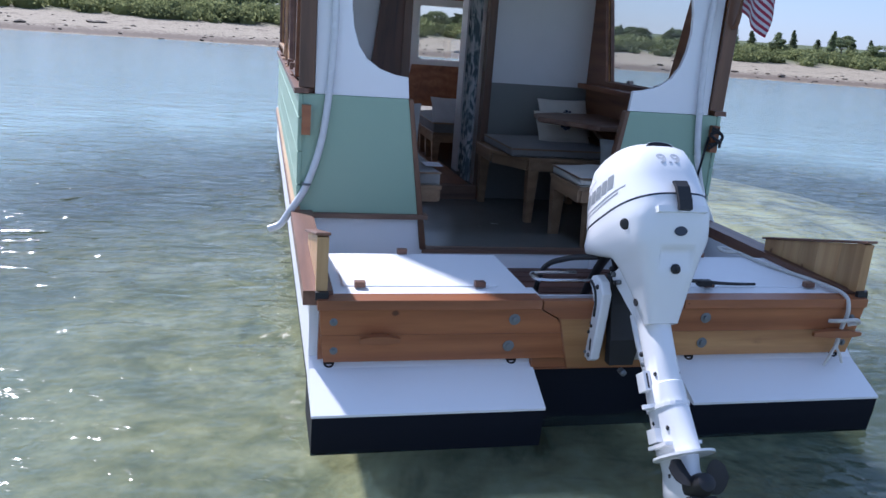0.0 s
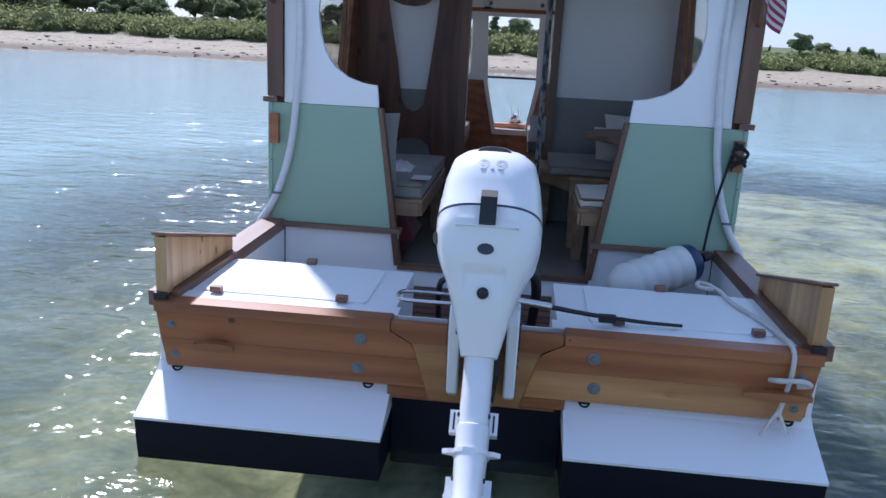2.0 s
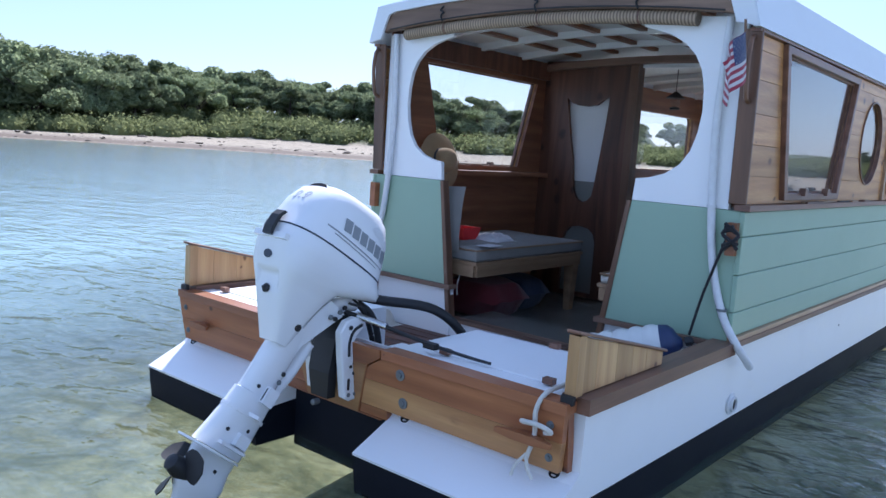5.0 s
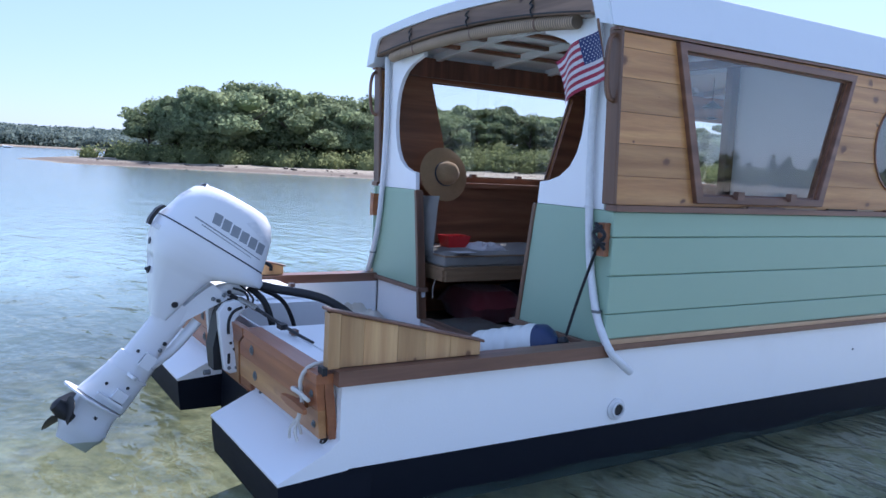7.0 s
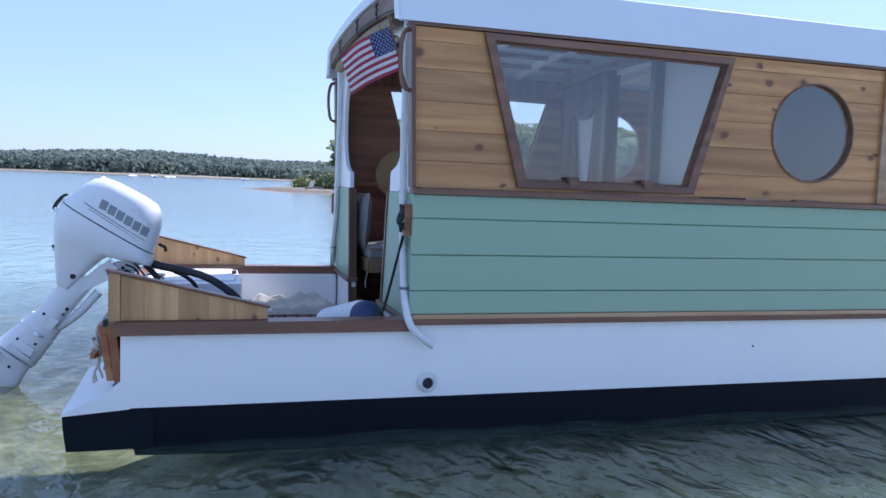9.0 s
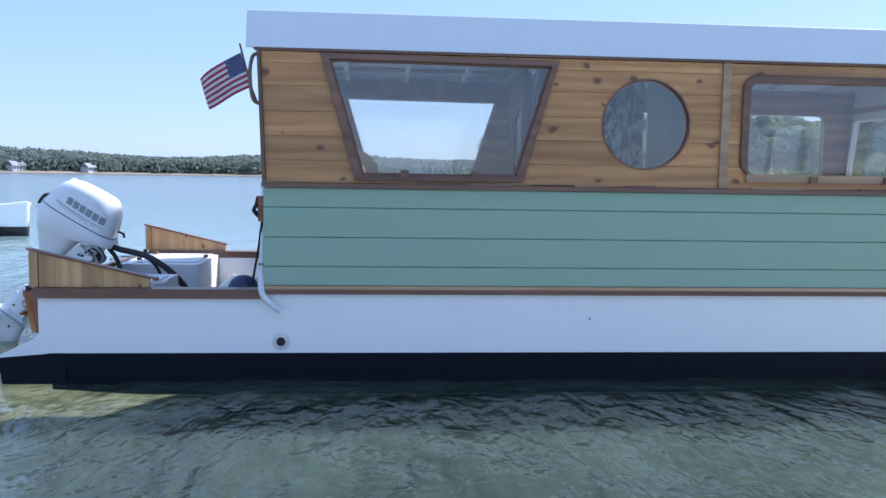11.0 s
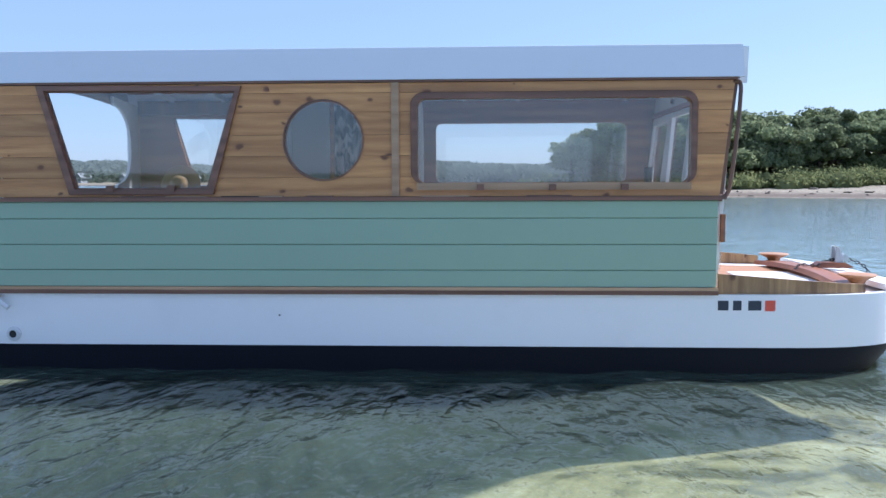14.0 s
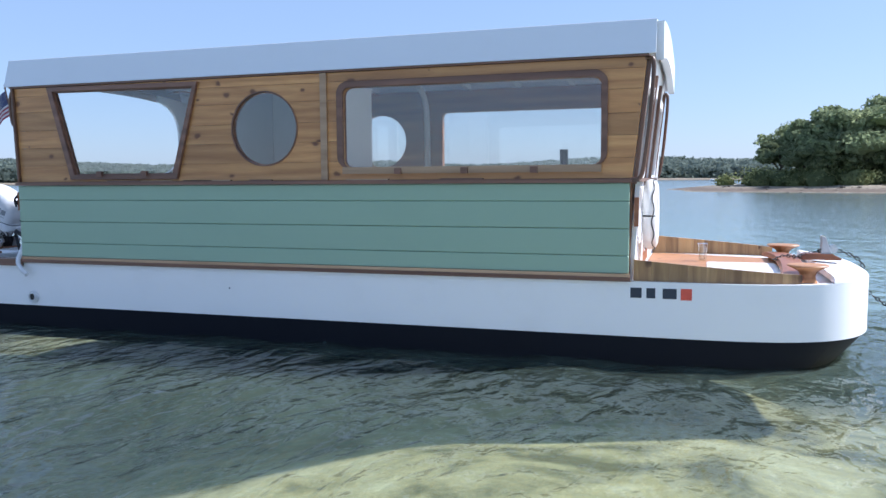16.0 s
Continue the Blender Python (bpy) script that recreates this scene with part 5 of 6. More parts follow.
def decal(corners, material, side, name, steps=6):
    """A flat mark that follows the cowl, from four (u, v) corners."""
    bm = bmesh.new()
    g = []
    for i in range(steps + 1):
        a, b = i / steps, 1 - i / steps
        lo = [corners[0][k] * b + corners[1][k] * a for k in (0, 1)]
        hi = [corners[3][k] * b + corners[2][k] * a for k in (0, 1)]
        g.append((bm.verts.new(on_cowl(*lo, side)), bm.verts.new(on_cowl(*hi, side))))
    for p, q in zip(g, g[1:]):
        bm.faces.new((p[0], q[0], q[1], p[1]))
    part(name, bm, material, cowl)


for side in (-1, 1):
    for k in range(6):
        v = -0.148 + 0.050 * k
        lo, hi = 0.158 - 0.03 * (v + 0.15) / 0.3, 0.212 - 0.03 * (v + 0.15) / 0.3
        decal([(lo + 0.004, v + 0.004), (lo + 0.004, v + 0.046), (hi, v + 0.040), (hi, v - 0.002)], "grey", side, "logo_bar", 3)
    decal([(0.146, -0.22), (0.112, 0.15), (0.116, 0.15), (0.153, -0.22)], "grey", side, "trim_line", 8)
    decal([(0.130, -0.18), (0.102, 0.10), (0.105, 0.10), (0.135, -0.18)], "grey", side, "trim_line", 8)
    # Recess along the cowl side is only a painted tone, without relief.
    decal([(0.235, 0.0), (0.19, 0.15), (0.205, 0.155), (0.262, 0.04)], "hose", side, "side_flute", 5)


def lettered(text, size, m, material, parent, name):
    cu = bpy.data.curves.new(name, "FONT")
    cu.body, cu.size, cu.extrude, cu.align_x, cu.offset = text, size, 0.0002, "CENTER", 0.0012
    tmp = bpy.data.objects.new(name, cu)
    me = bpy.data.meshes.new_from_object(tmp)
    bpy.data.objects.remove(tmp)
    me.transform(m)
    me.materials.append(M[material])
    ob = new(name, me)
    ob.parent = parent
    return ob


mark = lettered("9.9", 0.074, Matrix.Identity(4), "palegrey", cowl, "power_mark")
for p in mark.data.vertices:                    # lay the figures on the curved back
    v0, v1, hw = section(0.215 + 0.80 * p.co.y)
    depth = (v1 - v0) / 2 * (1 - (1 - min(abs(p.co.x) / hw, 1) ** 3) ** (1 / 3))
    p.co = MO + MU * (0.215 + 0.80 * p.co.y) + MV * (v0 + depth - 0.0006 - p.co.z) + Vector((p.co.x, 0, 0))
latch_line = [MO + MU * u + MV * v for u, v in ((0.135, -0.322), (0.11, -0.338), (0.06, -0.346), (0.028, -0.342))]
part("cowl_latch", bevel(loft([[p + Vector((sx * 0.024, 0, 0)) + MV * (-0.016 * sy) for sx, sy in ((-1, 0), (1, 0), (1, 1), (-1, 1))] for p in latch_line]), 0.005, 2), "rubber", motor, "black rubber cowl latch")
part("front_lever", tube([MO + MU * 0.12 + MV * 0.22, MO + MU * 0.12 + MV * 0.26, MO + MU * 0.10 + MV * 0.275], 0.009, 8, 4), "rubber", motor)
back = lambda u, x: MO + MU * u + MV * (section(u)[0]) + Vector((x, 0, 0))
part("badge", lathe([(0.022, 0), (0.022, 0.003), (0.018, 0.004)], seg=20, m=Matrix.Translation(back(-0.035, 0.0)) @ pose(0, 0, 0, 78) @ Matrix.Diagonal((1.1, 0.75, 1, 1))), "ink", motor)
part("tell_tale", lathe([(0.018, 0), (0.018, 0.006), (0.009, 0.012), (0.006, 0.02)], seg=14, m=Matrix.Translation(back(-0.155, 0.0)) @ pose(0, 0, 0, 70)), "rubber", motor)
part("knob", lathe([(0.02, 0), (0.02, 0.006), (0.012, 0.008)], seg=16, m=Matrix.Translation(on_cowl(0.012, -0.21, -1)) @ pose(0, 0, 0, 90, 0, -60)), "rubber", motor)
part("rear_ledge", bevel(bx(bmesh.new(), -0.092, 0.092, -0.012, 0.02, -0.011, 0.011), 0.007, 2), "motor", motor).matrix_local = Matrix.Translation(back(0.035, 0)) @ pose(0, 0, 0, -28)
part("hole_plug", lathe([(0.016, 0), (0.015, 0.004)], seg=14, m=Matrix.Translation(on_cowl(-0.245, -0.085, 1)) @ pose(0, 0, 0, 0, 90)), "rubber", motor)
part("hole_plug", lathe([(0.016, 0), (0.015, 0.004)], seg=14, m=Matrix.Translation(on_cowl(-0.245, -0.085, -1)) @ pose(0, 0, 0, 0, -90)), "rubber", motor)

# Leg, gearcase and propeller.
LA, LB = Vector((0, -0.262, 0.335)), Vector((0, -0.677, -0.195))
LD = (LB - LA).normalized()
LF = Vector((0, LD.z, -LD.y)) * -1      # forward side of the leg
if LF.y < 0:
    LF = -LF


def leg_ring(s, hf, hw, off=0.0, n=2.6, seg=20):
    c = LA + LD * s + LF * off
    out = []
    for k in range(seg):
        a = 2 * math.pi * k / seg
        co, si = math.cos(a), math.sin(a)
        out.append(c + LF * hf * math.copysign(abs(co) ** (2 / n), co) + Vector((hw * math.copysign(abs(si) ** (2 / n), si), 0, 0)))
    return out


part("leg", loft([leg_ring(s, hf, hw, o) for s, hf, hw, o in ((-0.04, 0.074, 0.047, -0.012), (0.17, 0.074, 0.046, -0.010), (0.27, 0.076, 0.046, -0.008), (0.275, 0.092, 0.051, -0.004), (0.36, 0.100, 0.050, -0.006), (0.44, 0.112, 0.046, -0.012), (0.515, 0.122, 0.042, -0.020))]), "motor", motor, "white drive leg", True)
part("leg_collar", loft([leg_ring(s, 0.104, 0.056, -0.004) for s in (0.345, 0.358)]), "motor", motor)
part("gearcase", loft([leg_ring(s, hf, hw, o) for s, hf, hw, o in ((0.528, 0.108, 0.038, -0.018), (0.57, 0.106, 0.034, -0.014), (0.60, 0.110, 0.038, -0.012), (0.635, 0.116, 0.042, -0.010), (0.67, 0.110, 0.036, -0.008), (0.695, 0.094, 0.018, -0.004), (0.735, 0.078, 0.008, 0.0))]), "motor", motor, "white gearcase with a skeg", True)
plate_c = LA + LD * 0.52
vent = bmesh.new()
loft([[plate_c + LD * t + LF * (-0.20 + 0.30 * (1 - math.cos(a)) / 2) * 1.0 + Vector((0.085 * math.sin(a), 0, 0)) for a in (2 * math.pi * k / 24 for k in range(24))] for t in (0, 0.008)], vent)
part("cavitation_plate", vent, "motor", motor)
for k, sgn in enumerate((-1, 1)):
    part("anode_mark", box(-0.002, 0.002, -0.008, 0.008, -0.025, 0.025, 0), "rubber", motor).matrix_local = Matrix.Translation(LA + LD * 0.60 + Vector((sgn * 0.034, 0, 0))) @ pose(0, 0, 0, -45)
hub_c = LA + LD * 0.64
HD = (-LF * 0.96 + LD * -0.1).normalized()
hm = Matrix.Translation(hub_c + HD * 0.075) @ HD.to_track_quat("Z", "Y").to_matrix().to_4x4()
prop = part("propeller", lathe([(0.040, 0), (0.038, 0.06), (0.030, 0.095), (0.012, 0.105)], seg=16, m=hm), "rubber", motor, "black three-bladed propeller", True)
for k in range(3):
    bm = bmesh.new()
    rows = []
    for i in range(6):
        r = 0.035 + 0.080 * i / 5
        wdt = 0.05 * math.sin(math.pi * (0.22 + 0.72 * i / 5)) + 0.012
        tw = radians(38 - 14 * i / 5)
        rows.append([bm.verts.new(hm @ (Matrix.Rotation(radians(120 * k + 20), 4, "Z") @ Vector((r, wdt * t * math.cos(tw), 0.045 + wdt * t * math.sin(tw))))) for t in (-1, -0.4, 0.4, 1)])
    for p, q in zip(rows, rows[1:]):
        for i in range(3):
            bm.faces.new((p[i], p[i + 1], q[i + 1], q[i]))
    g = bmesh.ops.extrude_face_region(bm, geom=list(bm.faces))
    bmesh.ops.translate(bm, verts=[v for v in g["geom"] if isinstance(v, bmesh.types.BMVert)], vec=hm.to_3x3() @ Vector((0, 0, 0.005)))
    part("blade", bm, "rubber", prop, smooth=True)
# Clamp bracket and tilt gear.
CLAMP = [(0.02, 0.385), (-0.02, 0.40), (-0.07, 0.388), (-0.102, 0.345), (-0.094, 0.26), (-0.080, 0.16), (-0.066, 0.065), (-0.036, 0.045), (0.004, 0.05), (0.010, 0.09), (0.000, 0.12), (0.004, 0.15), (-0.012, 0.185), (-0.006, 0.22), (-0.024, 0.26), (-0.020, 0.30), (0.006, 0.335), (0.030, 0.35)]
for x in (-0.118, 0.080):
    side = 1 if x > 0 else -1
    face = x + (0.040 if x > 0 else 0)
    br = part("clamp_bracket", plate("x", x, 0.040, CLAMP, r=0.006), "motor", motor, "white clamp bracket")
    for by, bz, r in ((-0.045, 0.075, 0.009), (-0.012, 0.075, 0.007), (-0.020, 0.165, 0.009), (-0.040, 0.195, 0.007), (-0.022, 0.205, 0.007), (-0.05, 0.36, 0.010)):
        part("bracket_bolt", lathe([(r, 0), (r, 0.004), (r * 0.5, 0.007)], seg=10, m=pose(face, by, bz, 0, 90 * side)), "galv" if bz < 0.1 else "rubber", br)
    part("slot", plate("x", face - 0.002 if side > 0 else face - 0.001, 0.003, rounded(-0.054, -0.040, 0.095, 0.145, 0.005)), "rubber", br)
    part("arm_slot", tube([(face, 0.012, 0.365), (face, -0.030, 0.345), (face, -0.052, 0.30), (face, -0.052, 0.24)], 0.0075, 6, 6), "rubber", br, smooth=True)
part("swivel", loft([[Vector((sx * w, y + sy * 0.022, z)) for sx, sy in ((-1, -1), (1, -1), (1, 1), (-1, 1))] for y, z, w in ((-0.075, 0.05, 0.05), (-0.085, 0.16, 0.062), (-0.06, 0.30, 0.066), (-0.02, 0.40, 0.062))]), "rubber", motor, "black swivel bracket")
part("swivel_arm", bevel(loft([[Vector((sx * w, p[0] if sy < 0 else q[0], p[1] if sy < 0 else q[1])) for sx, sy in ((-1, -1), (1, -1), (1, 1), (-1, 1))] for p, q, w in (((-0.11, 0.47), (-0.03, 0.40), 0.060), ((-0.18, 0.42), (-0.13, 0.35), 0.052), ((-0.27, 0.34), (-0.235, 0.295), 0.042), ((-0.36, 0.23), (-0.330, 0.200), 0.032), ((-0.385, 0.19), (-0.357, 0.165), 0.030))]), 0.008, 2), "motor", motor, "white swivel arm")
for k, (y, z) in enumerate(((-0.06, 0.415), (-0.085, 0.39), (-0.11, 0.40), (-0.035, 0.43), (-0.345, 0.165), (-0.325, 0.195))):
    for side in (-1, 1):
        part("pin", lathe([(0.010, 0), (0.010, 0.010), (0.005, 0.014)], seg=9, m=pose(side * (0.058 if k < 4 else 0.036), y, z, 0, 90 * side)), "rubber" if k % 2 else "galv", motor)
part("tilt_arm", tube([(0.0, -0.10, 0.42), (0.02, -0.03, 0.44), (0.03, 0.05, 0.43)], 0.03, 10, 5), "motor", motor, smooth=True)
part("wiring", tube([(0.07, -0.02, 0.45), (0.09, 0.03, 0.43), (0.085, 0.05, 0.39), (0.06, 0.03, 0.36)], 0.006, 7, 5), "rubber", motor, smooth=True)
part("wiring", tube([(0.05, 0.02, 0.46), (0.075, 0.06, 0.42), (0.07, 0.08, 0.38), (0.03, 0.05, 0.34)], 0.005, 7, 5), "rubber", motor, smooth=True)
part("foot_bolt", lathe([(0.013, 0), (0.013, 0.03), (0.006, 0.034)], seg=12, m=pose(0.0, -0.10, 0.03, 90)), "galv", motor)
for side in (-1, 1):
    block = part("mount_block", bevel(bx(bmesh.new(), -0.013, 0.013, -0.028, 0.028, -0.034, 0.034), 0.006, 2), "motor", motor, "white rubber-lined mount")
    block.matrix_local = Matrix.Translation(LA + LD * 0.255 + LF * 0.02 + Vector((side * 0.060, 0, 0))) @ pose(0, 0, 0, -38)
    part("slot", box(-0.003, 0.003, -0.0295, 0.0295, -0.026, 0.026, 0), "rubber", block)
    lug = part("wing_lug", loft([[Vector((side * x, y, z)) for y, z in ((-h, -0.007), (h, -0.007), (h, 0.007), (-h, 0.007))] for x, h in ((0.03, 0.035), (0.07, 0.022), (0.088, 0.006))]), "motor", motor)
    lug.matrix_local = Matrix.Translation(LA + LD * 0.345 + LF * 0.01) @ pose(0, 0, 0, -38)
    for s, o in ((0.24, -0.04), (0.40, 0.03), (0.44, 0.045), (0.43, -0.06)):
        part("leg_bolt", lathe([(0.008, 0), (0.008, 0.005), (0.004, 0.008)], seg=9, m=Matrix.Translation(LA + LD * s + LF * o + Vector((side * 0.042, 0, 0))) @ pose(0, 0, 0, 0, 90 * side)), "rubber", motor)
for side in (-1, 1):
    fin = part("leg_flange", bevel(bx(bmesh.new(), -0.016, 0.016, -0.030, 0.030, -0.024, 0.024), 0.006, 2), "motor", motor)
    fin.matrix_local = Matrix.Translation(LA + LD * 0.445 + LF * 0.02 + Vector((side * 0.052, 0, 0))) @ pose(0, 0, 0, -38)
    fin = part("leg_flange", bevel(bx(bmesh.new(), -0.020, 0.020, -0.070, 0.060, -0.006, 0.006), 0.004, 2), "motor", motor)
    fin.matrix_local = Matrix.Translation(LA + LD * 0.482 + LF * 0.0 + Vector((side * 0.048, 0, 0))) @ pose(0, 0, 0, -38)
part("tilt_tube", tube([LA + LD * -0.02 + LF * 0.105, LA + LD * 0.14 + LF * 0.098, LA + LD * 0.29 + LF * 0.062], 0.026, 14, 4, r_end=0.021), "motor", motor, "white swivel tube beside the leg", True)
part("steering_rod", tube([(0.05, -0.02, 0.41), (0.16, 0.03, 0.385), (0.35, 0.085, 0.345), (0.55, 0.118, 0.320), (0.70, 0.135, 0.312)], 0.011, 8, 5, r_end=0.006), "rubber", motor, "black steering rod", True)
part("rod_collar", tube([(0.10, 0.004, 0.400), (0.165, 0.032, 0.385), (0.225, 0.052, 0.372)], 0.0145, 10, 4), "steel", motor, smooth=True)
part("rod_clip", box(0.40, 0.46, 0.082, 0.112, 0.318, 0.342, 0.005), "rubber", motor)
part("cable", tube([(0.02, 0.10, 0.46), (0.06, 0.18, 0.44), (0.16, 0.42, 0.39), (0.19, 0.62, 0.24), (0.18, 0.75, 0.03)], 0.022, 9, 7), "rubber", motor, "black ribbed control cable", True)
part("cable", tube([(0.0, 0.08, 0.44), (0.04, 0.14, 0.38), (0.05, 0.18, 0.28), (0.03, 0.25, 0.02)], 0.016, 8, 6), "rubber", motor, smooth=True)
part("cable", tube([(-0.08, 0.06, 0.45), (-0.16, 0.20, 0.40), (-0.20, 0.35, 0.3), (-0.2, 0.45, 0.04)], 0.012, 8, 6), "rubber", motor, smooth=True)
part("tilt_handle", tube([(-0.10, 0.06, 0.35), (-0.28, 0.06, 0.35), (-0.32, 0.09, 0.35), (-0.32, 0.15, 0.35), (-0.28, 0.17, 0.35), (-0.12, 0.17, 0.35)], 0.008, 8, 5), "steel", motor, "bent stainless rod")

# ---- things on the stern deck ----
fender = thing("boat_fender", "white ribbed boat fender with a navy end", "fender", (0.80, 1.14, 0.40))
a, b = Vector((-0.20, -0.10, 0.01)), Vector((0.19, 0.075, 0.13))
fm = Matrix.Translation(a) @ (b - a).to_track_quat("Z", "Y").to_matrix().to_4x4()
L = (b - a).length
L -= 0.03
prof = [(0.03, -0.03), (0.070, -0.01), (0.092, 0.03)]
for k in range(5):
    z = 0.03 + (L - 0.07) * k / 5
    w = (L - 0.07) / 5
    prof += [(0.094, z + 0.004), (0.101, z + 0.25 * w), (0.103, z + 0.5 * w), (0.101, z + 0.75 * w), (0.094, z + w - 0.003)]
part("body", lathe(prof + [(0.096, L - 0.035)], seg=24, m=fm), "vinyl", fender, "white ribbed vinyl body", True)
part("end_cap", lathe([(0.096, L - 0.035), (0.090, L + 0.005), (0.068, L + 0.03), (0.035, L + 0.045), (0.02, L + 0.06)], seg=24, m=fm), "bluev", fender, "navy end cap", True)
part("eye", lathe([(0.022, L + 0.07), (0.022, L + 0.10), (0.01, L + 0.11)], seg=10, m=fm), "rubber", fender)
line = thing("fender_line", "black fender line made fast to a wooden cleat", "rope", (1.0, 1.26, 0.55))
part("rope", tube([(0.03, 0.0, 0.02), (0.06, 0.04, 0.22), (0.125, 0.085, 0.49)], 0.007, 8, 6), "blackrope", line, smooth=True)
for k in range(4):
    s = -1 if k % 2 else 1
    part("turn", tube([(0.150 - 0.034 * s, 0.055, 0.425 + 0.012 * k), (0.165, 0.040 - 0.004 * k, 0.47), (0.150 + 0.036 * s, 0.048, 0.505), (0.14 - 0.02 * s, 0.05, 0.55 - 0.008 * k)], 0.0085, 6, 4), "blackrope", line, smooth=True)
for s in (-1, 1):
    part("cleat", bevel(bx(bmesh.new(), s * 1.15 - 0.022, s * 1.15 + 0.022, 1.318, 1.358, 0.955, 1.105), 0.012, 2), "cedar", boat, "small red cedar cleat")

for s in (-1, 1):
    k = 1.0 if s > 0 else 0.0
    hose = thing("drain_hose", "white roof drain hose down the cabin corner", "hose", (s * 1.04, 1.33, 0.5), "roof drain hoses")
    pts = [(1.035, 1.335, 2.02), (1.025, 1.338, 1.75), (1.02, 1.338, 1.50), (1.04, 1.338, 1.16), (1.075, 1.338, 0.90), (1.145, 1.335, 0.68), (1.225, 1.345, 0.545)] + ([(1.25, 1.40, 0.48), (1.255, 1.46, 0.435)] if s > 0 else [(1.27, 1.34, 0.48), (1.33, 1.33, 0.455)])
    part("tube", tube([(s * (x - 1.04), y - 1.33, z - 0.5) for x, y, z in pts], 0.0185, 12, 6), "hose", hose, smooth=True)
    for z, x in ((0.70, 1.14), (1.17, 1.04)):
        part("clip", lathe([(0.024, -0.006), (0.024, 0.006)], (s * (x - 1.04), 0.006, z - 0.5), 12), "galv" if z < 1 else "hose", hose)

# Rope over the starboard locker, down to a wooden horn cleat on the transom.
rope = thing("mooring_rope", "white rope from the locker over the transom to a cleat", "rope", (1.0, 0.1, 0.55))
part("rope", tube([(-0.06, 0.60, 0.004), (-0.03, 0.52, 0.0), (-0.02, 0.38, 0.0), (0.03, 0.20, 0.0), (0.055, 0.06, 0.004), (0.065, -0.10, 0.002), (0.06, -0.150, -0.05), (0.055, -0.140, -0.14), (0.035, -0.15, -0.23)], 0.0088, 8, 7), "rope", rope, smooth=True)
part("loop", tube([(-0.055, 0.60, 0.004), (-0.10, 0.62, 0.006), (-0.11, 0.56, 0.004), (-0.06, 0.53, 0.006)], 0.0088, 8, 5), "rope", rope, smooth=True)
part("bight", tube([(0.0, -0.125, -0.11), (0.02, -0.165, -0.095), (0.09, -0.17, -0.09), (0.125, -0.15, -0.11), (0.09, -0.13, -0.125)], 0.0088, 8, 6), "rope", rope, smooth=True)
bm = bmesh.new()
for k in range(7):
    tube([(0.035, -0.15, -0.21), (0.03 + 0.03 * math.sin(k * 2.1), -0.155 + 0.02 * math.cos(k * 2.1), -0.255), (0.03 + 0.05 * math.sin(k * 2.1), -0.15 + 0.02 * math.cos(k * 2.1), -0.275 - 0.012 * (k % 3))], 0.006, 5, 3, bm)
part("frayed_end", bm, "rope", rope)
for cx, half in ((-0.935, 0.075), (1.02, 0.115)):
    part("horn_cleat", bevel(loft([[Vector((cx + t * half, -0.052 - 0.008 * abs(t) + dy, 0.395 + dz)) for dy, dz in ((-h, -h), (h, -h), (h, h), (-h, h))] for t, h in ((-1, 0.008), (-0.4, 0.015), (0.4, 0.015), (1, 0.008))]), 0.004, 1), "cedar", transom, "wooden horn cleat")
    part("cleat_base", box(cx - 0.03, cx + 0.03, -0.040, -0.012, 0.383, 0.407, 0.004), "cedar", transom)

def crumpled(name, label, category, at, size, material, seed, turn=0.0):
    """A heap of crumpled cloth."""
    ob = thing(name, label, category, at, turn=turn)
    bm = bmesh.new()
    n = 30
    g = {}
    for i in range(n + 1):
        for j in range(n + 1):
            u, v = 2 * i / n - 1, 2 * j / n - 1
            e = max(0.0, 1 - (abs(u) ** 3 + abs(v) ** 3))
            h = size[2] * (e ** 0.4) * (0.45 + 0.9 * abs(noise.noise((u * 2.3, v * 2.3, seed))) + 0.35 * abs(noise.noise((u * 6, v * 6, seed + 4))))
            g[i, j] = bm.verts.new((u * size[0] / 2 * (1 + 0.15 * noise.noise((u, v, seed + 9))), v * size[1] / 2, h))
    for i in range(n):
        for j in range(n):
            bm.faces.new((g[i, j], g[i + 1, j], g[i + 1, j + 1], g[i, j + 1]))
    part("cloth", bm, material, ob, smooth=True)
    return ob


crumpled("cloth_heap", "crumpled off-white cloth on the deck slats", "cloth", (-0.965, 1.0, 0.237), (0.24, 0.70, 0.13), "canvas", 3.0)

# Flag on a short staff at the starboard after corner of the roof.
flag = thing("flag", "small American flag on a wooden staff", "flag", (1.155, 1.29, 1.72))
part("staff", tube([(0.0, 0.03, -0.08), (-0.005, -0.01, 0.02), (-0.01, -0.075, 0.265)], 0.006, 8, 2), "brownz", flag)
HOIST, FLY = Vector((-0.008, -0.062, 0.195)), Vector((-0.005, -0.235, -0.125))


def flag_point(u, v):
    """u along the fly, v up the hoist."""
    p = Vector((0, -0.008, 0.018)) + HOIST * v + FLY * u
    return p + Vector((0.034 * math.sin(7 * u + 2 * v) * u, 0.010 * math.sin(6 * u + v) * u, 0.014 * math.sin(5 * u) * u - 0.02 * u * u * v))


def flag_patch(u0, u1, v0, v1, nu, nv, lift, material, name):
    bm = bmesh.new()
    for side in (-1, 1):
        g = [[bm.verts.new(flag_point(u0 + (u1 - u0) * i / nu, v0 + (v1 - v0) * j / nv) + Vector((side * lift, 0, 0))) for j in range(nv + 1)] for i in range(nu + 1)]
        for i in range(nu):
            for j in range(nv):
                bm.faces.new((g[i][j], g[i + 1][j], g[i + 1][j + 1], g[i][j + 1]))
    part(name, bm, material, flag, smooth=True)


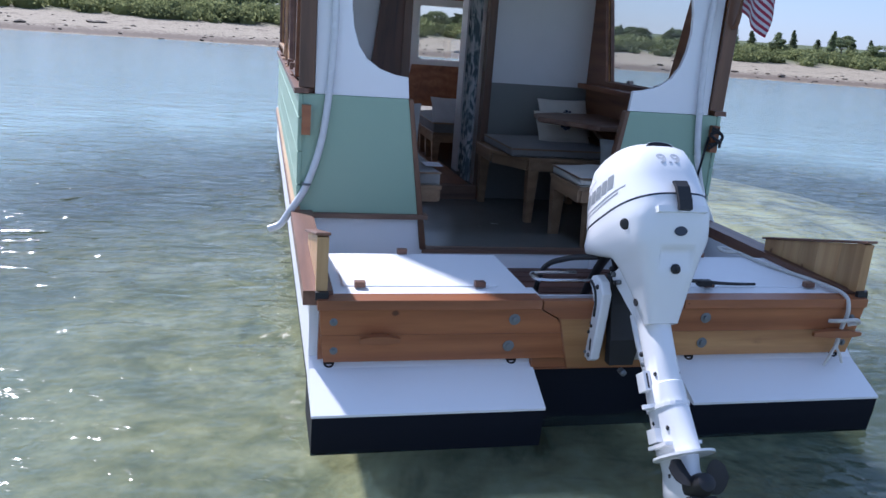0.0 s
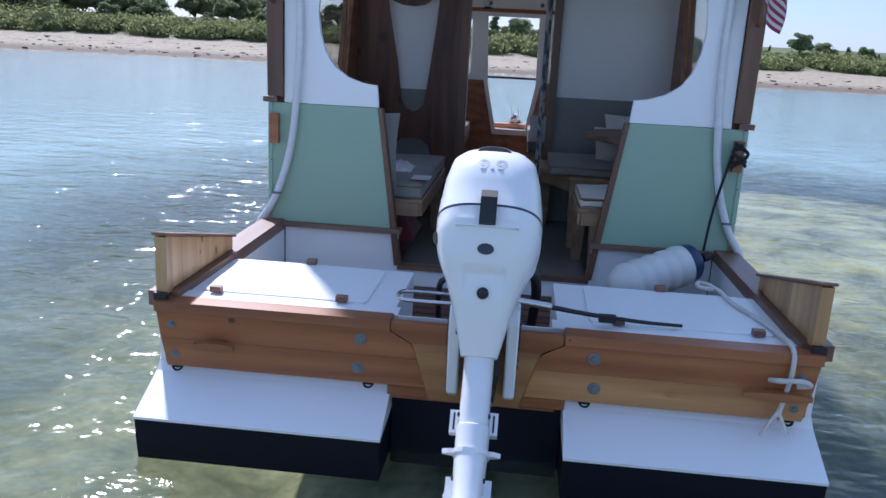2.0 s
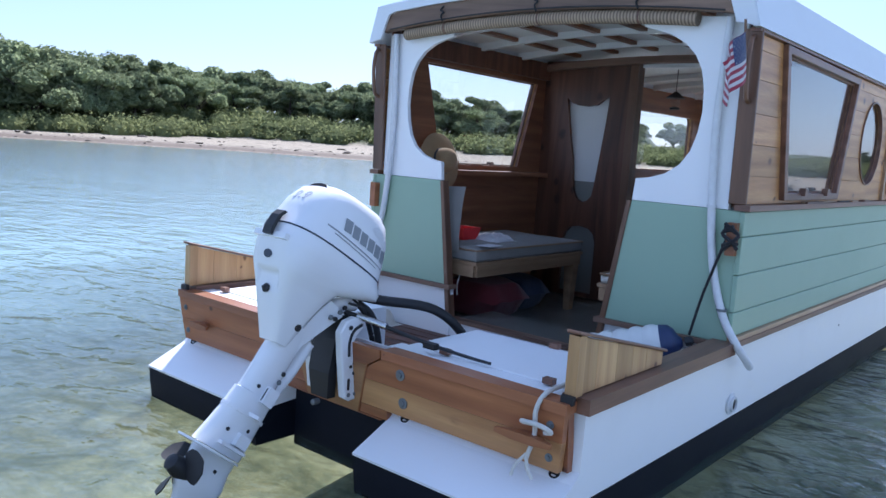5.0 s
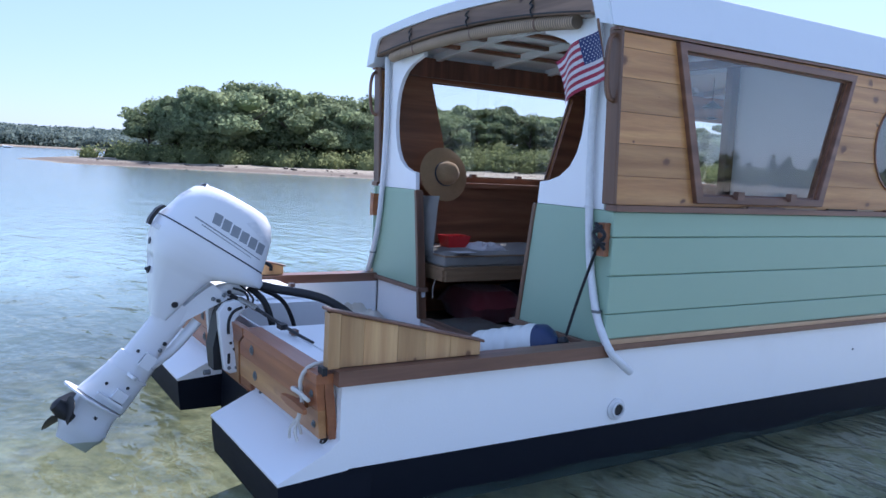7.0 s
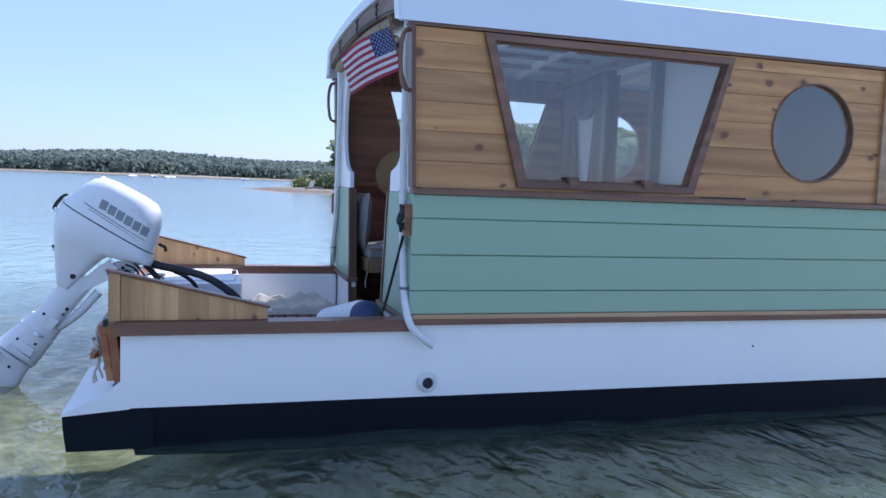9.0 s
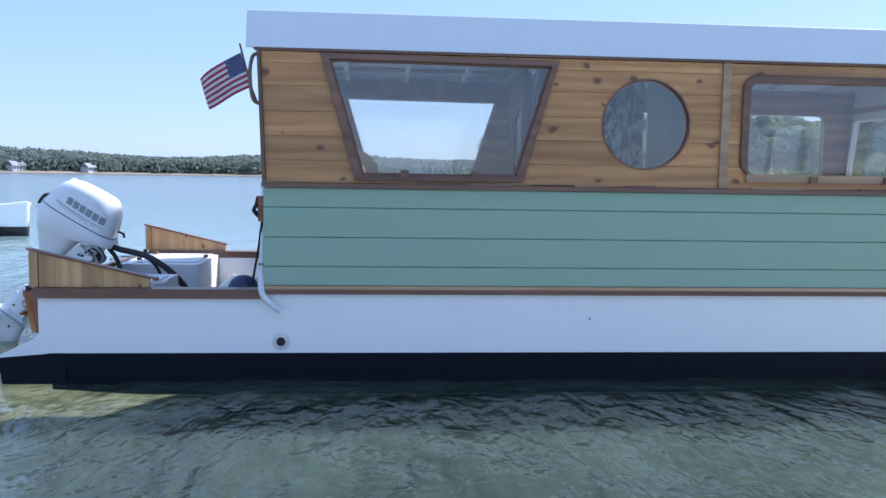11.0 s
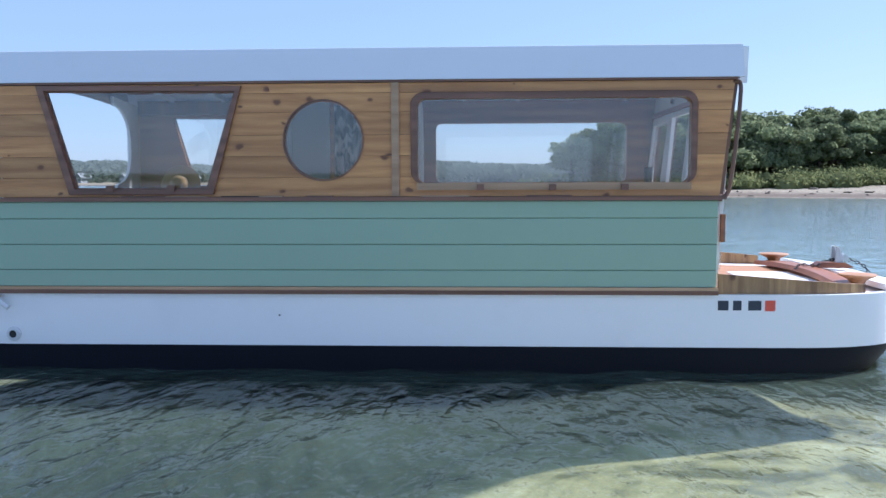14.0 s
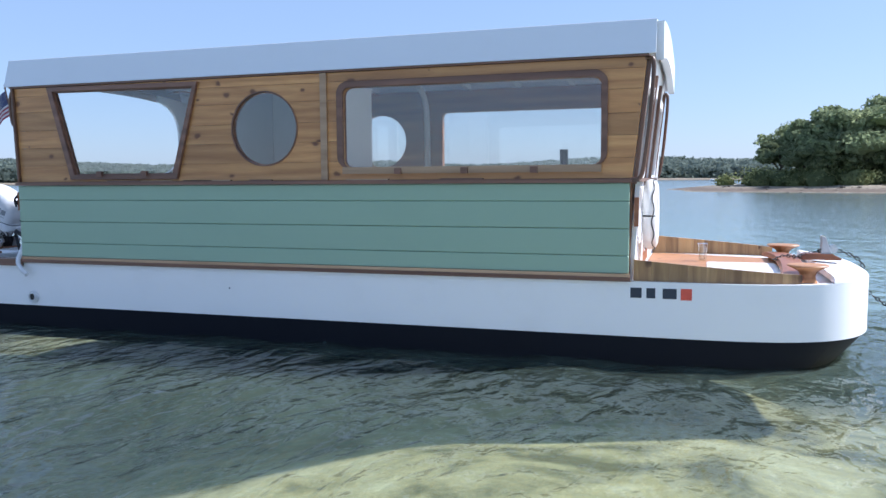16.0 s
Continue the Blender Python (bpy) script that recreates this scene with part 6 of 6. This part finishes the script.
for k in range(13):
    flag_patch(0, 1, k / 13, (k + 1) / 13, 16, 1, 0.0008, "flagwhite" if k % 2 else "flagred", "stripe")
flag_patch(0, 0.4, 6 / 13, 1, 8, 5, 0.0016, "flagblue", "canton")
bm = bmesh.new()
for r in range(9):
    for c in range(6 if r % 2 == 0 else 5):
        cu, cv = 0.4 * (c + (0.5 if r % 2 == 0 else 1.0)) / 6.0, 6 / 13 + 7 / 13 * (r + 0.7) / 9.4
        for side in (-1, 1):
            pts = []
            for q in range(10):
                rad = (0.016 if q % 2 == 0 else 0.0065)
                ang = math.pi / 2 + q * math.pi / 5
                pts.append(bm.verts.new(flag_point(cu + rad * math.cos(ang), cv + 1.25 * rad * math.sin(ang)) + Vector((side * 0.0024, 0, 0))))
            bm.faces.new(pts)
tagged(part("stars", bm, "flagwhite", flag), kind="stuff")

# Rolled reed screen under the after beam.
screen = thing("rolled_screen", "rolled tan reed screen tied under the beam", "blind", (0, 1.30, 1.98))
part("roll", tube([(x, 0.018, camber(x, 1.99, 0.068) - 1.98) for x in np.linspace(-0.93, 0.89, 9)], 0.034, 12, 3), "roll", screen, smooth=True)
for x in (-0.62, 0.02, 0.60):
    part("tie", lathe([(0.0365, -0.004), (0.0365, 0.004)], m=pose(x, 0.018, camber(x, 1.99, 0.068) - 1.98, 0, 90), seg=12), "brown", screen, "thin cord")
    drop = camber(x, 2.07, 0.068) - 1.98
    part("cord_knot", tube([(x + 0.012, -0.032, drop + 0.035), (x - 0.010, -0.036, drop + 0.012), (x + 0.014, -0.034, drop), (x - 0.004, -0.036, drop - 0.018), (x + 0.006, -0.030, drop - 0.05)], 0.005, 6, 4), "blackrope", screen, "black knotted cord")
# A thin dark wire runs along the beam's lower edge.
part("wire", tube([(x, 1.268, camber(x, 2.026, 0.075)) for x in np.linspace(-1.03, 1.03, 11)], 0.004, 6, 3), "rubber", roof, "thin dark wire")

# ---- porch ----
def bench(label, outline, legs, group, seat=0.70, floor=0.26):
    """A plank seat cut to an outline, with aprons and tapered legs."""
    ox, oy = (sum(c) / len(outline) for c in zip(*outline))
    ob = thing("bench", label, "bench", (ox, oy, floor), group)
    top = seat - floor
    part("seat", plate("z", top - 0.022, 0.022, [(x - ox, y - oy) for x, y in outline], r=0.003), "bench", ob)
    for (ax, ay), (bx_, by_) in zip(outline, outline[1:] + outline[:1]):
        d = Vector((bx_ - ax, by_ - ay, 0)).normalized()
        nrm = Vector((-d.y, d.x, 0))
        if nrm.dot(Vector((ox - ax, oy - ay, 0))) < 0:
            nrm = -nrm
        p, q = Vector((ax - ox, ay - oy, 0)) + d * 0.022 + nrm * 0.004, Vector((bx_ - ox, by_ - oy, 0)) - d * 0.022 + nrm * 0.004
        ring = lambda e: [e + Vector((0, 0, top - 0.09)), e + nrm * 0.018 + Vector((0, 0, top - 0.09)), e + nrm * 0.018 + Vector((0, 0, top - 0.0225)), e + Vector((0, 0, top - 0.0225))]
        part("apron", loft([ring(p), ring(q)]), "bench", ob)
    for lx, ly in legs:
        bm = loft([[Vector((lx - ox + sx * w, ly - oy + sy * w, z)) for sx, sy in ((-1, -1), (1, -1), (1, 1), (-1, 1))] for z, w in ((0.0, 0.024), (top - 0.0225, 0.040))])
        part("leg", bm, "bench", ob)
    return ob


def oblong(x0, x1, y0, y1):
    return [(x0, y0), (x1, y0), (x1, y1), (x0, y1)]


def cushion(label, x0, x1, y0, y1, z, h, material, tilt=None):
    ob = thing("seat_cushion", label, "cushion", ((x0 + x1) / 2, (y0 + y1) / 2, z), "bench cushions")
    w, d = x1 - x0, y1 - y0
    bm = bx(bmesh.new(), -w / 2, w / 2, -d / 2, d / 2, 0, h)
    bmesh.ops.subdivide_edges(bm, edges=bm.edges, cuts=5, use_grid_fill=True)
    for v in bm.verts:
        e = (1 - abs(2 * v.co.x / w) ** 4) * (1 - abs(2 * v.co.y / d) ** 4)
        v.co.z += (0.02 * e + 0.008 * noise.noise(v.co * 7)) * (1 if v.co.z > h / 2 else 0)
    bevel(bm, 0.014, 2, 60)
    part("cover", bm, material, ob, smooth=True)
    rim = [(-w / 2, -d / 2, h - 0.006), (w / 2, -d / 2, h - 0.006), (w / 2, d / 2, h - 0.006), (-w / 2, d / 2, h - 0.006), (-w / 2, -d / 2, h - 0.006)]
    part("piping", tube(rim, 0.006, 6, 1), "bench", ob)
    return ob


bench("blond wooden porch bench along the wall", oblong(-1.085, -0.39, 1.46, 2.70), ((-0.445, 2.65), (-1.0, 2.65), (-1.0, 1.51)), "porch benches", 0.685)
cushion("grey cloth seat cushion on the porch bench", -1.08, -0.40, 1.47, 2.70, 0.6855, 0.075, "cushion")
bench("blond wooden corner bench against the bulkhead", [(1.085, 2.36), (0.42, 2.38), (0.24, 2.72), (0.24, 3.14), (1.085, 3.14)], ((0.465, 2.425), (1.03, 2.42), (0.30, 3.08), (1.03, 3.08)), "porch benches", 0.72)
cushion("grey cloth seat cushion on the corner bench", 0.30, 1.08, 2.40, 3.13, 0.7205, 0.06, "cushion")
bench("small blond wooden bench by the companionway", oblong(0.42, 1.085, 1.46, 1.95), ((0.53, 1.52), (1.03, 1.52), (0.465, 1.905), (1.03, 1.905)), "porch benches", 0.70)
cushion("pale cloth seat cushion on the small bench", 0.43, 1.08, 1.47, 1.94, 0.7005, 0.055, "canvas")
for lab, at, rot, mat_, sz in (("cream pillow with a blue sprig leaning in the corner", (0.88, 2.99, 0.945), (62, 0, 8), "canvas", (0.42, 0.30, 0.12)),
                               ("cream pillow with a dark flower on the bench", (0.80, 2.80, 0.885), (55, 0, 5), "canvas", (0.42, 0.28, 0.12)),
                               ("dark green pillow on the small bench", (0.82, 1.72, 0.84), (60, 0, -15), "ingreen", (0.34, 0.24, 0.11))):
    ob = thing("pillow", lab, "pillow", at, "porch pillows")
    part("cover", pillow(*sz, m=pose(0, 0, 0, *rot)), mat_, ob, smooth=True)
    if mat_ == "canvas":
        for k in range(7):
            a = k * 2 * math.pi / 7
            p = pose(0, 0, 0, *rot)
            part("flower_petal", lathe([(0.016, -0.002), (0.016, 0.004), (0.008, 0.006)], seg=8, m=p @ pose(0.03 * math.cos(a), 0.03 * math.sin(a), sz[2] / 2 - 0.003)), "navy", ob)
ob = thing("seat_back_cushion", "upright grey back cushion tied at the bench end", "cushion", (-0.78, 1.475, 0.93))
part("cover", pillow(0.50, 0.40, 0.09, m=pose(0, 0, 0, 86)), "cushion", ob, smooth=True)
part("tie", tube([(0.22, 0.0, -0.15), (0.25, 0.02, -0.28), (0.245, 0.0, -0.40), (0.25, 0.0, -0.46)], 0.004, 5, 4), "canvas", ob)
table = thing("folding_table", "hinged wooden side table under the porch window", "table", (0.80, 2.45, 0.98))
part("tabletop", plate("z", -0.018, 0.034, [(0.31, -0.42), (0.31, 0.42), (-0.02, 0.42), (-0.26, 0.26), (-0.32, 0.0), (-0.05, -0.42)], r=0.008), "brownx", table)
part("bracket", tube([(0.285, 0, -0.22), (0.05, 0, -0.02)], 0.014, 6, 1), "brownz", table)
red = thing("red_bin", "open red plastic tub on the bench cushion", "tub", (-0.72, 1.735, 0.772))
bm = loft([[Vector((sx * w, sy * d, z)) for sx, sy in ((-1, -1), (1, -1), (1, 1), (-1, 1))] for z, w, d in ((0, 0.055, 0.07), (0.085, 0.07, 0.09), (0.085, 0.064, 0.084), (0.008, 0.05, 0.064))])
part("body", bm, "red", red)
crumpled("white_towel", "small white towel crumpled on the cushion", "towel", (-0.62, 1.92, 0.775), (0.22, 0.26, 0.05), "flagwhite", 8.0)
sheet = thing("paper_sheet", "sheet of white paper on the cushion", "paper", (-0.42, 1.62, 0.779))
part("sheet", box(-0.05, 0.05, -0.07, 0.07, 0, 0.002, 0), "flagwhite", sheet)
bag = thing("red_bag", "dark red cloth bag under the bench", "bag", (-0.72, 1.98, 0.262))
part("body", pillow(0.5, 0.42, 0.26, m=pose(0, 0, 0.12)), "redcloth", bag, smooth=True)
bag = thing("navy_bag", "navy cloth bag under the bench", "bag", (-0.78, 2.4, 0.262))
part("body", pillow(0.45, 0.36, 0.24, m=pose(0, 0, 0.11)), "navy", bag, smooth=True)
hat = thing("straw_hat", "broad straw hat hanging on the porch wall", "hat", (-1.02, 1.82, 1.262))
hm_ = pose(0, 0, 0, 0, 78, 0)
part("brim", lathe([(0.07, 0.0), (0.13, -0.004), (0.190, -0.020), (0.194, -0.014), (0.13, 0.004), (0.07, 0.008)], seg=32, m=hm_), "straw", hat, smooth=True)
part("crown", lathe([(0.085, 0.0), (0.082, 0.05), (0.07, 0.085), (0.04, 0.10), (0.0, 0.098)], seg=28, m=hm_), "straw", hat, smooth=True)
part("band", lathe([(0.088, 0.006), (0.086, 0.022)], seg=28, m=hm_), "ink", hat)

# ---- inside the cabin ----
curtain = thing("curtain", "blue and white patterned curtain in the doorway", "curtain", (0.30, 3.72, 1.98))


def curtain_material():
    m, n, l, b = nodes_of("patterned_curtain")
    v = coords(n, l, (1, 1, 0.6), False)
    f = noise_tex(n, l, v, 7.0, 2, 0.4, 2.5)
    r = ramp(n, (0.42, (0.55, 0.56, 0.55)), (0.5, (0.25, 0.32, 0.33)), (0.56, (0.10, 0.14, 0.16)))
    l.new(f, r.inputs[0])
    l.new(r.outputs[0], b.inputs["Base Color"])
    b.inputs["Roughness"].default_value = 0.9
    return m


M["curtain"] = curtain_material()


def hanging(x_of, y0, y1, z0, z1, n=36):
    bm = bmesh.new()
    rows = []
    for z in np.linspace(z1, z0, 8):
        rows.append([bm.verts.new((x_of(t), y0 + (y1 - y0) * t, z)) for t in np.linspace(0, 1, n)])
    for p, q in zip(rows, rows[1:]):
        for i in range(n - 1):
            bm.faces.new((p[i], p[i + 1], q[i + 1], q[i]))
    return bm


part("cloth", hanging(lambda t: 0.012 + 0.02 * math.sin(t * 28), -0.16, 0.18, -1.6, 0.0), "curtain", curtain, smooth=True)
part("rod", tube([(0.012, -0.2, 0.01), (0.012, 0.21, 0.01)], 0.008, 8, 1), "steel", curtain)
door_curtain = thing("curtain", "blue and white patterned curtain at the bulkhead door", "curtain", (0.235, 3.27, 2.0))
part("cloth", hanging(lambda t: 0.02 * math.sin(t * 22), 0.0, 0.22, -1.62, 0.0), "curtain", door_curtain, smooth=True)
for s, edge in ((-1, -0.46), (1, 0.16)):
    ob = bench("slat-fronted cabin bench with blond legs", oblong(*sorted((s * 1.08, edge)), 4.35, 5.95), [(edge + s * 0.04, y) for y in (4.4, 4.7, 5.0, 5.3, 5.6, 5.9)], "cabin benches", 0.62, 0.34)
    cushion("dark grey cabin seat cushion", *sorted((s * 1.08, edge)), 4.35, 5.95, 0.6205, 0.09, "cushion")
ob = thing("pillow", "navy square pillow on the cabin bench", "pillow", (-0.93, 5.2, 0.86))
part("cover", pillow(0.36, 0.36, 0.12, m=pose(0, 0, 0, 0, 78)), "navy", ob, smooth=True)
ob = thing("pillow", "white pillow on the cabin bench", "pillow", (0.36, 4.48, 0.80))
part("cover", pillow(0.4, 0.3, 0.12, m=pose(0, 0, 0, 55)), "flagwhite", ob, smooth=True)
counter = thing("galley_counter", "low cedar galley counter with a white top", "counter", (-0.86, 3.75, 0.34))
part("body", box(-0.24, 0.20, -0.45, 0.4, 0.0, 0.74, 0.004), "cedary", counter)
part("top", box(-0.25, 0.22, -0.46, 0.41, 0.7405, 0.775, 0.006), "inwhite", counter)
pot = thing("basin", "small pale basin on the galley counter", "basin", (-0.80, 3.5, 1.116))
part("bowl", lathe([(0.06, 0), (0.11, 0.05), (0.13, 0.10), (0.125, 0.10), (0.1, 0.05), (0.0, 0.015)], seg=20), "canvas", pot, smooth=True)
lamp = thing("hanging_lantern", "small dark metal lantern hanging from the roof", "lantern", (-0.22, 3.60, 1.76))
part("base", lathe([(0.035, 0), (0.04, 0.012), (0.02, 0.02)], seg=16), "iron", lamp)
part("globe", lathe([(0.02, 0.02), (0.036, 0.045), (0.03, 0.075), (0.018, 0.085)], seg=16), "glass", lamp, smooth=True)
part("shade", lathe([(0.075, 0.085), (0.03, 0.12), (0.012, 0.135)], seg=20), "iron", lamp)
part("hanger", tube([(0, 0, 0.13), (0, 0, 0.30)], 0.003, 6, 1), "iron", lamp)
# A dark mug stands at the starboard window.
mug = thing("mug", "dark mug on the window ledge", "mug", (1.075, 5.825, 1.28))
part("body", lathe([(0.025, 0), (0.029, 0.10), (0.025, 0.10), (0.021, 0.008)], seg=16), "rubber", mug, smooth=True)
part("ledge", box(-0.06, 0.045, -0.1, 0.1, -0.02, -0.0005, 0.003), "cedary", mug)

# ---- foredeck things ----
roller = thing("anchor_roller", "bright metal anchor roller on a wooden chock at the bow", "anchor roller", (0.0, 7.45, 0.586))
part("chock", bevel(loft([[Vector((x, y, z)) for x, z in ((-0.07, 0), (0.07, 0), (0.06, h), (-0.06, h))] for y, h in ((-0.06, 0.02), (-0.02, 0.045), (0.16, 0.042), (0.22, 0.012))]), 0.006, 1), "cedar", roller)
for x in (-0.045, 0.036):
    part("cheek", plate("x", x, 0.007, [(0.08, 0.03), (0.16, 0.03), (0.140, 0.09), (0.118, 0.165), (0.090, 0.175), (0.090, 0.09)], r=0.002), "bright", roller, "bright upright metal cheek")
part("wheel", lathe([(0.03, -0.03), (0.018, 0), (0.03, 0.03)], seg=14, m=pose(0, 0.17, 0.08, 0, 90)), "steel", roller)
chain = thing("anchor_chain", "dark anchor chain heaped on the foredeck and over the bow", "chain", (0.0, 7.5, 0.60))


def link(m):
    bm = bmesh.new()
    pts = [m @ Vector((0.012 * math.cos(a), 0.020 * math.sin(a), 0)) for a in (2 * math.pi * k / 8 for k in range(8))]
    tube(pts + pts[:1], 0.004, 5, 1, bm, False)
    return bm


way = smooth_line([(0.10, -0.30, -0.02), (-0.05, -0.20, 0.0), (0.08, -0.12, 0.01), (-0.04, -0.02, 0.03), (0.0, 0.10, 0.055), (0.0, 0.22, 0.03), (0.0, 0.30, -0.02), (0.0, 0.33, -0.10), (0.0, 0.34, -0.22), (-0.03, 0.55, -0.38), (-0.06, 0.85, -0.56), (-0.1, 1.2, -0.74)], 10)
walked, last = 0.0, way[0]
count = 0
for p, q in zip(way, way[1:]):
    walked += (q - p).length
    if walked > 0.027:
        d = (q - p).to_track_quat("Y", "Z").to_matrix().to_4x4()
        part("link", link(Matrix.Translation(q) @ d @ pose(0, 0, 0, 0, 90 * (count % 2), 0)), "iron", chain)
        count += 1
        walked = 0.0
tumbler = thing("glass_tumbler", "clear drinking glass on the foredeck", "glass", (-0.36, 6.72, 0.5225))
part("body", lathe([(0.030, 0), (0.040, 0.135), (0.037, 0.135), (0.028, 0.010)], seg=20), "glass", tumbler, smooth=True)
part("rim", lathe([(0.0375, 0.133), (0.0408, 0.133), (0.0408, 0.137), (0.0375, 0.137)], seg=20), "steel", tumbler)
ring_ = thing("life_ring", "white life ring with black line on the front wall", "life ring", (0.55, 6.36, 0.93))
part("ring", tube([(0.20 * math.cos(a), 0.0, 0.20 * math.sin(a)) for a in np.linspace(0, 2 * math.pi, 20)], 0.05, 12, 3, ends=False), "vinyl", ring_, smooth=True)
part("line", tube([(0.248 * math.cos(a), 0.026 + 0.008 * math.sin(9 * a), 0.248 * math.sin(a)) for a in np.linspace(0, 2 * math.pi, 40)], 0.004, 6, 2, ends=False), "blackrope", ring_)

# ---- a skiff lying off the port quarter ----
skiff = thing("skiff", "small white dinghy with a black bottom lying afloat", "boat", (-9.6, -4.6, 0.0), turn=-30.0, group="dinghies")
rows = []
for y, w, z0, z1 in ((0.0, 0.02, 0.05, 0.62), (-0.35, 0.32, -0.05, 0.56), (-1.0, 0.60, -0.10, 0.50), (-2.2, 0.74, -0.12, 0.46), (-3.6, 0.68, -0.12, 0.46)):
    rows.append([Vector((-w, y, z1)), Vector((-w * 0.95, y, z1 * 0.5)), Vector((-w * 0.6, y, z0)), Vector((w * 0.6, y, z0)), Vector((w * 0.95, y, z1 * 0.5)), Vector((w, y, z1)), Vector((w * 0.9, y, z1)), Vector((w * 0.55, y, z0 + 0.12)), Vector((-w * 0.55, y, z0 + 0.12)), Vector((-w * 0.9, y, z1))])
part("hull", loft(rows), "white", skiff)
part("gunwale", tube([(0, 0.01, 0.63), (0.33, -0.35, 0.57), (0.61, -1.0, 0.51), (0.75, -2.2, 0.47), (0.69, -3.6, 0.47)], 0.025, 6, 3), "white", skiff)
part("gunwale", tube([(0, 0.01, 0.63), (-0.33, -0.35, 0.57), (-0.61, -1.0, 0.51), (-0.75, -2.2, 0.47), (-0.69, -3.6, 0.47)], 0.025, 6, 3), "white", skiff)
rows = [[Vector((-w, y, 0.17)), Vector((-w * 0.72, y, z0)), Vector((w * 0.72, y, z0)), Vector((w, y, 0.17))] for y, w, z0 in ((0.015, 0.03, 0.02), (-0.35, 0.29, -0.08), (-1.0, 0.58, -0.13), (-2.2, 0.72, -0.15), (-3.62, 0.665, -0.15))]
part("bottom", loft(rows), "rubber", skiff, "black bottom")
part("thwart", box(-0.62, 0.62, -1.75, -1.50, 0.30, 0.33, 0.004), "bench", skiff)
# More of them lie far off across the bay.
for az, r, turn in ((92.0, 215, 60), (93.4, 222, 95), (94.6, 210, 80), (87.5, 230, 110)):
    far_dinghy = copy_thing(skiff, pose(-math.sin(radians(az)) * r, math.cos(radians(az)) * r, 0.0, 0, 0, turn))
    tagged(far_dinghy, "small open boat moored far off across the bay")


def cottage(label, at, turn, long, wide, high):
    """A far shingled cottage: walls, a gabled roof, a row of windows."""
    ob = thing("cottage", label, "house", at, "far cottages", turn)
    part("wall", box(-long / 2, long / 2, -wide / 2, wide / 2, -1.5, high, 0), "palegrey", ob)
    part("roof", plate("x", -long / 2 - 0.3, long + 0.6, [(-wide / 2 - 0.4, high), (wide / 2 + 0.4, high), (0, high + 0.5 * wide)]), "galv", ob, "grey gabled roof")
    for k in range(4):
        x = long * (-0.36 + 0.24 * k)
        part("window", box(x - 0.45, x + 0.45, -wide / 2 - 0.03, -wide / 2 - 0.004, 0.6, 1.4, 0), "ink", ob)
    return ob


for az, back, long in ((109.5, 11, 5), (113.8, 12, 6), (116.6, 13, 5)):
    r = FAR + 30 * noise.noise((-math.sin(radians(az)) * FAR / 120, math.cos(radians(az)) * FAR / 120, 3.0)) + back
    cx, cy = -math.sin(radians(az)) * r, math.cos(radians(az)) * r
    cottage("pale cottage with a grey roof on the far shore", (cx, cy, float(land_height([cx], [cy])[0])), 90 - az + 180, long, 3.6, 1.9)
